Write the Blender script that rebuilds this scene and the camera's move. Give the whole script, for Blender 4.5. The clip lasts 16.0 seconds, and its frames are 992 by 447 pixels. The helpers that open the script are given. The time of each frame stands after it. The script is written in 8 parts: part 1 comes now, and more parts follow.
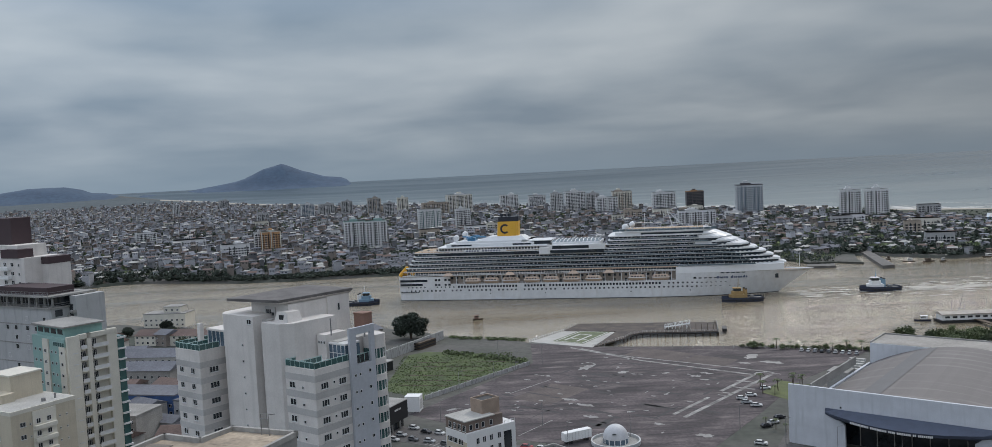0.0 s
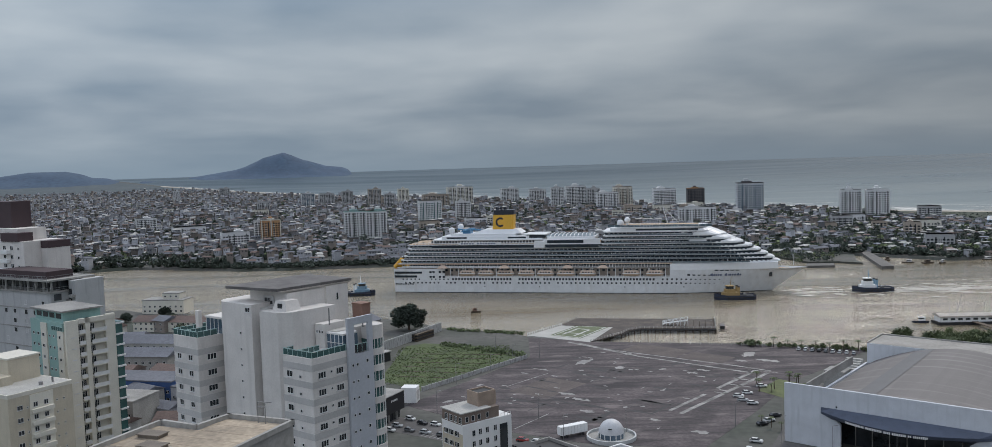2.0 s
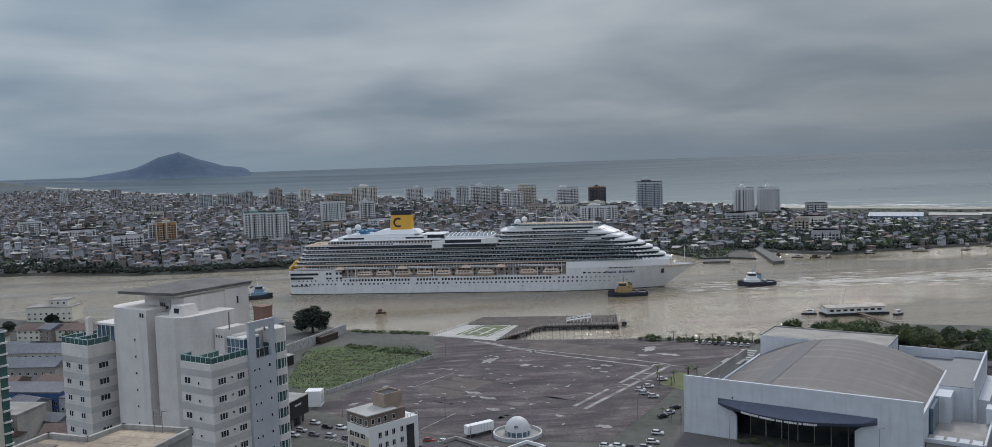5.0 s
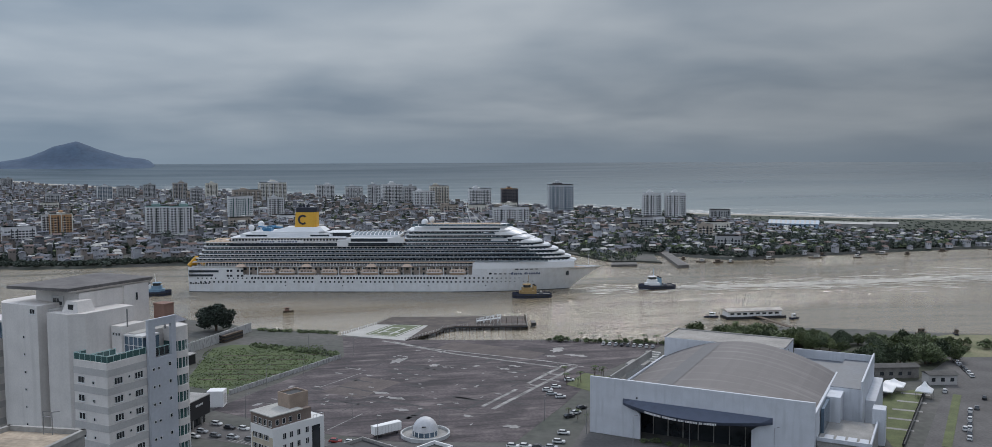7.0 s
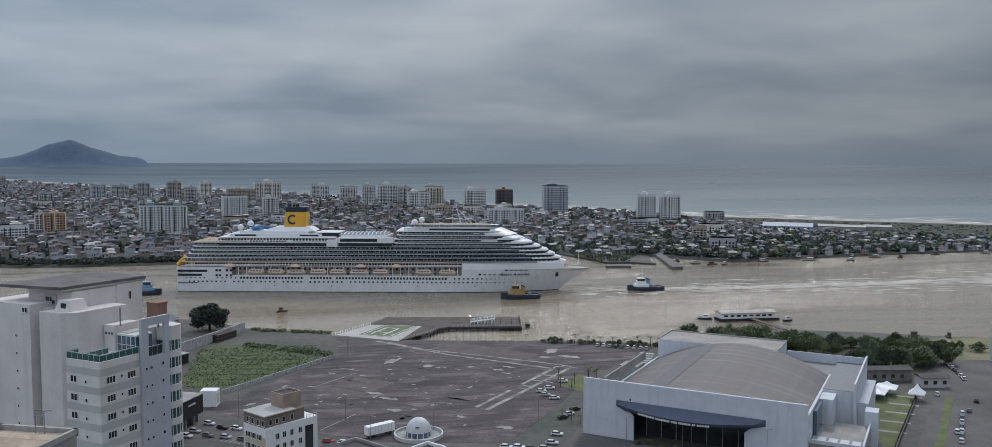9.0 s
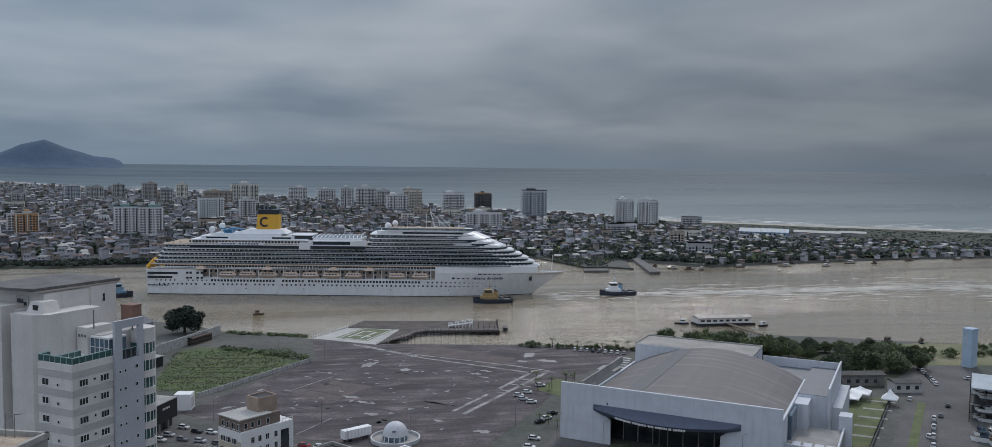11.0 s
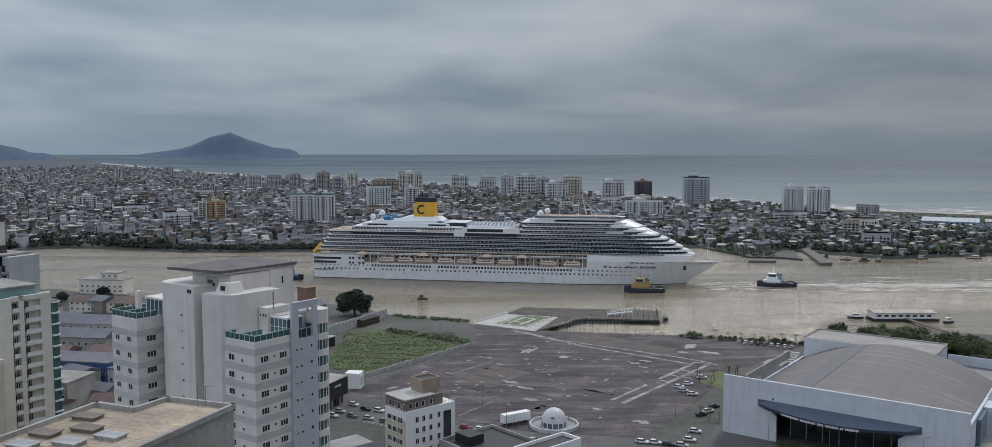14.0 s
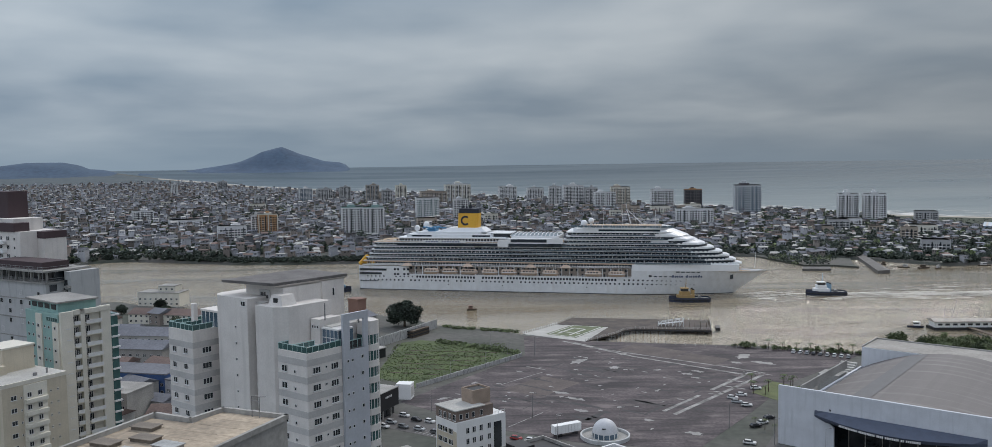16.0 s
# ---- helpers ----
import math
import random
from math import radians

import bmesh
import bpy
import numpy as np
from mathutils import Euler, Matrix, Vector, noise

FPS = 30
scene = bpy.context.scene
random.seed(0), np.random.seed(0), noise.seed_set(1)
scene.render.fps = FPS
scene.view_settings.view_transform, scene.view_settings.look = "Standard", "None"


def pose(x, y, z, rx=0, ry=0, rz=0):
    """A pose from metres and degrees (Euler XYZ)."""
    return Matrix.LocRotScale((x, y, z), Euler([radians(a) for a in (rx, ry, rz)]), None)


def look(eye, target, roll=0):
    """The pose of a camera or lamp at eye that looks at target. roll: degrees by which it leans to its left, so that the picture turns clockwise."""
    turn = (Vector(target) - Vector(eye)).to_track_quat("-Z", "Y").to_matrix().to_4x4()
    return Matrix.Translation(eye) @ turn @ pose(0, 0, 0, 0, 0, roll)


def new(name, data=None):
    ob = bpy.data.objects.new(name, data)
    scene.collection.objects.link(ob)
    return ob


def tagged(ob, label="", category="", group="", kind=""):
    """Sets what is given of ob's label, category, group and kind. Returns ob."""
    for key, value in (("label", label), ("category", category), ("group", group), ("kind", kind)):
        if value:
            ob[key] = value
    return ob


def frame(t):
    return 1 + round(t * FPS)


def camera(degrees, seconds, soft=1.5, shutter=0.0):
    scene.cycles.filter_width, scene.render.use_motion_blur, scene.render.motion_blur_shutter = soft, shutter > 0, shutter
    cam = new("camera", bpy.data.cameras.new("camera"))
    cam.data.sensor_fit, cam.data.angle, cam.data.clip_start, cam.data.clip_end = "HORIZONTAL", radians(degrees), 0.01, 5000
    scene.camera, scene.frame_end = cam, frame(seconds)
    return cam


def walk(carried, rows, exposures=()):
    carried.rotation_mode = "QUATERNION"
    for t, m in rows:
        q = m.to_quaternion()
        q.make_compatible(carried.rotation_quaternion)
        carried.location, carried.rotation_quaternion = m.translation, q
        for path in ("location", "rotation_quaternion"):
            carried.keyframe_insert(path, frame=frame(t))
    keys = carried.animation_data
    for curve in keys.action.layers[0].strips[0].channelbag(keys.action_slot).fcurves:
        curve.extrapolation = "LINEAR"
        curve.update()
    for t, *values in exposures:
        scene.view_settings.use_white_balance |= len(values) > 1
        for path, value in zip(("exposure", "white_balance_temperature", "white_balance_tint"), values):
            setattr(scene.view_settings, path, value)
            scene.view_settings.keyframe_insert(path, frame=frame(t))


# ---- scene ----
cam = camera(59.53, 16.0, soft=0.75)
PATH = [
    (0, pose(0, 0, 95, 86.472, 2.898, -0.247)),
    (0.5, pose(0, 0, 95, 86.040, 2.431, -0.061)),
    (1, pose(0, 0, 95, 85.805, 2.046, 0.000)),
    (1.5, pose(0, 0, 95, 85.829, 1.759, -0.096)),
    (2, pose(0, 0, 95, 86.014, 1.757, -0.168)),
    (2.5, pose(0, 0, 95, 86.086, 1.811, -0.396)),
    (3, pose(0, 0, 95, 86.271, 2.158, -0.712)),
    (3.5, pose(0, 0, 95, 86.485, 2.909, -0.924)),
    (4, pose(0, 0, 95, 86.590, 3.048, -0.978)),
    (4.5, pose(0, 0, 95, 86.147, 2.701, -3.662)),
    (5, pose(0, 0, 95, 85.793, 1.824, -6.465)),
    (5.2, pose(0, 0, 95, 85.580, 1.41, -9.2)),
    (7.3, pose(0, 0, 95, 85.720, 0.16, -12.2)),
    (7.5, pose(0, 0, 95, 85.721, 0.113, -12.217)),
    (8, pose(0, 0, 95, 85.740, -0.042, -12.329)),
    (8.2, pose(0, 0, 95, 85.740, -0.06, -12.36)),
    (10.3, pose(0, 0, 95, 85.890, -0.50, -13.1)),
    (10.5, pose(0, 0, 95, 85.911, -0.539, -13.299)),
    (11, pose(0, 0, 95, 86.036, -0.656, -13.882)),
    (11.5, pose(0, 0, 95, 86.189, -0.862, -14.591)),
    (12, pose(0, 0, 95, 86.203, -1.299, -14.669)),
    (12.5, pose(0, 0, 95, 85.196, -1.807, -14.235)),
    (13, pose(0, 0, 95, 84.967, -1.535, -11.176)),
    (13.5, pose(0, 0, 95, 84.986, -1.073, -7.906)),
    (14, pose(0, 0, 95, 85.171, -0.064, -3.413)),
    (14.5, pose(0, 0, 95, 85.375, 0.398, -1.836)),
    (15, pose(0, 0, 95, 85.576, 0.852, -0.822)),
    (15.5, pose(0, 0, 95, 85.751, 0.882, -0.315)),
    (16, pose(0, 0, 95, 85.881, 0.802, -0.281)),
]
walk(cam, PATH, [(0.0, 0.04, 6500, 10), (4.0, 0.04, 6500, 10), (5.0, 0.0, 6450, 10), (7.5, 0.0, 6350, 11), (10.3, -0.02, 6300, 11), (11.0, -0.2, 6250, 11), (12.0, -0.2, 6250, 11), (12.5, 0.0, 6350, 11), (13.0, 0.0, 6350, 11), (14.5, 0.05, 6500, 10), (16.0, 0.08, 6500, 10)])

# ---- light ----
SUN_AZ, SUN_EL = 31.0, 44.0          # degrees clockwise from +y, degrees above the horizon
world = bpy.data.worlds.new("overcast_sky")
scene.world = world
world.use_nodes = True


def build_world():
    nt = world.node_tree
    nt.nodes.clear()
    n, l = nt.nodes.new, nt.links.new
    out, bg = n("ShaderNodeOutputWorld"), n("ShaderNodeBackground")
    sky = n("ShaderNodeTexSky")
    sky.sky_type, sky.sun_disc = "NISHITA", False
    sky.sun_elevation, sky.sun_rotation = radians(SUN_EL), radians(SUN_AZ)
    sky.air_density, sky.dust_density = 1.0, 3.0
    dim = n("ShaderNodeMix")
    dim.data_type, dim.blend_type = "RGBA", "MULTIPLY"
    dim.inputs[0].default_value = 1.0
    dim.inputs[7].default_value = (0.07, 0.07, 0.07, 1)
    l(sky.outputs[0], dim.inputs[6])
    co, sep = n("ShaderNodeTexCoord"), n("ShaderNodeSeparateXYZ")
    l(co.outputs["Generated"], sep.inputs[0])
    # cloud sheet seen in perspective: divide by height
    up = n("ShaderNodeMath"); up.operation = "MAXIMUM"; up.inputs[1].default_value = 0.0
    l(sep.outputs[2], up.inputs[0])
    add = n("ShaderNodeMath"); add.operation = "ADD"; add.inputs[1].default_value = 0.17
    l(up.outputs[0], add.inputs[0])
    dx = n("ShaderNodeMath"); dx.operation = "DIVIDE"
    dy = n("ShaderNodeMath"); dy.operation = "DIVIDE"
    l(sep.outputs[0], dx.inputs[0]); l(add.outputs[0], dx.inputs[1])
    l(sep.outputs[1], dy.inputs[0]); l(add.outputs[0], dy.inputs[1])
    comb = n("ShaderNodeCombineXYZ")
    l(dx.outputs[0], comb.inputs[0]); l(dy.outputs[0], comb.inputs[1])
    big, fine = n("ShaderNodeTexNoise"), n("ShaderNodeTexNoise")
    big.inputs["Scale"].default_value, big.inputs["Detail"].default_value, big.inputs["Roughness"].default_value = 0.95, 3.5, 0.42
    big.inputs["Distortion"].default_value = 0.35
    fine.inputs["Scale"].default_value, fine.inputs["Detail"].default_value = 2.6, 4.0
    shift = n("ShaderNodeVectorMath"); shift.operation = "ADD"; shift.inputs[1].default_value = (3.1, 1.45, 0.0)
    l(comb.outputs[0], shift.inputs[0])
    l(shift.outputs[0], big.inputs["Vector"]); l(shift.outputs[0], fine.inputs["Vector"])
    mixn = n("ShaderNodeMath"); mixn.operation = "MULTIPLY_ADD"; mixn.inputs[1].default_value = 0.20
    l(fine.outputs[0], mixn.inputs[0]); l(big.outputs[0], mixn.inputs[2])
    ramp = n("ShaderNodeValToRGB")
    ramp.color_ramp.elements[0].position, ramp.color_ramp.elements[1].position = 0.44, 0.80
    ramp.color_ramp.elements[0].color, ramp.color_ramp.elements[1].color = (0.195, 0.262, 0.338, 1), (0.438, 0.495, 0.545, 1)
    l(mixn.outputs[0], ramp.inputs[0])
    # overcast sky: brighter towards the zenith, a pale even veil at the horizon
    grad = n("ShaderNodeValToRGB")
    els = grad.color_ramp.elements
    els[0].position, els[0].color = 0.0, (0.86, 0.88, 0.90, 1)
    els[1].position, els[1].color = 1.0, (3.22, 2.93, 2.92, 1)
    e = els.new(0.06); e.color = (0.92, 0.93, 0.95, 1)
    e = els.new(0.17); e.color = (1.15, 1.13, 1.11, 1)
    e = els.new(0.40); e.color = (2.64, 2.45, 2.44, 1)
    l(up.outputs[0], grad.inputs[0])
    veil = n("ShaderNodeMapRange")
    veil.inputs[1].default_value, veil.inputs[2].default_value = 0.0, 0.07
    veil.inputs[3].default_value, veil.inputs[4].default_value = 0.15, 0.95
    l(up.outputs[0], veil.inputs[0])
    low = n("ShaderNodeMix"); low.data_type = "RGBA"
    low.inputs[6].default_value = (0.257, 0.335, 0.410, 1)
    l(veil.outputs[0], low.inputs[0]); l(ramp.outputs[0], low.inputs[7])
    mul = n("ShaderNodeMix"); mul.data_type, mul.blend_type = "RGBA", "MULTIPLY"
    mul.inputs[0].default_value = 1.0
    l(low.outputs[2], mul.inputs[6]); l(grad.outputs[0], mul.inputs[7])
    # the cloud cover thickens towards the sea
    thick = n("ShaderNodeMapRange")
    thick.inputs[1].default_value, thick.inputs[2].default_value = -0.45, 0.75
    thick.inputs[3].default_value, thick.inputs[4].default_value = 1.18, 0.66
    l(sep.outputs[0], thick.inputs[0])
    tm = n("ShaderNodeVectorMath"); tm.operation = "SCALE"
    l(mul.outputs[2], tm.inputs[0]); l(thick.outputs[0], tm.inputs["Scale"])
    fin = n("ShaderNodeMix"); fin.data_type = "RGBA"
    fin.inputs[0].default_value = 0.9
    l(dim.outputs[2], fin.inputs[6]); l(tm.outputs[0], fin.inputs[7])
    l(fin.outputs[2], bg.inputs[0])
    bg.inputs[1].default_value = 0.93
    l(bg.outputs[0], out.inputs[0])


build_world()
sun_data = bpy.data.lights.new("sun", "SUN")
sun_data.energy, sun_data.angle, sun_data.color = 1.35, radians(8), (1.0, 0.95, 0.88)
sun = new("sun", sun_data)
_az, _el = radians(SUN_AZ), radians(SUN_EL)
sun.matrix_world = look((0, 0, 0), (-math.sin(_az) * math.cos(_el), -math.cos(_az) * math.cos(_el), -math.sin(_el)))
sun.location = (0, 0, 500)

# ---- materials ----
MATS = {}


def mat(name, col, rough=0.7, var=0.25, scale=0.4, fine=4.0, bump=0.0, metal=0.0, tint=None, spec=0.5, isl=0.0):
    """A painted or mineral surface: stains at one scale, grain at another, a shade of its own for each piece."""
    if name in MATS:
        return MATS[name]
    m = bpy.data.materials.new(name)
    m.use_nodes = True
    nt = m.node_tree
    p = nt.nodes["Principled BSDF"]
    n, l = nt.nodes.new, nt.links.new
    tc = n("ShaderNodeTexCoord")
    a, b = n("ShaderNodeTexNoise"), n("ShaderNodeTexNoise")
    a.inputs["Scale"].default_value, a.inputs["Detail"].default_value = scale, 5
    b.inputs["Scale"].default_value, b.inputs["Detail"].default_value = fine, 3
    l(tc.outputs["Object"], a.inputs["Vector"]); l(tc.outputs["Object"], b.inputs["Vector"])
    r = n("ShaderNodeValToRGB")
    t = tint or tuple(c * (1 - var) for c in col)
    r.color_ramp.elements[0].position, r.color_ramp.elements[1].position = 0.33, 0.66
    r.color_ramp.elements[0].color, r.color_ramp.elements[1].color = (*t, 1), (*col, 1)
    l(a.outputs[0], r.inputs[0])
    h = n("ShaderNodeHueSaturation")
    v = n("ShaderNodeMapRange")
    v.inputs[1].default_value, v.inputs[2].default_value, v.inputs[3].default_value, v.inputs[4].default_value = 0.3, 0.7, 1 - var * 0.5, 1 + var * 0.35
    l(b.outputs[0], v.inputs[0])
    last = v.outputs[0]
    if isl:
        g = n("ShaderNodeNewGeometry")
        mr = n("ShaderNodeMapRange")
        mr.inputs[3].default_value, mr.inputs[4].default_value = 1 - isl, 1 + isl
        l(g.outputs["Random Per Island"], mr.inputs[0])
        mm = n("ShaderNodeMath"); mm.operation = "MULTIPLY"
        l(mr.outputs[0], mm.inputs[0]); l(last, mm.inputs[1])
        last = mm.outputs[0]
    oi = n("ShaderNodeObjectInfo")
    om = n("ShaderNodeMapRange")
    om.inputs[3].default_value, om.inputs[4].default_value = 0.94, 1.05
    l(oi.outputs["Random"], om.inputs[0])
    mo = n("ShaderNodeMath"); mo.operation = "MULTIPLY"
    l(om.outputs[0], mo.inputs[0]); l(last, mo.inputs[1])
    l(mo.outputs[0], h.inputs["Value"]); l(r.outputs[0], h.inputs["Color"])
    l(h.outputs[0], p.inputs["Base Color"])
    rr = n("ShaderNodeMapRange")
    rr.inputs[3].default_value, rr.inputs[4].default_value = max(0.02, rough - 0.1), min(1, rough + 0.1)
    l(a.outputs[0], rr.inputs[0]); l(rr.outputs[0], p.inputs["Roughness"])
    p.inputs["Metallic"].default_value = metal
    p.inputs["Specular IOR Level"].default_value = spec
    if bump:
        bp = n("ShaderNodeBump")
        bp.inputs["Strength"].default_value, bp.inputs["Distance"].default_value = 0.6, bump
        l(b.outputs[0], bp.inputs["Height"]); l(bp.outputs[0], p.inputs["Normal"])
    MATS[name] = m
    return m


def streaked(name, col, dirt, rough=0.8, sx=0.5, sz=0.06, amount=0.6, sy=None):
    """Painted render with rain streaks that run down the wall."""
    m = mat(name, col, rough, 0.12, 0.25, 3.0)
    nt = m.node_tree
    n, l = nt.nodes.new, nt.links.new
    p = nt.nodes["Principled BSDF"]
    tc, mp, no, rp, mx = n("ShaderNodeTexCoord"), n("ShaderNodeMapping"), n("ShaderNodeTexNoise"), n("ShaderNodeValToRGB"), n("ShaderNodeMix")
    mp.inputs["Scale"].default_value = (sx, sx if sy is None else sy, sz)
    no.inputs["Scale"].default_value, no.inputs["Detail"].default_value = 2.0, 6
    rp.color_ramp.elements[0].position, rp.color_ramp.elements[1].position = 0.52, 0.75
    rp.color_ramp.elements[1].color = (amount, amount, amount, 1)
    mx.data_type = "RGBA"
    mx.inputs[7].default_value = (*dirt, 1)
    l(tc.outputs["Object"], mp.inputs[0]); l(mp.outputs[0], no.inputs["Vector"]); l(no.outputs[0], rp.inputs[0])
    old = p.inputs["Base Color"].links[0].from_socket
    l(old, mx.inputs[6]); l(rp.outputs[0], mx.inputs[0]); l(mx.outputs[2], p.inputs["Base Color"])
    return m


def glass(name, col, rough=0.08):
    m = mat(name, col, rough, 0.35, 0.15, 0.8)
    m.node_tree.nodes["Principled BSDF"].inputs["Specular IOR Level"].default_value = 0.8
    return m


def water(name, near, far, wave, rough, patch=0.012, spec=0.5, ripple=0.9, offshore=None, stretch=0.5):
    """Silty water: colour drifts in long tongues, waves at two scales; offshore: the clearer colour far out."""
    m = bpy.data.materials.new(name)
    m.use_nodes = True
    nt = m.node_tree
    p = nt.nodes["Principled BSDF"]
    n, l = nt.nodes.new, nt.links.new
    tc, mp, mw = n("ShaderNodeTexCoord"), n("ShaderNodeMapping"), n("ShaderNodeMapping")
    mp.inputs["Rotation"].default_value = (0, 0, radians(10))
    mp.inputs["Scale"].default_value = (0.22, 1.0, 1.0)
    mw.inputs["Rotation"].default_value = (0, 0, radians(10))
    mw.inputs["Scale"].default_value = (stretch, 1.0, 1.0)
    l(tc.outputs["Object"], mp.inputs[0]); l(tc.outputs["Object"], mw.inputs[0])
    a = n("ShaderNodeTexNoise")
    a.inputs["Scale"].default_value, a.inputs["Detail"].default_value, a.inputs["Distortion"].default_value = patch, 6, 0.8
    l(mp.outputs[0], a.inputs["Vector"])
    r = n("ShaderNodeValToRGB")
    r.color_ramp.elements[0].position, r.color_ramp.elements[1].position = 0.38, 0.64
    r.color_ramp.elements[0].color, r.color_ramp.elements[1].color = (*near, 1), (*far, 1)
    l(a.outputs[0], r.inputs[0])
    colour = r.outputs[0]
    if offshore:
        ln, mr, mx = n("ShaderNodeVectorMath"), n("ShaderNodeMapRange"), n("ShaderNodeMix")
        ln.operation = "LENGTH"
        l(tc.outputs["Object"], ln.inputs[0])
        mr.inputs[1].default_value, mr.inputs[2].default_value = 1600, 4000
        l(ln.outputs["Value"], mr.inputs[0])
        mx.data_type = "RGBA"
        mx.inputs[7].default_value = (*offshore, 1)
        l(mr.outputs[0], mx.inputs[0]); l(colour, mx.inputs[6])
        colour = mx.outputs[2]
    l(colour, p.inputs["Base Color"])
    rr = n("ShaderNodeMapRange")
    rr.inputs[1].default_value, rr.inputs[2].default_value = 0.3, 0.7
    rr.inputs[3].default_value, rr.inputs[4].default_value = rough * 0.7, rough * 1.35
    l(a.outputs[0], rr.inputs[0]); l(rr.outputs[0], p.inputs["Roughness"])
    w1, w2 = n("ShaderNodeTexNoise"), n("ShaderNodeTexNoise")
    w1.inputs["Scale"].default_value, w1.inputs["Detail"].default_value = ripple, 3
    w2.inputs["Scale"].default_value, w2.inputs["Detail"].default_value = 0.05, 3
    l(mw.outputs[0], w1.inputs["Vector"]); l(mp.outputs[0], w2.inputs["Vector"])
    # gusts: patches of rougher and calmer water
    gust = n("ShaderNodeMapRange")
    gust.inputs[1].default_value, gust.inputs[2].default_value = 0.38, 0.64
    gust.inputs[3].default_value, gust.inputs[4].default_value = 0.4, 3.2
    l(a.outputs[0], gust.inputs[0])
    wg = n("ShaderNodeMath"); wg.operation = "MULTIPLY"
    l(w1.outputs[0], wg.inputs[0]); l(gust.outputs[0], wg.inputs[1])
    sm = n("ShaderNodeMath"); sm.operation = "MULTIPLY_ADD"; sm.inputs[1].default_value = 2.0
    l(w2.outputs[0], sm.inputs[0]); l(wg.outputs[0], sm.inputs[2])
    bp = n("ShaderNodeBump")
    bp.inputs["Strength"].default_value, bp.inputs["Distance"].default_value = 1.0, wave
    l(sm.outputs[0], bp.inputs["Height"]); l(bp.outputs[0], p.inputs["Normal"])
    p.inputs["IOR"].default_value = 1.33
    p.inputs["Specular IOR Level"].default_value = spec
    MATS[name] = m
    return m


RIVER = water("silty_river_water", (0.232, 0.190, 0.128), (0.372, 0.322, 0.240), 0.40, 0.05, ripple=0.9, stretch=0.6, spec=0.85)
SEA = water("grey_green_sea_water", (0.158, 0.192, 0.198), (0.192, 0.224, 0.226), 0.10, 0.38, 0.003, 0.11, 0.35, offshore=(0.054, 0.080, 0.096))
FOAM = mat("foam", (0.74, 0.73, 0.69), 0.6, 0.3, 0.05, 0.3)
WASH = mat("river_foam_and_sheen", (0.50, 0.475, 0.415), 0.5, 0.35, 0.08, 0.6)
WHITE = streaked("white_render", (0.645, 0.612, 0.58), (0.47, 0.445, 0.42), 0.75, 0.35, 0.03, 0.5)
WHITE2 = mat("white_paint", (0.78, 0.78, 0.77), 0.5, 0.08, 0.1, 2.0)
BAND = mat("grey_band_paint", (0.50, 0.485, 0.47), 0.75, 0.15, 0.2, 3.0)
SLATE = mat("blue_grey_render", (0.45, 0.465, 0.50), 0.75, 0.12, 0.15, 2.0)
BEIGE = streaked("beige_render", (0.56, 0.50, 0.39), (0.33, 0.29, 0.23), 0.8, amount=0.4)
CREAM = mat("cream_render", (0.66, 0.63, 0.55), 0.8, 0.12, 0.2, 3.0)
GREENP = streaked("pale_green_render", (0.27, 0.42, 0.39), (0.16, 0.26, 0.25), 0.75, amount=0.4)
BROWN = mat("maroon_render", (0.066, 0.042, 0.046), 0.8, 0.2, 0.2, 3.0)
BRICKR = mat("terracotta_render", (0.225, 0.130, 0.100), 0.8, 0.2, 0.3, 3.0)
CONC = mat("concrete", (0.34, 0.33, 0.31), 0.85, 0.35, 0.12, 2.0, 0.02)
CONCL = mat("pale_concrete", (0.47, 0.46, 0.43), 0.85, 0.3, 0.1, 2.0, 0.02)
NETTING = streaked("grey_safety_netting", (0.46, 0.46, 0.46), (0.24, 0.245, 0.25), 0.9, 0.25, 0.05, 0.8)
DARK = glass("dark_window_glass", (0.030, 0.036, 0.042))
GREENG = glass("green_tinted_glass", (0.055, 0.13, 0.125))
BLUEG = glass("blue_tinted_glass", (0.09, 0.14, 0.19))
FRAME = mat("white_aluminium", (0.66, 0.66, 0.65), 0.4, 0.1, 1.0, 8.0)
RAIL = mat("pale_green_rail_paint", (0.38, 0.55, 0.53), 0.4, 0.15, 1.0, 8.0)
METAL = mat("dull_steel", (0.30, 0.30, 0.30), 0.5, 0.25, 1.0, 8.0, metal=0.6)
BLACKM = mat("black_painted_metal", (0.022, 0.022, 0.024), 0.55, 0.3, 0.5, 4.0)
ASPHALT = mat("worn_asphalt", (0.125, 0.103, 0.105), 0.92, 0.7, 0.06, 0.8, 0.03, tint=(0.046, 0.038, 0.041))


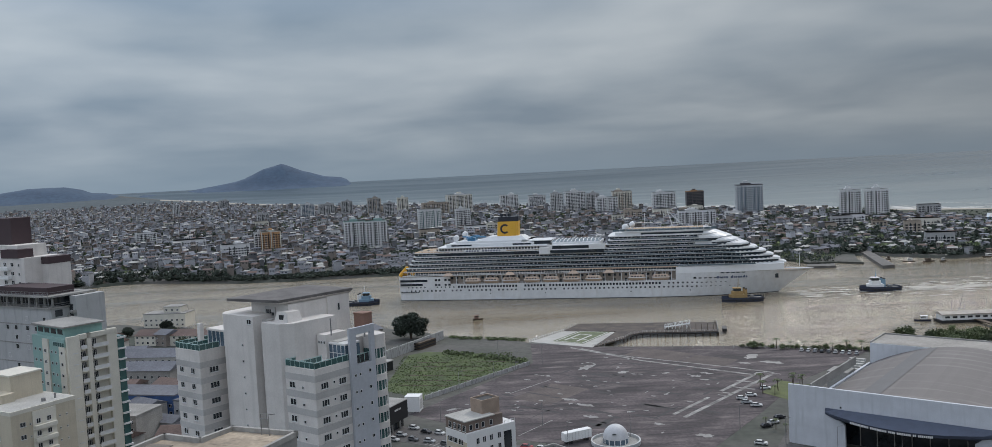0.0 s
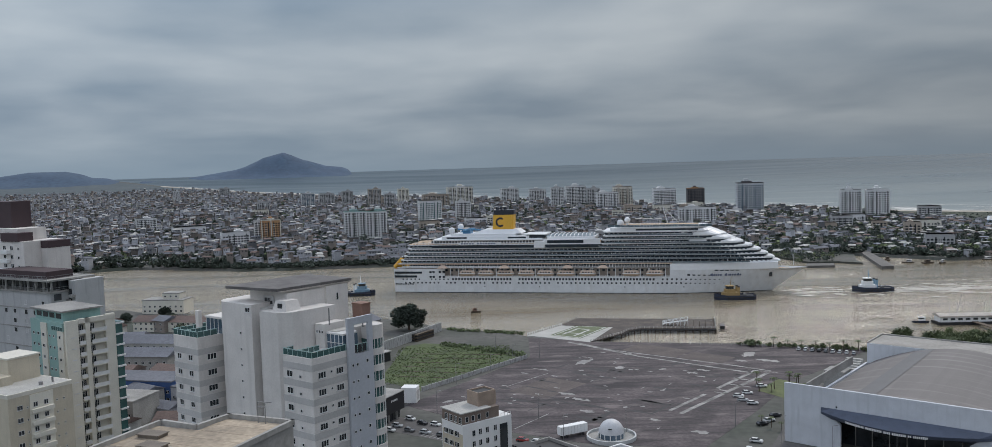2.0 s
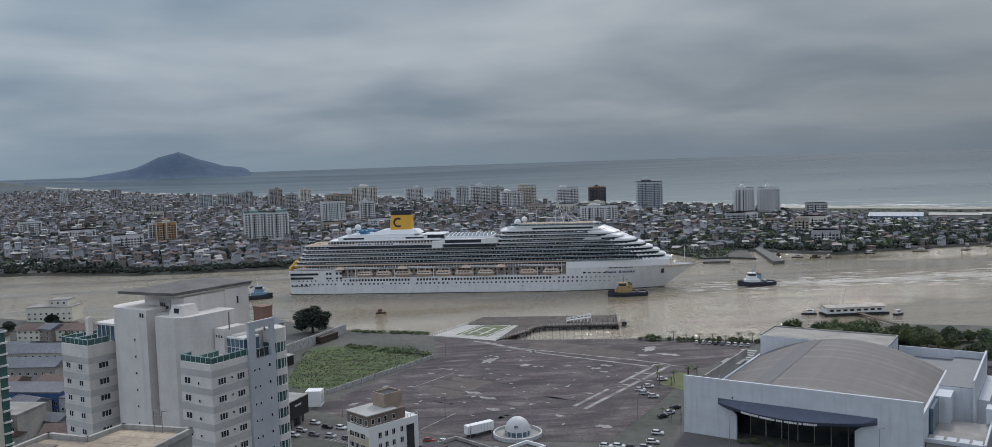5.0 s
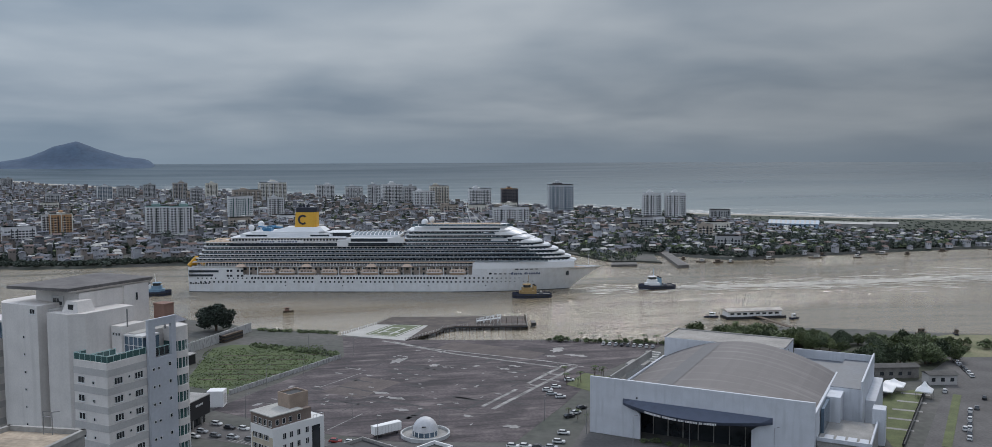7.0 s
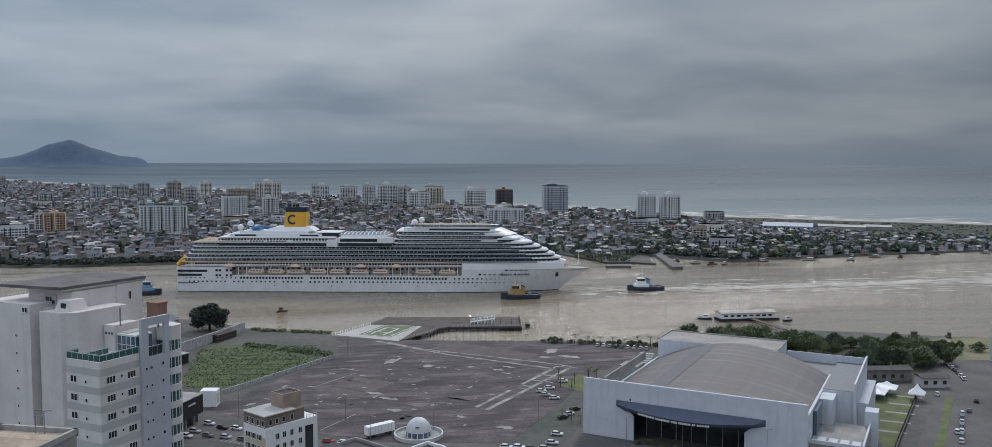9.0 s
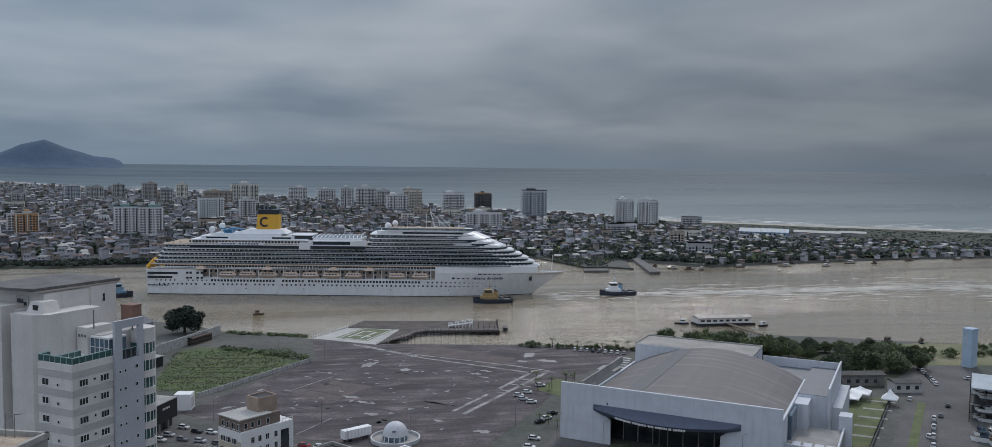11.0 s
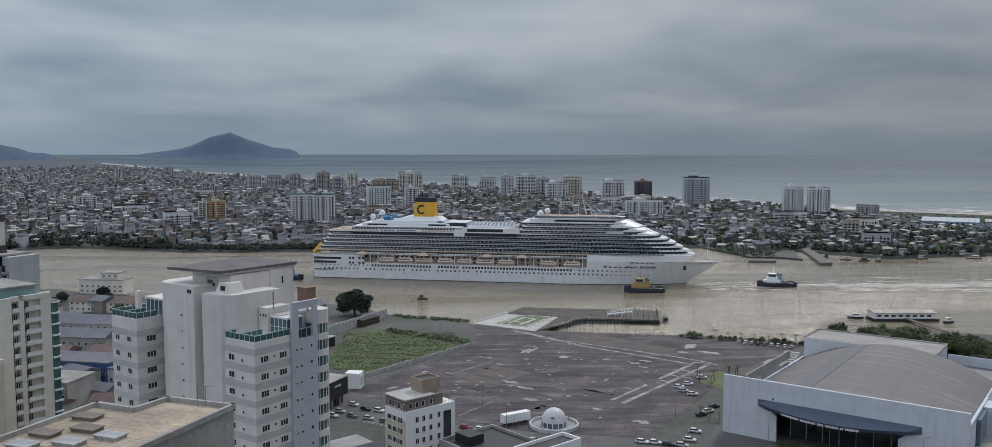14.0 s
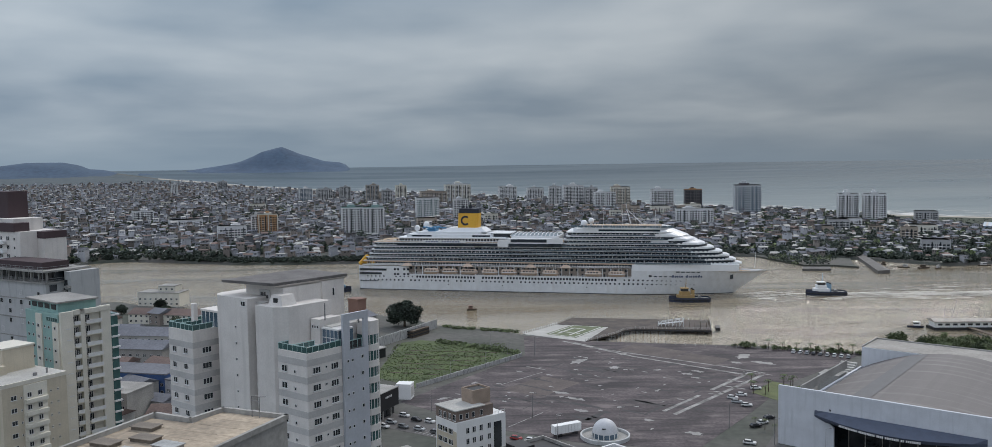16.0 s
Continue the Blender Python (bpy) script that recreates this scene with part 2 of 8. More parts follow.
def add_tracks(m, turn, scale, dark, pale):
    """Long worn lanes laid over a mineral surface, along one direction and across it."""
    nt = m.node_tree
    n, l = nt.nodes.new, nt.links.new
    p = nt.nodes["Principled BSDF"]
    tc = n("ShaderNodeTexCoord")
    for angle, (sx, sy), col, lo, hi in ((turn, scale, dark, 0.47, 0.66), (turn + 90, scale, dark, 0.52, 0.70), (turn, (scale[0] * 2.2, scale[1] * 0.6), pale, 0.55, 0.72)):
        mp, no, rp, mx = n("ShaderNodeMapping"), n("ShaderNodeTexNoise"), n("ShaderNodeValToRGB"), n("ShaderNodeMix")
        mp.inputs["Rotation"].default_value = (0, 0, radians(angle))
        mp.inputs["Scale"].default_value = (sx, sy, 1)
        no.inputs["Scale"].default_value, no.inputs["Detail"].default_value, no.inputs["Roughness"].default_value = 1.0, 6, 0.6
        rp.color_ramp.elements[0].position, rp.color_ramp.elements[1].position = lo, hi
        rp.color_ramp.elements[1].color = (0.85, 0.85, 0.85, 1)
        mx.data_type = "RGBA"
        mx.inputs[7].default_value = (*col, 1)
        l(tc.outputs["Object"], mp.inputs[0]); l(mp.outputs[0], no.inputs["Vector"]); l(no.outputs[0], rp.inputs[0])
        old = p.inputs["Base Color"].links[0].from_socket
        l(old, mx.inputs[6]); l(rp.outputs[0], mx.inputs[0]); l(mx.outputs[2], p.inputs["Base Color"])


add_tracks(ASPHALT, 40, (0.022, 0.20), (0.026, 0.022, 0.025), (0.195, 0.165, 0.160))
ROADM = mat("road_asphalt", (0.125, 0.118, 0.114), 0.9, 0.4, 0.06, 1.0, 0.02)
CITYG = mat("town_ground", (0.105, 0.10, 0.092), 0.95, 0.45, 0.02, 0.3, tint=(0.05, 0.058, 0.045))
GRASS = mat("rough_grass", (0.095, 0.125, 0.045), 0.95, 0.5, 0.12, 1.2, 0.06, tint=(0.050, 0.070, 0.028))
DUNE = mat("dune_scrub_green", (0.036, 0.048, 0.027), 0.95, 0.6, 0.03, 0.25, tint=(0.020, 0.028, 0.018))
LAWN = mat("mown_lawn", (0.125, 0.145, 0.06), 0.95, 0.35, 0.2, 2.0, 0.03)
SAND = mat("wet_sand", (0.42, 0.38, 0.32), 0.85, 0.25, 0.02, 0.3)
NEARD = mat("shaded_foliage", (0.068, 0.094, 0.048), 0.85, 0.5, 0.3, 3.0, isl=0.45)
LEAF = mat("foliage", (0.125, 0.160, 0.070), 0.8, 0.5, 0.3, 3.0, isl=0.45)
LEAFD = mat("dark_foliage", (0.044, 0.061, 0.044), 0.85, 0.5, 0.3, 3.0, isl=0.45)
LIME = mat("light_foliage", (0.125, 0.155, 0.058), 0.8, 0.45, 0.3, 3.0, isl=0.4)
BARK = mat("bark", (0.12, 0.09, 0.065), 0.9, 0.4, 1.0, 6.0, 0.03)
# distance haze is put into the hills' colour: forest green turned blue
HILL = mat("haze_blue_forest", (0.056, 0.092, 0.142), 1.0, 0.35, 0.008, 0.05, tint=(0.044, 0.074, 0.120))
PAINTL = mat("worn_white_road_paint", (0.35, 0.34, 0.325), 0.8, 0.7, 0.2, 2.0)
PUDDLE = mat("pale_concrete_repair", (0.30, 0.29, 0.28), 0.6, 0.4, 0.1, 1.0)
ROOFT = mat("clay_tile_roof", (0.170, 0.120, 0.105), 0.9, 0.45, 0.05, 1.0, isl=0.5)
# the far town's blue haze is tinted into this roof grey and house render
ROOFG = mat("fibre_cement_roof", (0.155, 0.162, 0.185), 0.9, 0.4, 0.05, 1.0, isl=0.75)
HOUSEW = mat("house_render", (0.40, 0.405, 0.43), 0.85, 0.3, 0.05, 1.0, isl=0.65)
HOUSEC = mat("ochre_house_render", (0.24, 0.208, 0.185), 0.85, 0.3, 0.05, 1.0, isl=0.5)

# ---- geometry helpers ----


class Mesh:
    """Collects boxes, prisms and loose faces into one mesh."""

    def __init__(self, *mats):
        self.v, self.f, self.m, self.mats = [], [], [], list(mats)

    def face(self, pts, m=0):
        i = len(self.v)
        self.v += [tuple(p) for p in pts]
        self.f.append(tuple(range(i, i + len(pts))))
        self.m.append(m)

    def box(self, x0, x1, y0, y1, z0, z1, m=0):
        i = len(self.v)
        self.v += [(x, y, z) for z in (z0, z1) for x, y in ((x0, y0), (x1, y0), (x1, y1), (x0, y1))]
        for q in ((3, 2, 1, 0), (4, 5, 6, 7), (0, 1, 5, 4), (1, 2, 6, 5), (2, 3, 7, 6), (3, 0, 4, 7)):
            self.f.append(tuple(i + k for k in q))
            self.m.append(m)
        return self

    def prism(self, poly, z0, z1, m=0, top=None, mt=None, cap=True):
        """poly: counter-clockwise (x, y); top: another outline of as many points."""
        i, k = len(self.v), len(poly)
        self.v += [(x, y, z0) for x, y in poly] + [(x, y, z1) for x, y in (top or poly)]
        for a in range(k):
            b = (a + 1) % k
            self.f.append((i + a, i + b, i + k + b, i + k + a))
            self.m.append(m)
        if cap:
            self.f.append(tuple(i + k + a for a in range(k)))
            self.m.append(m if mt is None else mt)
            self.f.append(tuple(i + a for a in reversed(range(k))))
            self.m.append(m)
        return self

    def tube(self, p, q, r0, r1=None, n=8, m=0):
        p, q = Vector(p), Vector(q)
        r1 = r0 if r1 is None else r1
        ax = (q - p).normalized()
        s = ax.orthogonal().normalized()
        t = ax.cross(s)
        i = len(self.v)
        for c, r in ((p, r0), (q, r1)):
            self.v += [tuple(c + r * (math.cos(2 * math.pi * k / n) * s + math.sin(2 * math.pi * k / n) * t)) for k in range(n)]
        for a in range(n):
            b = (a + 1) % n
            self.f.append((i + a, i + b, i + n + b, i + n + a))
            self.m.append(m)
        self.f.append(tuple(i + n + a for a in range(n)))
        self.f.append(tuple(i + a for a in reversed(range(n))))
        self.m += [m, m]
        return self

    def dome(self, c, r, zs=1.0, n=20, rings=9, m=0, full=False):
        i0 = -rings if full else 0
        rows = []
        for k in range(i0, rings):
            a = k / rings * math.pi / 2
            row = len(self.v)
            self.v += [(c[0] + r * math.cos(a) * math.cos(2 * math.pi * j / n), c[1] + r * math.cos(a) * math.sin(2 * math.pi * j / n), c[2] + r * zs * math.sin(a)) for j in range(n)]
            rows.append(row)
        for p, q in zip(rows, rows[1:]):
            for j in range(n):
                k = (j + 1) % n
                self.f.append((p + j, p + k, q + k, q + j))
                self.m.append(m)
        t = len(self.v)
        self.v.append((c[0], c[1], c[2] + r * zs))
        for j in range(n):
            self.f.append((rows[-1] + j, rows[-1] + (j + 1) % n, t))
            self.m.append(m)
        return self

    def data(self, name, smooth=False):
        me = bpy.data.meshes.new(name)
        me.from_pydata(self.v, [], self.f)
        for m in self.mats:
            me.materials.append(m)
        me.polygons.foreach_set("material_index", self.m)
        if smooth:
            me.polygons.foreach_set("use_smooth", [True] * len(self.f))
        me.update()
        return me


def part(name, mesh, parent=None, label="", smooth=False, at=None, kind=""):
    ob = new(name, mesh.data(name, smooth) if isinstance(mesh, Mesh) else mesh)
    if parent:
        ob.parent = parent
    if at is not None:
        ob.matrix_basis = at if isinstance(at, Matrix) else Matrix.Translation(at)
    tagged(ob, label, kind=kind)
    return ob


def thing(name, m, label, category, group="", kind=""):
    ob = new(name)
    ob.empty_display_size = 0.5
    ob.matrix_basis = m
    return tagged(ob, label, category, group, kind)


def solid(name, mesh, label, category, m=None, group="", kind="", smooth=False):
    ob = new(name, mesh.data(name, smooth))
    if m is not None:
        ob.matrix_basis = m
    return tagged(ob, label, category, group, kind)


def lift(d):
    """The sheet of sea and plain rises far away as much as its edge needs to stand for the horizon."""
    return 0.0 if d < 2200 else 73.0 * ((d - 2200) / 2650) ** 2


def polar(az, d, z=0.0):
    a = radians(az)
    return (d * math.sin(a), d * math.cos(a), z + lift(d))


def interp(table, x):
    return float(np.interp(x, [p[0] for p in table], [p[1] for p in table]))


WATER_Z = -2.5
RIGHT = Matrix.Rotation(math.pi / 2, 4, "Z")


# ---- water, land, hills ----
BANK = ((-180, 1500), (-75, 1100), (-45, 960), (-30, 936), (-23.4, 962), (-18, 900), (-14, 946), (-5, 952), (0, 900), (10, 880), (18.6, 888), (23, 880), (27.8, 852), (34.7, 944), (43.6, 1088), (60, 1300))
SPIT = ((-20.5, 922), (-19, 903), (-16.5, 872), (-13.6, 856), (-9, 845), (-3.5, 838))
BEACH = ((-180, 4850), (-24, 4850), (-21, 4200), (-15.5, 3413), (-9.2, 2884), (0.2, 2396), (10.4, 1841), (17.9, 1699), (25.3, 1549), (34.6, 1512), (43.5, 1526), (60, 1700))


def polar_sheet(rows_of, azs, material, z):
    me = Mesh(material)
    cols = []
    for az in azs:
        i = len(me.v)
        ds = rows_of(az)
        me.v += [polar(az, d, z) for d in ds]
        cols.append((i, len(ds)))
    for (p, k), (q, _) in zip(cols, cols[1:]):
        for j in range(k - 1):
            me.f.append((p + j, p + j + 1, q + j + 1, q + j))
            me.m.append(0)
    return me


def build_waters():
    azs = [a for a in np.linspace(-180, 180, 181)]
    mid = lambda az: interp(((-180, 1400), (-60, 1400), (60, 1500), (180, 1400)), az)
    solid("river", polar_sheet(lambda az: np.linspace(1, mid(az), 20), azs, RIVER, WATER_Z), "wide silty brown river with light ripples", "river", kind="structure", smooth=True)
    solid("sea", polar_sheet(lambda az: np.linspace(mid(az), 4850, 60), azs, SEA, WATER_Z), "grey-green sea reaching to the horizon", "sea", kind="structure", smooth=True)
    azs = np.linspace(-75, 60, 136)
    land = polar_sheet(lambda az: [interp(BANK, az) - 3] + list(np.linspace(interp(BANK, az), interp(BEACH, az) * 0.985, 34)) + [interp(BEACH, az) + 4], azs, CITYG, 0.0)
    for k in range(len(azs)):     # banks slope under the water
        for j in (0, 35):
            x, y, z = land.v[k * 36 + j]
            land.v[k * 36 + j] = (x, y, z - 4.0)
    solid("town_plain", land, "flat built-up plain between river and sea", "ground", kind="structure")
    sand = polar_sheet(lambda az: np.linspace(interp(BEACH, az) * (0.965 + 0.005 * math.sin(az * 3)), interp(BEACH, az) * 0.9853, 4), np.linspace(-21, 60, 90), SAND, 0.25)
    solid("beach", sand, "long pale sand beach along the sea", "beach", kind="structure")
    rnd = random.Random(4)
    surf = Mesh(FOAM)
    for row, reach in ((0, 4), (1, 22), (2, 44), (3, 72), (4, 105), (5, 150)):
        az = -20.0 if row == 0 else -9.0
        while az < 58:
            span = rnd.uniform(3.0, 9.0) if row < 4 else rnd.uniform(1.0, 4.0)
            w = rnd.uniform(9, 20) if row < 4 else rnd.uniform(4, 8)
            steps = max(6, int(span / 0.25))
            for s in range(steps):
                q = []
                for f, e in ((s / steps, 0), ((s + 1) / steps, 0), ((s + 1) / steps, 1), (s / steps, 1)):
                    a = az + span * f
                    d = interp(BEACH, a) * (1 + reach * 0.00075) + 5 * math.sin(a * 5 + row * 2) + 2.5 * math.sin(a * 17 + row)
                    ragged = math.sin(math.pi * f) ** 0.6 * (0.45 + 0.55 * abs(noise.noise(Vector((a * 2.3, row * 7.1, 0.0)))) * 2)
                    q.append(polar(a, d + e * w * ragged * interp(BEACH, a) / 1500, WATER_Z + 0.3))
                surf.face(q)
            az += span + (rnd.uniform(0.05, 0.5) if row < 3 else rnd.uniform(0.6, 3.5))
    solid("surf", surf, "white breaking surf lines off the beach", "surf", kind="stuff")
    # strip of dune scrub behind the beach
    dune = polar_sheet(lambda az: np.linspace(interp(BEACH, az) - 60 - 230 * min(1, max(0.0, (az - 24) / 8)), interp(BEACH, az) * 0.966, 4), np.linspace(22, 60, 40), DUNE, 0.3)
    solid("dune_scrub", dune, "green dune scrub behind the beach", "scrub", kind="stuff")
    # the plain's dark green is tinted blue to stand for haze
    plain = polar_sheet(lambda az: np.linspace(3650 + 60 * math.sin(az * 2.1), 4400, 16), np.linspace(-75, -16, 60), mat("haze_blue_wooded_plain", (0.078, 0.096, 0.102), 1.0, 0.45, 0.01, 0.06, tint=(0.052, 0.070, 0.078)), 0.8)
    for k in range(60):
        az = -75 + 59 * k / 59
        lim = interp(BEACH, az) * 0.96
        for j in range(16):
            d = 3650 + 60 * math.sin(az * 2.1)
            plain.v[k * 16 + j] = polar(az, d + (max(d + 20, min(4700, lim)) - d) * j / 15, 0.8)
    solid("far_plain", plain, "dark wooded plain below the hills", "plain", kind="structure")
    # wooded spit in front of the inlet
    spit = polar_sheet(lambda az: [interp(SPIT, az), interp(SPIT, az) + 4 + 2 * math.sin(az * 2), 0.5 * (interp(SPIT, az) + interp(BANK, az)), interp(BANK, az) + 6], np.linspace(-20.5, -3.5, 40), CITYG, -0.2)
    for k in range(40):
        for j in (0,):
            x, y, z = spit.v[k * 4 + j]
            spit.v[k * 4 + j] = (x, y, z - 3.5)
    solid("river_spit", spit, "low wooded spit beside the river", "river bank", kind="structure")


def build_hills():
    def ridge(name, table, dist, depth, label):
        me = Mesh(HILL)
        rows = 14
        azs = np.linspace(table[0][0], table[-1][0], 90)
        for az in azs:
            top = 95 + dist * math.tan(radians(interp(table, az)))
            base = lift(dist - depth)
            for k in range(rows):
                f = k / (rows - 1)
                d = dist - depth * (1 - f)
                p = polar(az, d)
                w = 0.5 - 0.5 * math.cos(math.pi * f)
                n = noise.noise(Vector((az * 1.1, f * 3, 1.7))) * 12 * math.sin(math.pi * f) * min(1, max(0, (top - base) / 60))
                me.v.append((p[0], p[1], base - 4 + (max(0.0, top - base) + 4) * w + n))
        for c in range(len(azs) - 1):
            for k in range(rows - 1):
                i = c * rows + k
                me.f.append((i, i + 1, i + rows + 1, i + rows))
                me.m.append(0)
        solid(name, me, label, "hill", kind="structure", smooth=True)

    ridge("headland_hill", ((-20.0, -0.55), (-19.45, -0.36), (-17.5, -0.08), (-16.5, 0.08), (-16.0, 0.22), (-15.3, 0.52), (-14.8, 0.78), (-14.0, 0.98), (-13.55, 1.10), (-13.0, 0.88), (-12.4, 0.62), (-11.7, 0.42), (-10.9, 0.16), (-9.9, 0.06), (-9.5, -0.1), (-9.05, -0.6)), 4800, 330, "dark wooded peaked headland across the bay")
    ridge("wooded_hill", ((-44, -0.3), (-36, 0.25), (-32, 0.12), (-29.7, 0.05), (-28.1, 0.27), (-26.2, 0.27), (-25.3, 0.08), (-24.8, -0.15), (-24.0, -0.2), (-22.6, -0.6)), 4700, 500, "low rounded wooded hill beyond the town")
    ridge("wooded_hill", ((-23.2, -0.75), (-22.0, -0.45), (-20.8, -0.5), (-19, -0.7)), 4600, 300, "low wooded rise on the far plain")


build_waters()
build_hills()

SHORE = ((-1500, 300), (-800, 520), (-420, 600), (-263, 604), (-200, 560), (-122, 509), (-96, 522), (-73, 538), (-50, 522), (-33, 500), (-14, 490), (5, 480), (17, 467), (34, 455), (51, 450), (80, 443), (114, 436), (145, 429), (177, 413), (205, 415), (232, 428), (261, 436), (300, 420), (335, 402), (363, 390), (430, 372), (600, 330), (1500, 60))


def build_near_ground():
    me = Mesh(CITYG, CONC)
    poly = [(-1500, -900), (1500, -900)] + [p for p in reversed(SHORE)]
    me.prism(poly, -5.0, 0.0, 1, mt=0)
    solid("ground", me, "flat ground of the near river bank", "ground", kind="structure")


def slab(name, poly, material, z, label, category, kind="structure", thick=0.04):
    me = Mesh(material)
    me.prism(poly, z - thick, z)
    return solid(name, me, label, category, kind=kind)


build_near_ground()


def ccw(poly):
    a = sum(p[0] * q[1] - q[0] * p[1] for p, q in zip(poly, poly[1:] + poly[:1]))
    return poly if a > 0 else poly[::-1]


def strip(pts, w):
    """Outline of a band of width w along the points."""
    l, r = [], []
    for i, p in enumerate(pts):
        a, b = Vector(pts[max(0, i - 1)]), Vector(pts[min(len(pts) - 1, i + 1)])
        n = (b - a).normalized().orthogonal() * (w / 2)
        l.append((p[0] + n.x, p[1] + n.y))
        r.append((p[0] - n.x, p[1] - n.y))
    return ccw(l + r[::-1])


# ---- windows shared by the buildings ----
WINDOWS = {}


def window_frame(w, h, mullions):
    """One welded frame with its mullions: solid cells of a grid, given depth."""
    t = 0.07
    xs = [0, t]
    for k in range(mullions):
        x = w * (k + 1) / (mullions + 1)
        xs += [x - 0.035, x + 0.035]
    xs += [w - t, w]
    zs = [0, t, h - t, h]
    nx, nz = len(xs), len(zs)
    me = Mesh(FRAME)
    me.v = [(x, y, z) for y in (-0.09, -0.03) for z in zs for x in xs]
    at = lambda b, i, j: b * nx * nz + j * nx + i
    full = lambda i, j: 0 <= i < nx - 1 and 0 <= j < nz - 1 and (j != 1 or i % 2 == 0)
    for i in range(nx - 1):
        for j in range(nz - 1):
            if not full(i, j):
                continue
            fs = [(at(0, i, j), at(0, i + 1, j), at(0, i + 1, j + 1), at(0, i, j + 1))]
            if not full(i - 1, j):
                fs.append((at(1, i, j), at(0, i, j), at(0, i, j + 1), at(1, i, j + 1)))
            if not full(i + 1, j):
                fs.append((at(0, i + 1, j), at(1, i + 1, j), at(1, i + 1, j + 1), at(0, i + 1, j + 1)))
            if not full(i, j - 1):
                fs.append((at(1, i, j), at(1, i + 1, j), at(0, i + 1, j), at(0, i, j)))
            if not full(i, j + 1):
                fs.append((at(0, i, j + 1), at(0, i + 1, j + 1), at(1, i + 1, j + 1), at(1, i, j + 1)))
            me.f += fs
            me.m += [0] * len(fs)
    return me


def window(parent, name, at, w, h, pane=None, mullions=1, sill=True):
    """A window seen from -y: welded frame, a pane and a sill under it, its back at y = 0."""
    pm = pane or DARK
    for key, build in ((("frame", w, h, mullions), lambda: window_frame(w, h, mullions)), (("pane", w, h, pm.name), lambda: Mesh(pm).box(0.02, w - 0.02, -0.05, 0.02, 0.02, h - 0.02)), (("sill", w), lambda: Mesh(FRAME).box(-0.1, w + 0.1, -0.16, -0.01, -0.08, -0.004))):
        if key not in WINDOWS:
            WINDOWS[key] = build().data(key[0])
    o = part(name, WINDOWS["frame", w, h, mullions], parent, at=at)
    part("pane", WINDOWS["pane", w, h, pm.name], o)
    if sill:
        part("sill", WINDOWS["sill", w], o)
    return o


def windows(parent, m, xs, zs, w, h, pane=None, mullions=1, sill=True):
    """Windows on a wall: m carries x along the wall and -y out of it."""
    for x in xs:
        for z in zs:
            window(parent, "window", m @ Matrix.Translation((x, 0, z)), w, h, pane, mullions, sill and mullions > 0)


def glass_rail(parent, pts, h=1.1, glassm=None, railm=None):
    """A terrace rail: glass sheets between posts under a top bar."""
    rm, gm = railm or RAIL, glassm or GREENG
    for (ax, ay, z), (bx, by, _) in zip(pts, pts[1:]):
        L = math.hypot(bx - ax, by - ay)
        n = max(1, round(L / 1.3))
        rail = part("terrace_rail", Mesh(rm).box(-0.05, L + 0.05, -0.06, 0.06, h, h + 0.09), parent, "pale green metal rail with green glass", at=Matrix.Translation((ax, ay, z)) @ Matrix.Rotation(math.atan2(by - ay, bx - ax), 4, "Z"))
        sheet = Mesh(gm).box(0.04, L / n - 0.04, -0.015, 0.015, 0.06, h - 0.08).data("glass_sheet")
        post = Mesh(rm).box(-0.04, 0.04, -0.04, 0.04, 0, h - 0.004).data("rail_post")
        for k in range(n + 1):
            part("rail_post", post, rail, at=(L * k / n, 0, 0))
            if k < n:
                part("glass_sheet", sheet, rail, at=(L * k / n, 0, 0))


def wall_at(x, y, side):
    """Wall frames of a box: front (-y), right (+x), left (-x), back (+y)."""
    turn = {"front": 0, "right": 90, "back": 180, "left": -90}[side]
    return Matrix.Translation((x, y, 0)) @ Matrix.Rotation(radians(turn), 4, "Z")


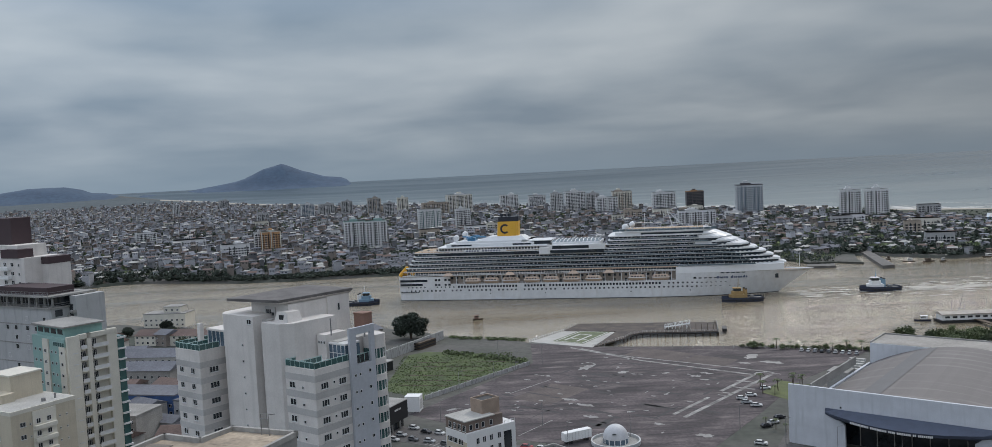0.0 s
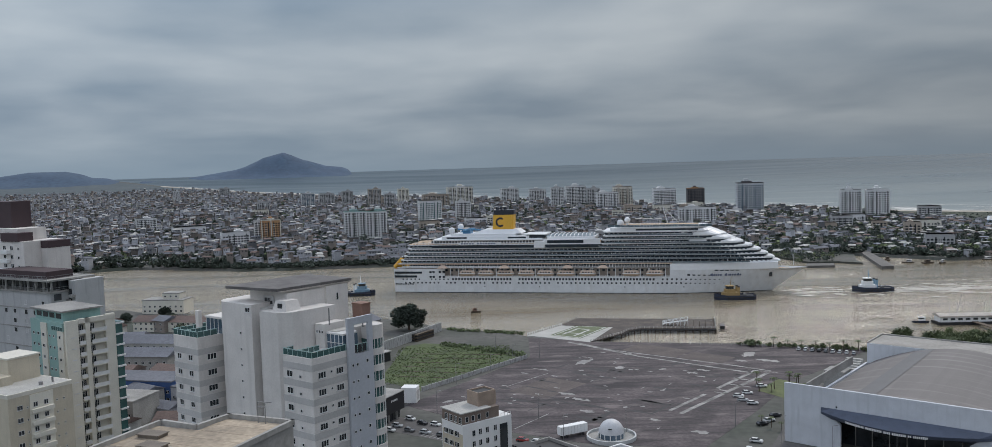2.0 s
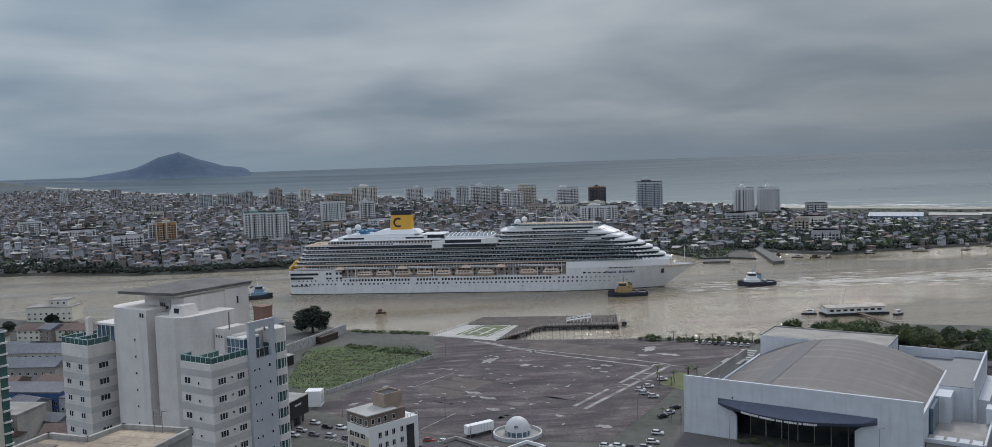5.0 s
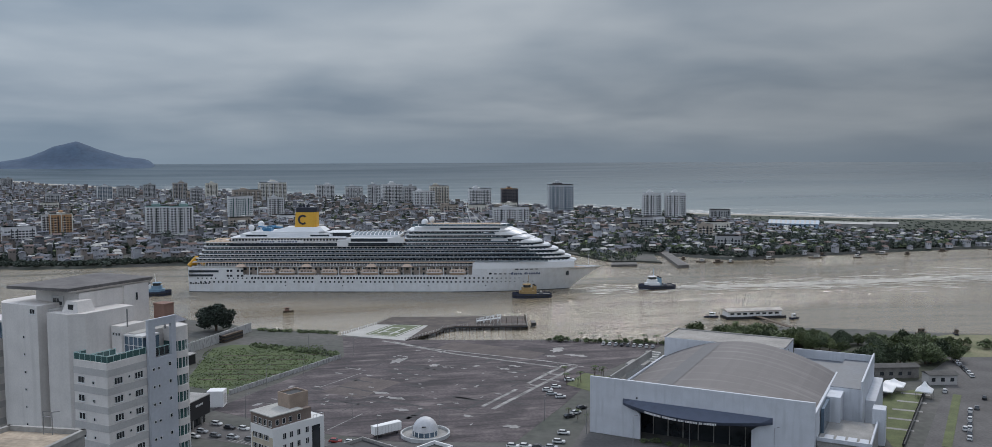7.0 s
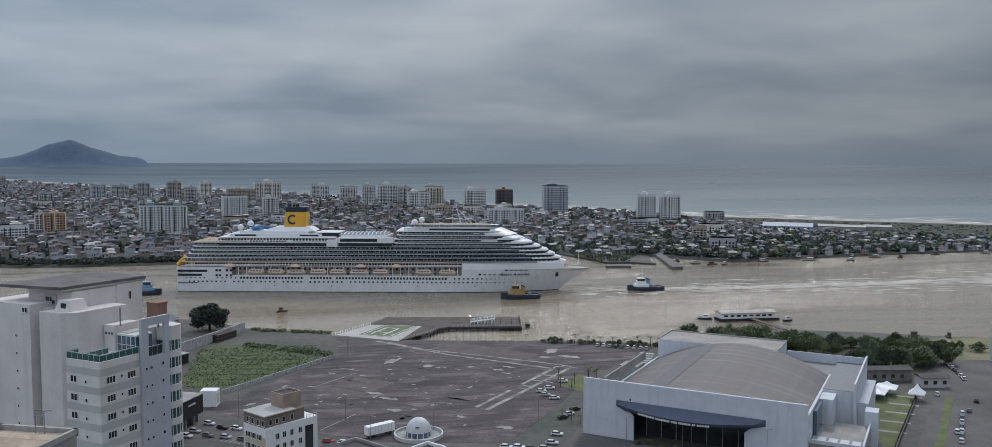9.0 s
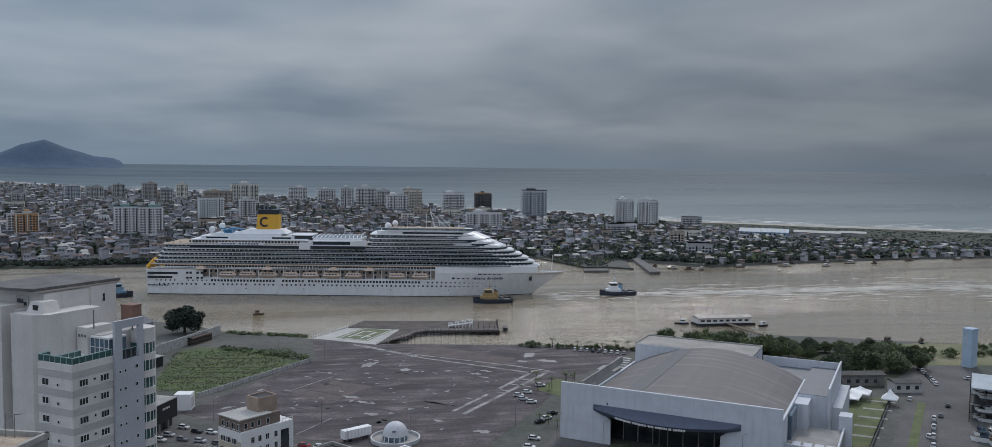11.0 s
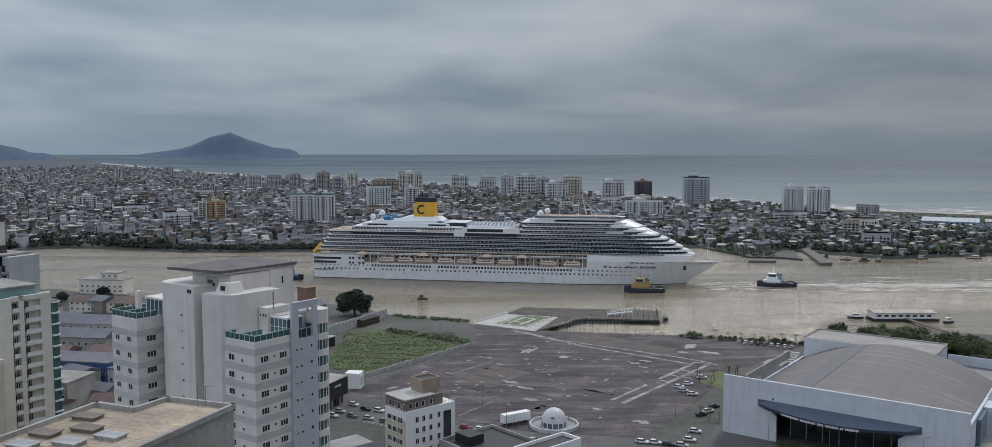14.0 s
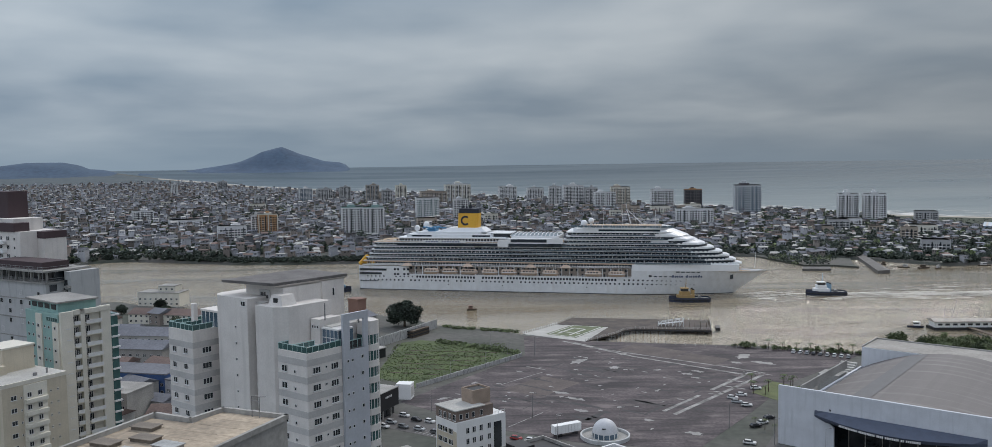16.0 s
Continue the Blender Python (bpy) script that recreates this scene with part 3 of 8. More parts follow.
# ---- the white apartment tower ----
def white_tower():
    t = thing("apartment_tower", pose(-32.1, 146.5, 0, 0, 0, -38), "tall white apartment tower with grey bands and glass-railed terraces", "apartment tower")
    FL = 3.02
    # right-hand bedroom block
    me = Mesh(WHITE, BAND)
    me.box(-7.8, 0, 0, 7.9, 0, 62.5)
    part("corner_block", me, t, "white rendered corner block")
    for k in range(12):
        z = 62.5 - 1.1 - k * FL
        me = Mesh(BAND)
        me.box(-7.86, 0.06, -0.06, 7.86, z - 1.15, z)
        part("grey_band", me, t, "grey painted band between storeys")
    zs = [62.5 - 3.75 - k * FL for k in range(10)]
    windows(t, wall_at(-7.8, 0, "front"), (1.0,), zs, 1.5, 1.15)
    windows(t, wall_at(-7.8, 0, "front"), (4.3,), zs, 0.55, 0.6, mullions=0)
    windows(t, wall_at(0, 0, "right"), (1.2, 5.3), zs, 1.7, 1.15, mullions=2)
    windows(t, wall_at(0, 0, "right"), (3.95,), [z + 0.5 for z in zs], 0.5, 0.5, mullions=0)
    glass_rail(t, [(-7.7, 5.0, 62.5), (-7.7, 0.1, 62.5), (-0.1, 0.1, 62.5), (-0.1, 7.8, 62.5)])
    glass_rail(t, [(-3.9, 0.1, 62.5), (-3.9, 5.0, 62.5)])
    pg = Mesh(BLUEG)
    pg.box(-4.6, -0.3, 7.5, 11.0, 62.5, 65.2)
    room = part("sunroom", pg, t, "glazed rooftop sunroom with white frames")
    for k in range(5):
        part("mullion", Mesh(FRAME).box(-4.6 + k * 1.05, -4.5 + k * 1.05, 7.42, 7.496, 62.5, 65.2), room)
    part("roof_edge", Mesh(FRAME).box(-4.7, -0.2, 7.4, 11.0, 65.204, 65.5), room)
    part("transom", Mesh(FRAME).box(-4.7, -0.2, 7.38, 7.416, 63.7, 63.8), room)
    # left-hand block
    me = Mesh(WHITE, BAND)
    me.box(-36.9, -28.9, -3.2, 6.0, 0, 63.8)
    part("corner_block", me, t, "white rendered corner block")
    for k in range(12):
        z = 63.8 - 2.2 - k * FL
        me = Mesh(BAND)
        me.box(-36.96, -28.84, -3.26, 5.9, z - 1.15, z)
        part("grey_band", me, t, "grey painted band between storeys")
    zs = [63.8 - 4.55 - k * FL for k in range(9)]
    windows(t, wall_at(-36.9, -3.2, "front"), (1.2, 4.9), zs, 1.25, 1.1)
    windows(t, wall_at(-28.9, -3.2, "right"), (1.9,), zs, 2.0, 1.15, mullions=2)
    glass_rail(t, [(-36.8, 4.0, 63.8), (-36.8, -3.1, 63.8), (-29.0, -3.1, 63.8), (-29.0, 1.2, 63.8)])
    glass_rail(t, [(-33.0, -3.1, 63.8), (-33.0, 1.5, 63.8)])
    pg = Mesh(BLUEG)
    pg.box(-33.5, -28.0, 2.0, 7.0, 63.8, 66.6)
    room = part("sunroom", pg, t, "glazed rooftop sunroom with white frames")
    part("roof_edge", Mesh(WHITE).box(-33.7, -27.9, 1.8, 7.0, 66.604, 67.0), room)
    for k in range(5):
        part("mullion", Mesh(FRAME).box(-33.5 + k * 1.3, -33.4 + k * 1.3, 1.9, 1.996, 63.8, 66.6), room)
    part("vent_shaft", Mesh(WHITE).box(-36.3, -35.4, 1.4, 2.3, 63.8, 67.8), t)
    # tall shaft with a rounded flank
    me = Mesh(WHITE)
    arc = [(-24.3 - 3.4 * math.sin(a), 3.4 - 3.4 * math.cos(a)) for a in np.linspace(0, math.pi / 2, 9)]
    me.prism(ccw([(-16.2, 0.0)] + arc + [(-27.7, 14), (-16.2, 14)]), 0, 70.6, 0)
    part("shaft", me, t, "tall smooth white shaft with a rounded flank")
    zs = [68.0 - 3.1 - k * FL for k in range(9)]
    windows(t, wall_at(-27.6, 0, "front"), (7.6,), zs, 0.5, 0.5, mullions=0)
    windows(t, wall_at(-27.6, 0, "front"), (9.6,), (69.2,), 1.3, 0.9)
    # recess with kitchen windows between the shafts
    me = Mesh(BAND)
    me.box(-16.2, -14.4, 2.0, 14, 0, 69.8)
    for k in range(16):
        me.box(-16.1, -14.5, 1.55, 2.0, 66.2 - k * FL, 67.1 - k * FL)
    part("recess_wall", me, t, "shaded recess with service ledges")
    windows(t, wall_at(-16.2, 2.0, "front"), (0.2, 1.0), [67.4 - k * FL for k in range(10)], 0.55, 1.0, mullions=0)
    me = Mesh(WHITE)
    me.prism(ccw([(-14.4, 0.4), (-9.6, 0.6), (-7.6, 2.4), (-7.2, 12), (-14.4, 12)]), 0, 69.6)
    me.box(-7.1, -4.7, 7.0, 12.0, 0, 66.9)
    part("shaft", me, t, "smooth white stair shaft")
    windows(t, wall_at(-7.1, 7.0, "front"), (0.3, 1.0, 1.7), (65.2,), 0.5, 0.6, mullions=0)
    # core and penthouse under a slab roof
    me = Mesh(WHITE, CONCL)
    me.box(-29, -2.6, 8.0, 19.0, 0, 65.6)
    me.box(-29, -2.6, 8.0, 19.0, 65.6, 65.66, 1)
    part("core", me, t, "white core of the tower")
    me = Mesh(WHITE)
    me.box(-22.5, -11.6, 4.5, 18.9, 65.6, 72.4)
    me.box(-14.0, -11.2, 13.5, 18.96, 65.6, 72.6)
    part("penthouse", me, t, "white penthouse walls")
    windows(t, wall_at(-11.2, 13.5, "right"), (2.4,), (69.6,), 0.6, 1.5, mullions=0)
    me = Mesh(mat("weathered_roof", (0.165, 0.155, 0.15), 0.9, 0.4, 0.3, 3.0), WHITE)
    me.prism(ccw([(-24.6, 0.6), (-11.6, 2.4), (-10.8, 19.6), (-24.6, 19.6)]), 73.0, 73.5, 0)
    me.prism(ccw([(-21.6, 4.6), (-12.4, 5.0), (-11.6, 19.2), (-21.6, 19.2)]), 72.3, 73.0, 1, top=ccw([(-24.6, 0.6), (-11.6, 2.4), (-10.8, 19.6), (-24.6, 19.6)]))
    part("roof_slab", me, t, "weathered overhanging flat roof slab with splayed eaves")
    sg = Mesh(BAND, DARK)
    sg.box(-18.2, -15.2, 4.30, 4.46, 69.4, 71.8, 0)
    for x0, x1, z0, z1 in ((-17.8, -17.0, 70.2, 71.3), (-16.8, -16.4, 70.2, 71.3), (-16.3, -15.6, 70.2, 70.8)):
        sg.box(x0, x1, 4.24, 4.30, z0, z1, 1)
    part("building_sign", sg, t, "small grey sign panel with dark marks")
    ls = Mesh(WHITE, DARK)
    ls.prism([(-13.0, 2.2), (-9.0, 2.2), (-9.0, 5.5), (-13.0, 5.5)], 69.6, 71.4, 0, top=[(-12.4, 2.6), (-9.8, 2.6), (-9.8, 5.5), (-12.4, 5.5)])
    ls.box(-11.6, -10.4, 2.3, 2.45, 70.0, 70.9, 1)
    part("stair_head", ls, t, "white sloping stair head")
    # slate wall with a square opening at its head
    me = Mesh(SLATE)
    me.box(0.05, 0.6, 7.9, 13.9, 0, 61.5)
    me.box(0.05, 0.6, 7.9, 9.4, 61.5, 68.2)
    me.box(0.05, 0.6, 12.9, 13.9, 61.5, 68.2)
    me.box(0.05, 0.6, 9.4, 12.9, 66.9, 68.2)
    part("slate_wall", me, t, "blue-grey slab wall with an opening at the top")
    zs = [59.4 - k * FL for k in range(12)]
    windows(t, wall_at(0.6, 7.9, "right"), (0.6, 1.7), zs, 0.55, 0.55, mullions=0)
    windows(t, wall_at(0.6, 7.9, "right"), (4.1,), [z + 0.2 for z in zs], 0.6, 0.7, mullions=0)
    glass_rail(t, [(0.0, 9.5, 61.6), (0.0, 12.8, 61.6)], 1.5, DARK)
    # curved balcony front
    out = [(-0.2 + 0.9 * math.sin(a), 15.5 - 1.65 * math.cos(a)) for a in np.linspace(0.15, math.pi * 0.95, 13)]
    back = [(-2.4, 17.1), (-2.4, 13.9)]
    inner = [(-0.4 + 0.7 * math.sin(a), 15.5 - 1.55 * math.cos(a)) for a in np.linspace(0.15, math.pi * 0.95, 13)]
    for k in range(22):
        z = 64.6 - k * FL
        b = Mesh(WHITE)
        b.prism(ccw(out + back), z - 1.15, z)
        part("balcony", b, t, "curved white balcony front")
        g = Mesh(GREENG, FRAME)
        g.prism(ccw(inner + back), z - FL, z - 1.15)
        for x, y in out[1:-1:2]:
            g.box(x - 0.12, x - 0.02, y - 0.05, y + 0.05, z - FL, z - 1.15, 1)
        part("balcony_glazing", g, t, "green tinted balcony glazing")
    c = Mesh(WHITE)
    c.prism(ccw(out + back), 64.6, 66.0)
    part("curved_parapet", c, t, "curved white parapet")
    ch = Mesh(BRICKR)
    ch.box(-7.6, -5.0, 16.7, 18.9, 65.66, 69.0)
    ch.box(-7.7, -4.9, 16.6, 19.0, 69.0, 69.25)
    part("chimney", ch, t, "terracotta coloured chimney block")
    part("vent_pipe", Mesh(METAL).tube((-3.4, 7.2, 66.9), (-3.4, 7.2, 70.0), 0.12), t)
    part("vent_pipe", Mesh(METAL).tube((-1.5, 13.5, 65.66), (-1.5, 13.5, 67.4), 0.14), t)


white_tower()


# ---- pale green and beige tower ----
def green_tower():
    t = thing("apartment_tower", pose(-112.6, 222.0, 0, 0, 0, -38), "tall pale green and cream apartment tower with stacked balconies", "apartment tower")
    FL = 2.95
    top = 57.5
    me = Mesh(GREENP, CREAM)
    me.box(-18, 0, 0.0, 12, 0, top - 0.5)
    me.box(-11.6, -8.4, -0.35, 0.0, 0, top - 1.0, 1)
    me.box(-3.2, 0.06, -0.06, 12.0, 0, top - 2.6, 1)
    part("green_wing", me, t, "pale green rendered wing with a cream strip")
    zs = [top - 4.6 - k * FL for k in range(14)]
    windows(t, wall_at(-18, 0, "front"), (1.2, 3.8), zs, 1.0, 0.8, mullions=0)
    windows(t, wall_at(-18, -0.35, "front"), (7.3,), zs, 1.2, 0.9)
    windows(t, wall_at(-18, 0, "front"), (10.4, 12.6), zs, 0.9, 0.7, mullions=0)
    windows(t, wall_at(-18, -0.06, "front"), (15.8,), zs, 1.0, 0.8, mullions=0)
    a = Mesh(CREAM, DARK)
    for y0, y1, o, e in ((0.3, 3.6, 1.0, 0), (5.4, 6.6, 1.2, 0.2), (10.9, 13.6, 1.0, 0.4)):
        pl = Mesh(CREAM)
        pl.box(0.06, o, y0, y1, 0, top + e)
        part("pilaster", pl, t, "tall cream pilaster")
    a.box(-3.0, 0.05, 0.4, 13.6, 0, top - 0.8)
    a.box(0.06, 1.2, 3.6, 13.6, top - 1.0, top + 0.2)
    part("cream_wing", a, t, "cream rendered wing with tall pilasters")
    for k in range(18):
        z = top - 3.6 - k * FL
        for y0, y1 in ((3.7, 5.3), (6.7, 10.8)):
            s = Mesh(CREAM, FRAME)
            s.box(0.1, 1.9 if y0 > 6 else 1.3, y0, y1, z - 0.25, z, 0)
            s.box(1.75 if y0 > 6 else 1.2, 1.85 if y0 > 6 else 1.3, y0, y1, z, z + 0.9, 1)
            part("balcony", s, t, "cream balcony with a pale rail")
            window(t, "balcony_door", wall_at(0.1, y0 + 0.2, "right") @ Matrix.Translation((0, 0, z)), 1.4, 2.1, None, 2, False)
    windows(t, wall_at(1.0, 0.4, "right"), (1.2,), zs, 1.3, 0.25, FRAME, 0)
    g = Mesh(GREENG, FRAME)
    g.box(-3.0, 1.3, 13.6, 15.4, 0, top - 2.0)
    for k in range(18):
        z = top - 2.2 - k * FL
        g.box(-3.0, 1.7, 13.55, 15.7, z - 0.45, z, 1)
    part("glazed_bay", g, t, "green glass corner bay with pale floor edges")
    r = Mesh(CONC, GREENP, DARK)
    r.box(-17, -1.5, 1.0, 11, top - 0.5, top + 2.2, 1)
    for k in range(4):
        r.box(-16 + k * 3.6, -13.4 + k * 3.6, 0.9, 1.0, top + 0.4, top + 1.7, 2)
    r.box(-18.4, -0.6, 0.2, 11.4, top + 2.2, top + 2.6, 0)
    part("roof_storey", r, t, "green roof storey under a flat concrete slab")
    glass_rail(t, [(-6.0, -0.1, top - 2.55), (0.0, -0.1, top - 2.55)])


green_tower()


# ---- beige block ----
def beige_block():
    t = thing("apartment_block", pose(-112.4, 194.8, -1.4, 0, 0, -30), "beige apartment block with white balcony column", "apartment block")
    top = 46.0
    me = Mesh(BEIGE, CREAM, CONCL)
    me.box(-20, 0, 0, 16, 0, top)
    me.box(-20.1, 0.1, -0.1, 16.1, top, top + 0.9, 1)
    me.box(-19.6, -0.4, 0.3, 15.7, top + 0.9, top + 0.94, 2)
    part("main_wall", me, t)
    w = Mesh(CREAM, FRAME)
    for k in range(12):
        z = top - 3.6 - k * 2.95
        w.box(0.05, 1.1, 5.2, 10.6, z - 0.9, z, 0)
    w.box(0.02, 0.25, 5.0, 10.8, 0, top - 0.2, 0)
    part("balcony_column", w, t, "white column of balconies with air conditioners")
    zs = [top - 3.2 - k * 2.95 for k in range(9)]
    windows(t, wall_at(0.25, 0, "right"), (5.8, 8.4), zs, 1.1, 1.2)
    windows(t, wall_at(0, 0, "right"), (2.0,), zs, 1.4, 1.1)
    windows(t, wall_at(0, 0, "right"), (4.3, 11.6, 13.4), zs, 0.45, 0.5, mullions=0)
    windows(t, wall_at(-20, 0, "front"), (4, 9, 14), zs, 1.4, 1.1)
    l = Mesh(BEIGE, CREAM)
    l.box(-19.5, -11.0, 7, 15, top + 0.94, top + 6.6)
    l.box(-16, -9.5, 3.5, 7, top + 0.94, top + 3.0)
    l.box(-19.7, -10.8, 6.8, 15.2, top + 6.6, top + 7.0, 1)
    part("lift_house", l, t, "beige lift house on the roof")
    v = Mesh(METAL)
    v.tube((-2.4, 9.6, top + 0.94), (-2.4, 9.6, top + 1.7), 0.5)
    v.tube((-2.4, 12.6, top + 0.94), (-2.4, 12.6, top + 2.2), 0.25)
    part("roof_vent", v, t)


beige_block()


# ---- white block behind, with a netted unfinished block in front ----
def back_block():
    t = thing("apartment_block", pose(-154.5, 283, 0, 0, 0, -30), "tall white apartment block with maroon roof storeys", "apartment block")
    me = Mesh(WHITE, BROWN, CONCL)
    me.box(-40, 0, 0, 14, 0, 74)
    me.box(-30, -6, 2, 12, 74, 78, 0)
    me.box(-12, -2.5, -0.4, 5, 74, 76.8, 1)
    me.box(-2.4, 3.6, 6, 14, 0, 71.5, 0)
    me.box(-2.5, 3.7, 5.9, 14.1, 71.5, 73.8, 1)
    me.box(-26, -14, 5, 12, 78, 87, 1)
    me.box(-40, -26, 0.5, 11, 74, 80.5, 1)
    part("main_wall", me, t)
    zs = [71.2 - k * 2.95 for k in range(8)]
    windows(t, wall_at(-40, 0, "front"), (20, 28.5, 32.5), zs, 1.6, 1.3)
    windows(t, wall_at(-40, 0, "front"), (36.5,), zs, 0.9, 0.9, mullions=0)
    for k in range(8):
        for x in (-21.5, -12.5):
            b = Mesh(WHITE2)
            b.box(x, x + 5.0, -1.3, 0, 70.0 - k * 2.95, 71.0 - k * 2.95)
            part("balcony", b, t)


def netted_block():
    t = thing("unfinished_block", pose(-136, 262, 0, 0, 0, -30), "unfinished concrete block wrapped in grey safety netting", "building site")
    top = 59.5
    me = Mesh(NETTING, CONC)
    rnd = random.Random(2)
    me.box(-44, 0, 0, 15, 0, top, 0)
    part("netting", me, t, "grey safety netting")
    for k in range(9):
        for x in (-24, -19.5, -13.5, -9, -4.5):
            if rnd.random() < 0.75:
                window(t, "opening", wall_at(x, 0, "front") @ Matrix.Translation((0, 0, top - 4.0 - k * 3.0)), 1.5, 1.5, NETTING if rnd.random() < 0.4 else None, 0, False)
    for k in range(7):
        st = Mesh(CONC)
        st.box(-44.1, 0.1, -0.12, 15.1, top - 5.2 - k * 6.0, top - 4.9 - k * 6.0)
        part("floor_edge", st, t, "concrete floor edge behind the netting")
    for k in range(13):          # open balconies on the flank
        z = top - 2.4 - k * 3.0
        for y0 in (1.2, 6.0, 10.6):
            part("opening", Mesh(DARK).box(0.004, 0.09, y0, y0 + 2.4, z, z + 2.0), t)
        part("balcony", Mesh(CONC).box(0.1, 1.5, 5.0, 14.6, z - 0.35, z - 0.1), t, "bare concrete balcony slab")
        part("balcony_rail", Mesh(METAL).box(1.4, 1.5, 5.0, 14.6, z + 0.75, z + 0.85), t)
    f = Mesh(CONC, DARK)
    f.box(-44, 0.4, -0.4, 15, top, top + 0.5)
    for k in range(12):
        f.box(-43 + k * 3.9, -42.5 + k * 3.9, 0.2, 0.7, top + 0.5, top + 3.6)
        f.box(-43 + k * 3.9, -42.5 + k * 3.9, 9.2, 9.7, top + 0.5, top + 3.6)
    f.box(-40, -1, 4, 12, top + 0.5, top + 3.4, 1)
    f.box(-44, 0.8, -0.8, 15, top + 3.6, top + 4.1)
    part("open_storey", f, t, "open unfinished concrete storey")
    r = Mesh(METAL, BROWN)
    for z in (top + 1.0, top + 1.6, top + 4.6, top + 5.2):
        r.box(-44, 0.6, -0.7, -0.6, z, z + 0.1)
        r.box(0.5, 0.6, -0.7, 14, z, z + 0.1)
    for k in range(20):
        r.box(-44 + k * 2.3, -43.9 + k * 2.3, -0.72, -0.6, top + 0.5, top + 5.3)
    part("guard_rail", r, t)
    w = Mesh(BROWN)
    w.box(-28, -3, 1, 10, top + 4.1, top + 6.4)
    part("formwork", w, t, "dark formwork stacks and rubble")
    s = Mesh(NETTING)
    s.box(0.4, 3.4, 6, 16, 0, top + 3.4, 0)
    wing = part("side_wing", s, t, "netted side wing with open balconies")
    for k in range(12):
        part("opening", Mesh(DARK).box(0.7, 1.8, 5.7, 5.996, top - 1.4 - k * 3, top + 0.8 - k * 3), wing)
        part("balcony", Mesh(CONC).box(1.9, 3.6, 4.6, 5.996, top - 1.6 - k * 3, top - 0.9 - k * 3), wing)


back_block()
netted_block()


# ---- near flat roof ----
def near_roof():
    t = thing("building", pose(-18.0, 73.6, 0, 0, 0, -22.5), "concrete building with a stained flat roof and skylights", "building")
    z = 73.0
    me = Mesh(CONC)
    P = ccw([(0, 0), (-6.8, 0), (-7.3, -3.6), (-11.5, -3.3), (-11.5, -22), (0, -22)])
    me.prism(P, 0, z)
    part("main_wall", me, t, "stained concrete walls")
    for a, b in zip(P, P[1:] + P[:1]):
        L = math.hypot(b[0] - a[0], b[1] - a[1])
        k = Mesh(CONC)
        k.box(-0.1, L + 0.1, -0.1, 0.22, z, z + 0.45)
        part("parapet", k, t, at=Matrix.Translation((*a, 0)) @ Matrix.Rotation(math.atan2(b[1] - a[1], b[0] - a[0]), 4, "Z"))
    roof = mat("roof_screed", (0.44, 0.36, 0.27), 0.9, 0.4, 0.25, 2.0, 0.01)
    for k in range(12):
        s = Mesh(roof)
        y1 = -0.25 - k * 1.8
        x0 = -6.9 if y1 > -3.6 else -11.3
        s.box(x0, -0.25, y1 - 1.76, y1, z, z + 0.05)
        part("roof_sheet", s, t, "pale brown roofing sheet")
    for x, y, pale in ((-9.5, -6.4, 0), (-7.2, -8.8, 0), (-9.4, -10.8, 0), (-4.2, -9.6, 1), (-6.0, -11.8, 1), (-8.8, -13.4, 1)):
        s = Mesh(mat("weathered_skylight", (0.40, 0.40, 0.39), 0.5, 0.4, 0.8, 5.0) if pale else mat("weathered_board", (0.20, 0.17, 0.14), 0.9, 0.3, 1.0, 6.0))
        s.box(-1.05, 1.05, -0.6, 0.6, 0, 0.25)
        s.box(-1.15, 1.15, -0.7, 0.7, 0.25, 0.33)
        part("skylight", s, t, "weathered pale skylight" if pale else "dark roof hatch", at=pose(x, y, z + 0.05, 0, 0, random.uniform(-4, 4)))
    la = Mesh(METAL)
    for x in (-3.2, -2.4):
        la.tube((x, -0.6, z), (x, -0.6, z + 1.9), 0.04, n=6)
        la.tube((x, -0.6, z + 1.9), (x, 0.3, z + 1.7), 0.04, n=6)
    la.tube((-3.2, -0.6, z + 1.5), (-2.4, -0.6, z + 1.5), 0.04, n=6)
    part("roof_ladder", la, t, "galvanised roof ladder")


near_roof()


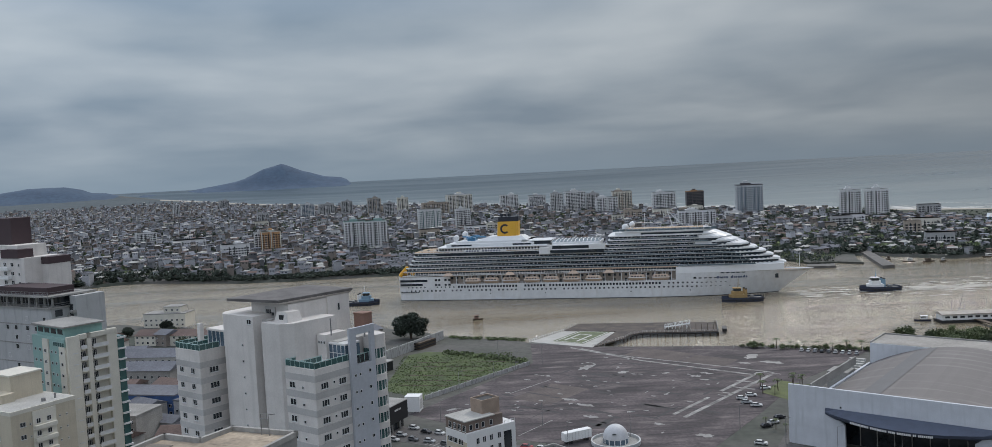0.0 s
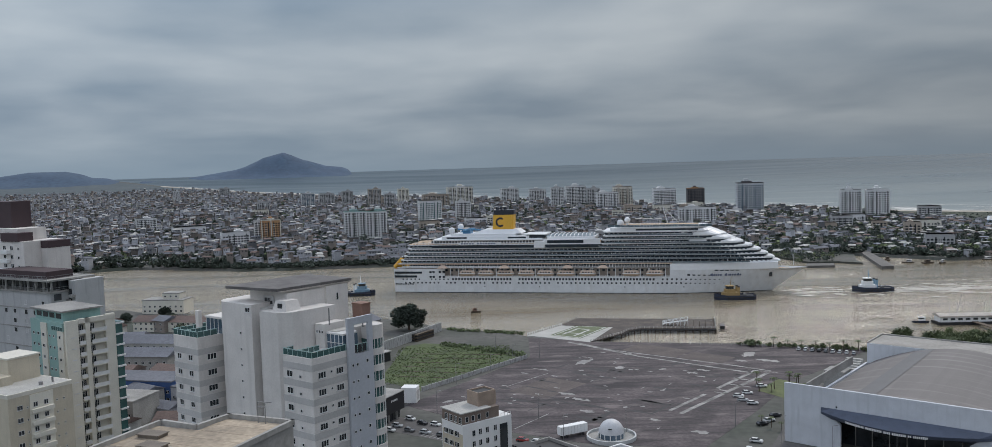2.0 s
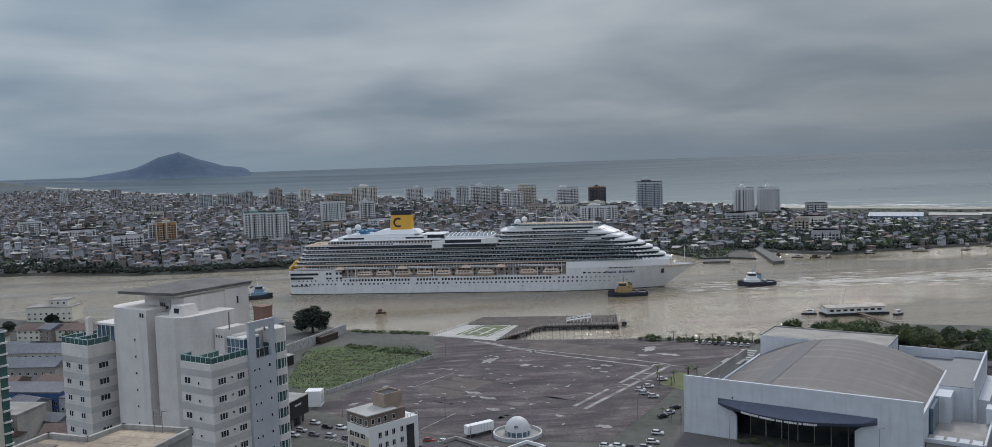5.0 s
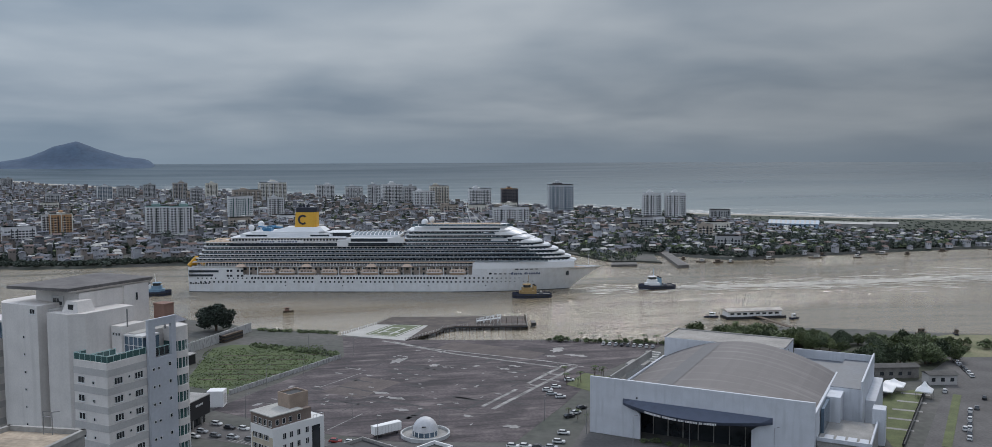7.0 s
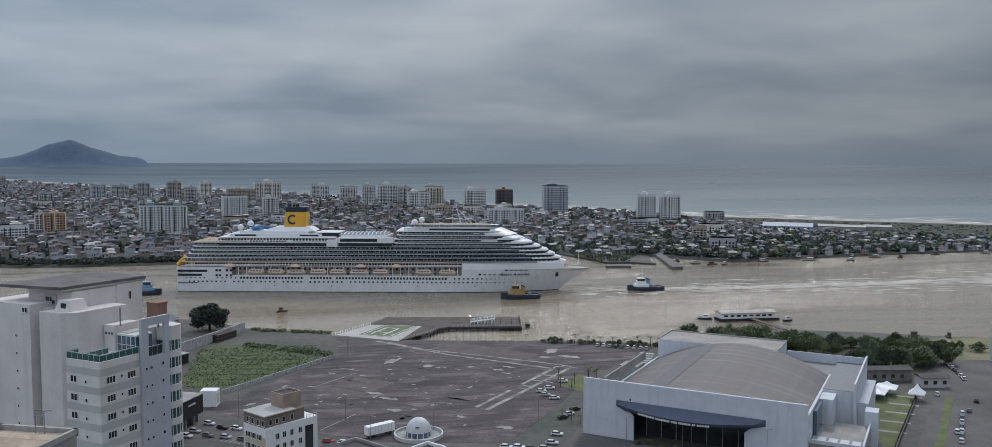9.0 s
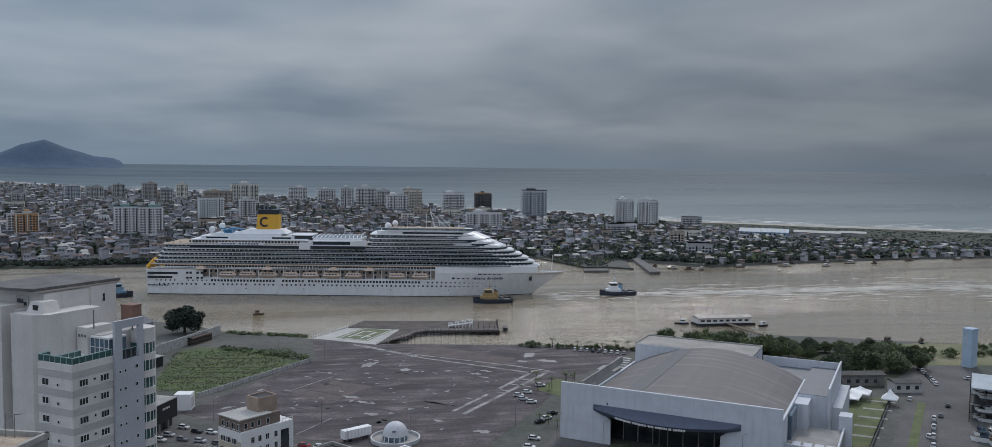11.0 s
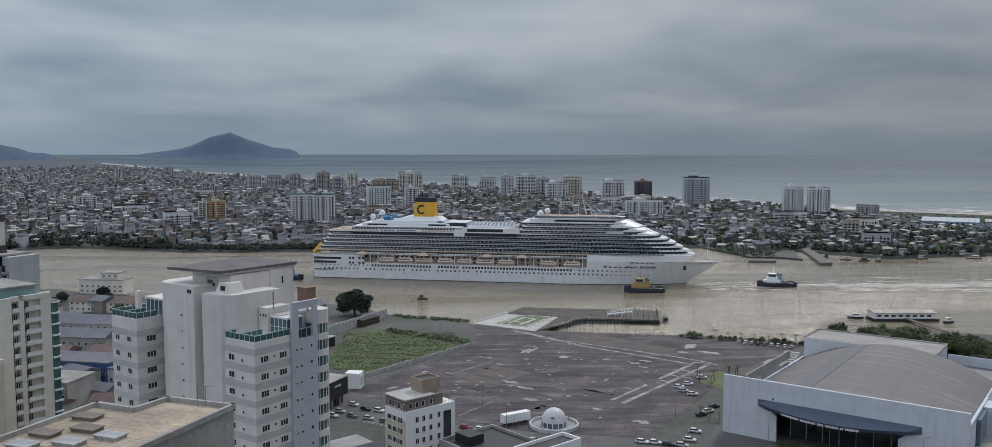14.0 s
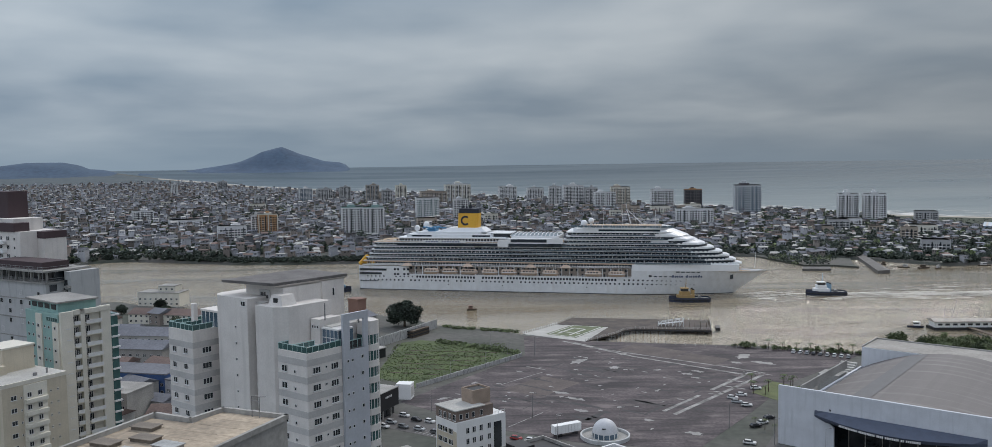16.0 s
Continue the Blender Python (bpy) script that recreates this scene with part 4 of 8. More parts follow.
# ---- small office ----
def small_office():
    t = thing("office_building", pose(-10.4, 229.0, 0, 0, 0, 38), "small white office building with a brown top storey", "office")
    me = Mesh(WHITE2, BEIGE, CONC)
    me.box(0, 16.8, 0, 10, 0, 24.6, 0)
    me.box(-0.06, 0.0, 0.2, 9.6, 0, 22.2, 1)
    me.box(0.3, 13.0, 1.0, 10, 24.6, 27.4, 2)
    part("main_wall", me, t)
    zs = [24.6 - 3.4 - k * 3.0 for k in range(5)]
    windows(t, Matrix.Identity(4), (3.0, 5.2, 7.6, 10.4), zs, 1.1, 1.6)
    windows(t, wall_at(-0.06, 10, "left"), (1.2, 3.6, 6.2), zs, 2.0, 1.5, mullions=2)
    d = Mesh(DARK, FRAME)
    d.box(12.6, 15.2, -0.15, 0.0, 8, 22.6, 0)
    part("glazed_strip", d, t, "dark vertical glazed strip")
    b = Mesh(mat("brown_cladding", (0.20, 0.155, 0.13), 0.8, 0.2, 0.5, 4.0), CONCL)
    b.box(0.2, 13.1, 0.9, 10.1, 24.6, 27.6, 0)
    b.box(-0.1, 10.2, 0.6, 10.4, 27.6, 27.9, 1)
    part("top_storey", b, t, "brown set-back top storey")
    windows(t, wall_at(0, 0.9, "front"), (1.5, 3.6, 5.7, 8.5), (25.1,), 1.0, 1.5, mullions=0)
    windows(t, wall_at(0.2, 10, "left"), (1.4, 3.6, 5.8, 8.0), (25.0,), 1.3, 1.7)
    k = Mesh(mat("tan_render", (0.36, 0.28, 0.22), 0.85, 0.2, 0.4, 4.0), BLACKM)
    k.box(7.6, 13.8, 3.0, 8.2, 27.6, 31.2, 0)
    tank = part("lift_house", k, t, "tan roof tank enclosure")
    wall_m, lid_m = k.mats[0], k.mats[1]
    part("roof_sheet", Mesh(lid_m).box(7.95, 13.45, 3.35, 7.85, 31.204, 31.3), tank)
    for q in ((7.6, 13.8, 3.0, 3.3), (7.6, 13.8, 7.9, 8.2), (7.6, 7.9, 3.304, 7.896), (13.5, 13.8, 3.304, 7.896)):
        part("parapet", Mesh(wall_m).box(*q, 31.204, 31.7), tank)
    r = Mesh(FRAME)
    for x in (13.2, 14.4, 15.6, 16.7):
        r.box(x - 0.05, x + 0.05, 0.1, 0.2, 24.6, 25.5)
    r.box(13.2, 16.75, 0.1, 0.2, 25.4, 25.5)
    part("terrace_rail", r, t)
    lo = thing("low_building", pose(2.0, 222.0, 0, 0, 0, 38), "dark flat-roofed low building with a parapet", "building")
    m = Mesh(CONC, BLACKM)
    m.box(0, 19, -14, 6, 0, 17.2, 0)
    part("main_wall", m, lo)
    part("roof_sheet", Mesh(BLACKM).box(0.42, 18.58, -13.58, 5.58, 17.204, 17.24), lo)
    for q in ((0, 19, -14, -13.6), (0, 19, 5.6, 6), (0, 0.4, -13.596, 5.596), (18.6, 19, -13.596, 5.596)):
        part("parapet", Mesh(CONC).box(*q, 17.204, 18.1), lo)
    m = Mesh(BLACKM)
    m.box(4, 9, -2, 4, 17.24, 19.6)
    part("plant_room", m, lo)
    gl = thing("glazed_building", pose(31.0, 196.0, 0, 0, 0, 38), "white framed building with blue glass and a flat roof", "building")
    m = Mesh(WHITE2, BLUEG, BLACKM)
    m.box(-16, 0, -1, 5, 0, 27.6, 0)
    m.box(-15.6, -0.4, -0.6, 4.6, 27.6, 27.64, 2)
    for q in ((-16, 0, -1, -0.6), (-16, 0, 4.6, 5), (-16, -15.6, -0.6, 4.6), (-0.4, 0, -0.6, 4.6)):
        m.box(*q, 27.6, 28.4, 0)
    part("main_wall", m, gl)
    windows(gl, wall_at(0, -1, "right"), (0.4, 2.2, 4.0), (24.4, 21.2, 18.0), 1.5, 2.2, BLUEG, 0)
    windows(gl, wall_at(-16, -1, "front"), (1, 4, 7, 10, 13), (24.4, 21.2, 18.0), 2.0, 2.2, BLUEG)


small_office()


# ---- events hall ----
def events_hall():
    t = thing("events_hall", pose(94.0, 282.5, 0, 0, 0, -40), "white events hall with a low vaulted grey roof and dark entrance", "events hall")
    W = streaked("hall_white_render", (0.55, 0.57, 0.605), (0.40, 0.42, 0.44), 0.8, 0.35, 0.03, 0.75)
    me = Mesh(W)
    me.box(0, 12.5, 0, 1.0, 0, 19.7)
    me.box(60.5, 74, 0, 1.0, 0, 19.7)
    me.box(12.5, 60.5, 0, 1.0, 13.2, 19.7)
    part("front_wall", me, t, "high white front wall with rain stains")
    me = Mesh(W)
    me.box(73.2, 74, 1, 61, 0, 16.0)
    me.box(7.5, 8.3, 1, 61, 0, 15.4)
    part("side_wall", me, t, "white side walls")
    # vaulted roof in long sheets
    roof = streaked("grey_metal_roof", (0.150, 0.138, 0.134), (0.235, 0.222, 0.212), 0.75, 0.01, 0.02, 0.75, sy=0.22)
    def rz(a, b):
        f = max(0.0, min(1.0, (a - 8) / 66))
        return 14.6 + (4.6 + ROOF_RISE * b / 61) * math.sin(math.pi * f) ** 0.85
    n, mrows = 33, 16
    for i in range(n):
        s = Mesh(roof)
        a0, a1 = 8 + 66 * i / n, 8 + 66 * (i + 1) / n
        idx = []
        for j in range(mrows + 1):
            b = 1 + 60 * j / mrows
            s.v += [(a0, b, rz(a0, b)), (0.5 * (a0 + a1), b, rz(0.5 * (a0 + a1), b)), (a1, b, rz(a1, b))]
        for j in range(mrows):
            for c in (0, 1):
                p = j * 3 + c
                s.f.append((p, p + 1, p + 4, p + 3))
                s.m.append(0)
        part("roof_sheet", s, t, "grey ribbed metal roof sheet")
    un = Mesh(CONC)
    un.box(9, 73, 1, 61, 13.9, 14.2)
    part("ceiling_deck", un, t)
    g = Mesh(mat("dark_roof_strip", (0.12, 0.12, 0.125), 0.7, 0.2, 0.2, 2.0))
    for q, w in ((21.0, 6.5),):
        for i in range(12):
            for j in range(5):
                a, b, c = q + w * j / 5 + 4 * i / 12, 1 + 59.5 * i / 12, w / 5
                d = 1 + 59.5 * (i + 1) / 12
                a2 = a + 4 / 12
                g.face([(a, b, rz(a, b) + 0.12), (a + c, b, rz(a + c, b) + 0.12), (a2 + c, d, rz(a2 + c, d) + 0.12), (a2, d, rz(a2, d) + 0.12)])
    part("roof_walkway", g, t, "dark walkway strips on the roof")
    p = Mesh(CONC)
    p.box(7.0, 7.5, 0.9, 46, 17.5, 20.4)
    p.box(-0.4, 7.0, 38, 46, 0, 16.0)
    part("side_parapet", p, t, "weathered concrete side parapet")
    for k in range(8):
        st = Mesh(CONCL)
        st.box(1.0, 7.0, 47 + k * 1.6, 48.5 + k * 1.6, 0, 12.6 + k * 0.6)
        part("stair_step", st, t, "pale outer stair step")
    b = Mesh(W, CONC)
    b.box(8, 55, 61, 79.5, 0, 22.7, 0)
    part("stage_block", b, t, "white flat-roofed stage block")
    b = Mesh(mat("dusty_roof_membrane", (0.36, 0.34, 0.31), 0.9, 0.3, 0.1, 1.0), CONC)
    b.box(8.4, 54.6, 61.4, 79.1, 22.7, 22.8, 0)
    for q in ((7.9, 55.1, 79.1, 79.6), (7.9, 8.4, 61, 79.1), (54.6, 55.1, 61, 79.1)):
        b.box(*q, 22.7, 23.3, 1)
    part("stage_roof", b, t, "dusty flat roof with a dark parapet")
    windows(t, wall_at(55.0, 61, "right"), (2.5, 5.5), (19.6,), 2.0, 1.8)
    a = Mesh(W, mat("blue_grey_roof_sheet", (0.12, 0.135, 0.155), 0.6, 0.25, 0.1, 1.0))
    a.box(74.004, 83.996, 36, 80.996, 0, 16.4, 0)
    a.box(55.104, 74, 61.004, 80.996, 0, 15.4, 0)
    annex = part("side_annex", a, t, "white annex with blue-grey sheet roofs")
    part("annex_roof", Mesh(a.mats[1]).box(74.004, 83.996, 36.1, 80.99, 16.404, 16.55), annex, "blue-grey roof sheet")
    part("annex_roof", Mesh(a.mats[1]).box(55.11, 74, 61.01, 80.99, 15.404, 15.55), annex, "blue-grey roof sheet")
    for q, z in (((84, 84.6, 34, 82), 19.7), ((55.1, 84.0, 81, 81.6), 19.0)):
        a = Mesh(W)
        a.box(*q, 0, z)
        part("annex_wall", a, t, "tall white annex wall")
    for q, z in (((74.0, 78.5, 26, 35.9), 15.5), ((88, 92, 30, 36), 12.0), ((84.7, 88, 44, 80), 11.0)):
        a = Mesh(W)
        a.box(*q, 0, z)
        part("annex_block", a, t, "plain white annex block")
    windows(t, wall_at(92, 30, "right"), (2.0,), (6.0,), 1.2, 2.2, mullions=0)
    lo = Mesh(CONC, BLUEG, W)
    lo.box(74.2, 90, 4, 30, 0, 7.0, 0)
    lo.prism([(74.2, 12), (75.2, 12), (75.2, 30), (74.2, 30)], 7.0, 15.0, 1)
    lo.box(89.4, 90, 3.6, 30.2, 7.0, 8.2, 2)
    lo.box(74.2, 90, 3.4, 4.0, 7.0, 8.2, 2)
    for k in range(4):
        lo.box(76 + k * 3.4, 78.6 + k * 3.4, 6, 10, 7.0, 7.5, 2)
    part("low_foyer", lo, t, "low concrete foyer roof beside the hall")
    # entrance: splayed canopy over dark glazing
    c = Mesh(mat("blue_black_canopy", (0.075, 0.09, 0.13), 0.7, 0.2, 0.4, 3.0), W, BLUEG, FRAME)
    N = 14
    up, lo_, fr = [], [], []
    for k in range(N + 1):
        f = k / N
        x = 12.0 + 49.5 * f
        bulge = 6.0 * math.sin(math.pi * f) ** 0.8
        up.append((x, 0.0, 13.3))
        lo_.append((x, -bulge - 0.2, 12.0 - 1.0 * math.sin(math.pi * f)))
        fr.append((x, -bulge * 0.9, 11.2 - 1.4 * math.sin(math.pi * f)))
    for k in range(N):
        c.face([lo_[k], lo_[k + 1], up[k + 1], up[k]], 0)
        c.face([fr[k], fr[k + 1], lo_[k + 1], lo_[k]], 0)
        i0 = (15.5 + 42.5 * k / N, 1.5, 8.8)
        i1 = (15.5 + 42.5 * (k + 1) / N, 1.5, 8.8)
        c.face([i0, i1, fr[k + 1], fr[k]], 0)
    part("entrance_canopy", c, t, "blue-black splayed entrance canopy")
    sg = Mesh(FRAME)
    x = 21.0
    for k, w in enumerate((12, 10, 4, 8, 2, 8)):
        for q in range(w):
            f = (x - 12) / 49.5
            bl = 6.0 * math.sin(math.pi * f) ** 0.8
            zt = 11.75 - 1.05 * math.sin(math.pi * f)
            sg.box(x, x + 0.36, -bl - 0.42, -bl - 0.3, zt - 0.75, zt - 0.1)
            x += 0.50
        x += 0.45
    part("sign_lettering", sg, t, "row of small white bars on the canopy edge", kind="stuff")
    e = Mesh(DARK, BLACKM, CONC)
    e.box(14, 59.5, 8.0, 8.4, 0, 12, 0)
    e.box(13.0, 14, 1, 8.4, 0, 13, 1)
    e.box(59.5, 60.5, 1, 8.4, 0, 13, 1)
    e.box(13.0, 60.5, 1.0, 8.0, 12.4, 12.6, 1)
    for k in range(9):
        e.box(15 + k * 5.2, 15.3 + k * 5.2, 7.8, 8.0, 0, 12, 2)
    part("entrance_glazing", e, t, "dark recessed entrance glazing")
    wing = Mesh(W)
    wing.box(12.504, 18.2, 0.02, 0.9, 0, 8.4)
    wing.prism(ccw([(12.504, 0.02), (18.2, 0.02), (18.2, 0.9), (12.504, 0.9)]), 8.4, 12.4, 0, top=ccw([(12.504, 0.02), (12.9, 0.02), (12.9, 0.9), (12.504, 0.9)]))
    part("splayed_jamb", wing, t)
    wing = Mesh(W)
    wing.box(55.0, 60.496, 0.02, 0.9, 0, 8.4)
    wing.prism(ccw([(55.0, 0.02), (60.496, 0.02), (60.496, 0.9), (55.0, 0.9)]), 8.4, 12.4, 0, top=ccw([(60.1, 0.02), (60.496, 0.02), (60.496, 0.9), (60.1, 0.9)]))
    part("splayed_jamb", wing, t)
    v = Mesh(DARK)
    v.box(16.7, 17.2, -0.05, 0.0, 13.7, 14.3)
    part("vent", v, t)


ROOF_RISE = 4.8
events_hall()


# ---- the cruise ship ----
SHIP_YAW = -13.5
SHIP_W = mat("ship_white_paint", (0.74, 0.75, 0.76), 0.35, 0.06, 0.03, 0.4)
SHIP_H = streaked("hull_white_paint", (0.70, 0.71, 0.72), (0.50, 0.47, 0.43), 0.35, 0.2, 0.02, 0.35)
SHIP_D = glass("ship_dark_glass", (0.022, 0.034, 0.046), 0.12)
SHIP_G = glass("balcony_glass", (0.12, 0.17, 0.20), 0.15)
# for the promenade wall: shade of the boat recess mixed into the paint
SHIP_S = mat("gallery_paint_with_shade", (0.30, 0.255, 0.22), 0.5, 0.15, 0.1, 1.0)
SHIP_Y = mat("funnel_yellow", (0.72, 0.40, 0.045), 0.4, 0.1, 0.1, 1.0)
SHIP_B = mat("funnel_navy", (0.018, 0.022, 0.035), 0.4, 0.2, 0.1, 1.0)
SHIP_O = mat("boat_cream", (0.58, 0.44, 0.34), 0.4, 0.12, 0.3, 2.0)
SHIP_T = mat("teak_deck", (0.40, 0.29, 0.19), 0.7, 0.2, 0.2, 2.0)


def half_breadth(x, z):
    """Hull's half breadth at a station and height above the water."""
    xs = 131 + 25.0 * max(0.0, min(1.0, z / 17.5)) ** 1.1
    b = 18.6
    if x > 40:
        f = (x - 40) / (xs - 40)
        b *= max(0.0, 1 - f ** (2.0 + 0.9 * max(0, z) / 18.5))
    if x < -135:
        b *= 1 - 0.06 * ((-135 - x) / 16) ** 2
    return b


def deck_outline(x0, x1, inset=0.0, nose=14.0, bw=18.6, tail=3.0):
    """Deck plan: parallel sides, rounded nose, softened tail; counter-clockwise."""
    b = bw - inset
    x0, x1 = x0 + inset, x1 - inset
    side = [(x1 - nose + nose * math.sin(a), -b * math.cos(a)) for a in np.linspace(0, math.pi / 2, 9)]
    pts = [(x0, -b + tail), (x0 + tail, -b)]
    pts += side
    pts += [(x, -y) for x, y in reversed(side[:-1])]
    pts += [(x0 + tail, b), (x0, b - tail)]
    return pts


def taper(pts, z):
    """Keeps a deck inside the narrowing bow."""
    out = []
    for x, y in pts:
        lim = 18.6 if x < 50 else 18.6 * max(0.2, 1 - ((x - 50) / 100) ** 2.2)
        out.append((x, max(-lim, min(lim, y))))
    return out


def cruise_ship():
    t = thing("cruise_ship", pose(0, 0, 0), "large white cruise ship with many balcony decks and yellow funnel", "cruise ship")
    # hull, lofted
    h = Mesh(SHIP_H, SHIP_T, SHIP_B)
    xs = list(np.linspace(-150, 40, 24)) + [50, 60, 70, 80, 90, 100, 108, 114, 119, 123, 127, 131, 135, 139, 143, 147, 151, 154, 155.9]
    zs = [-4.0, 0.0, 0.45, 4.0, 8.0, 11.8, 15.0, 18.3]
    grid = {}
    for i, x in enumerate(xs):
        for j, z in enumerate(zs):
            xe = min(x, 131 + 25.0 * max(0.0, min(1.0, z / 17.5)) ** 1.1) - (0 if x > -149 else -0.14 * max(0, 12 - z) * 0.3)
            zz = z - (1.3 * min(1, max(0, (x - 118) / 14)) if z > 18 else 0)
            for s in (-1, 1):
                grid[i, j, s] = len(h.v)
                h.v.append((xe, s * half_breadth(xe, z), zz))
    rec = lambda x: -112 < x < 58
    for i in range(len(xs) - 1):
        jm = len(zs) - 1
        if rec(0.5 * (xs[i] + xs[i + 1])):
            jm = 5
        for j in range(jm):
            a, b, c, d = grid[i, j, -1], grid[i + 1, j, -1], grid[i + 1, j + 1, -1], grid[i, j + 1, -1]
            h.f.append((a, b, c, d)); h.m.append(2 if j < 2 else 0)
            a, b, c, d = grid[i, j, 1], grid[i + 1, j, 1], grid[i + 1, j + 1, 1], grid[i, j + 1, 1]
            h.f.append((d, c, b, a)); h.m.append(2 if j < 2 else 0)
        a, b = grid[i, jm, -1], grid[i + 1, jm, -1]
        c, d = grid[i + 1, jm, 1], grid[i, jm, 1]
        k = len(h.v)
        h.v += [tuple(Vector(h.v[q]) - Vector((0, 0, 1.1 if jm == 7 and xs[i] > 90 else 0.0))) for q in (a, b, c, d)]
        h.f.append((k, k + 1, k + 2, k + 3)); h.m.append(1)
    for j in range(len(zs) - 1):
        h.f.append((grid[0, j, 1], grid[0, j, -1], grid[0, j + 1, -1], grid[0, j + 1, 1])); h.m.append(2 if j < 2 else 0)
    for x in (-112.0, 60.0):
        h.box(x - 0.3, x + 0.3, -18.5, 18.5, 11.8, 18.3, 0)
    part("hull", h, t, "white steel hull with a dark waterline", smooth=False)
    # rows of ports
    def ports(z, x0, x1, step, w, hh, miss=0.0, seed=1):
        rnd = random.Random(seed)
        m = Mesh(SHIP_D)
        x = x0
        while x < x1:
            if rnd.random() >= miss:
                for s in (-1, 1):
                    y = s * half_breadth(x, z)
                    y2 = s * half_breadth(x + w, z)
                    o = s * 0.07
                    q = [(x, y + o, z), (x + w, y2 + o, z), (x + w, y2 + o, z + hh), (x, y + o, z + hh)]
                    m.face(q if s < 0 else q[::-1])
            x += step
        part("port_band", m, t, "row of dark ports", kind="stuff")
    ports(7.0, -141, 104, 3.3, 1.2, 1.2, 0.03, 1)
    ports(9.6, -103, 48, 2.35, 1.5, 1.6, 0.04, 2)
    ports(9.8, -143, -106, 3.3, 1.0, 1.0, 0.1, 3)
    ports(9.8, 54, 96, 3.3, 1.2, 1.2, 0.05, 4)
    ports(12.9, 72, 92, 3.6, 2.0, 1.6, 0.0, 5)
    ports(20.2 - 4.0, 91, 108, 3.6, 2.6, 1.5, 0.0, 6)
    ports(4.4, -120, 100, 21, 0.8, 0.7, 0.4, 7)
    for z0, z1, x1 in ((14.6, 16.2, -127), (11.6, 13.2, -131)):
        for a, b in ((-18.75, -17.0), (17.0, 18.75)):
            part("mooring_opening", Mesh(SHIP_D).box(-149.0, x1, a, b, z0, z1), t, "dark mooring deck opening at the stern")
        part("mooring_opening", Mesh(SHIP_D).box(-150.2, -149.6, -15, 15, z0, z1), t, "dark mooring deck opening at the stern")
    for x in (-121, -118.6, -113.5, -110.5):
        part("deck_window", Mesh(SHIP_D).box(x, x + 1.8, -18.66, -18.5, 15.0, 16.6), t)
        part("deck_window", Mesh(SHIP_D).box(x, x + 1.8, -18.66, -18.5, 11.4, 12.8), t)
    m = Mesh(SHIP_D)
    for k in range(8):
        m.box(-148.5 + k * 1.9, -147.2 + k * 1.9, -18.75, -18.2, 6.2, 7.3 - 0.4 * (k % 2))
    part("stern_grille", m, t)
    # name on the bow, as plain bars, and the mark beneath it
    nm = Mesh(mat("ship_name_navy", (0.10, 0.12, 0.19), 0.5, 0.1))
    x = 88.0
    for w in (1.7, 1.2, 1.0, 1.0, 1.2, 0, 1.7, 0.7, 1.2, 1.2, 1.2, 1.6, 1.2):
        if w:
            y = -half_breadth(x + w / 2, 13.6) - 0.12
            nm.box(x, x + w, y, y + 0.3, 12.6 + 0.0, 14.4 if w > 1.5 else 13.9)
        x += (w or 1.0) + 0.45
    part("name_bars", nm, t, "dark blue bars of the ship's name")
    an = Mesh(SHIP_D)
    an.box(128.6, 130.8, -half_breadth(129.6, 14) - 0.15, -half_breadth(129.6, 14) + 0.9, 11.2, 14.4)
    part("anchor_pocket", an, t)
    # recessed promenade with pillars; its white wall is painted dark for shade
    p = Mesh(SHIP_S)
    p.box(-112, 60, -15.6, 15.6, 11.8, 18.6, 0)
    wall = part("promenade_wall", p, t, "promenade wall with its shade painted in and dark windows")
    for k in range(42):
        x = -109 + k * 4.0
        part("promenade_window", Mesh(SHIP_D).box(x, x + 1.9, -15.7, -15.604, 16.0, 17.7), wall)
        if k % 2:
            part("promenade_door", Mesh(SHIP_D).box(x + 0.3, x + 1.5, -15.7, -15.604, 12.1, 14.2), wall)
    r = Mesh(SHIP_W)
    for s in (-1, 1):
        lo, hi = sorted((s * 18.55, s * 18.35))
        r.box(-109, 60, lo, hi, 11.8, 12.5)
        for z in (12.9, 13.3):
            r.box(-109, 60, lo, hi, z, z + 0.08)
    part("promenade_rail", r, t, "white bulwark and rail of the boat deck", kind="stuff")
    for k in range(29):
        x = -110 + k * 5.95
        for y0 in (-18.5, 18.05):
            c = Mesh(SHIP_W)
            c.box(x - 0.22, x + 0.22, y0, y0 + 0.45, 11.8, 18.6)
            part("pillar", c, t)
    o = Mesh(SHIP_W, SHIP_T, SHIP_O)
    o.prism(taper(deck_outline(-148, 128, 0.0), 19), 18.6, 19.2, 0)
    part("promenade_deck", o, t)
    g = Mesh(SHIP_D, SHIP_W, SHIP_O)
    # solid dark core drawn for the shade inside the open gallery
    g.prism(taper(deck_outline(-147, 86, 2.4), 20), 19.2, 21.6, 0)
    for k in range(96):
        x = -143 + k * 2.1
        for s in (-1, 1):
            y = s * 18.0
            if x < 62:
                g.box(x, x + 0.22, min(y, y + s * 0.3), max(y, y + s * 0.3), 19.2, 21.6, 1)
    g.box(-143, 60, -18.75, -18.55, 19.9, 20.3, 1)
    g.box(-143, 60, -18.75, -18.55, 19.2, 19.5, 1)
    part("gallery", g, t, "gallery deck with a dark core for its shade and white posts")
    f2 = Mesh(SHIP_W)
    side = [(x, half_breadth(x, 18.3)) for x in (60, 70, 80, 90, 100, 108, 115, 121, 126, 130, 133, 135)]
    f2.prism([(x, -y) for x, y in side] + side[::-1], 17.2, 21.75)
    part("fore_house", f2, t)
    b = Mesh(SHIP_O)
    b.prism(taper(deck_outline(-147.5, 62, -0.35, nose=2), 22), 21.6, 22.3)
    part("beige_band", b, t, "beige band under the balcony decks")
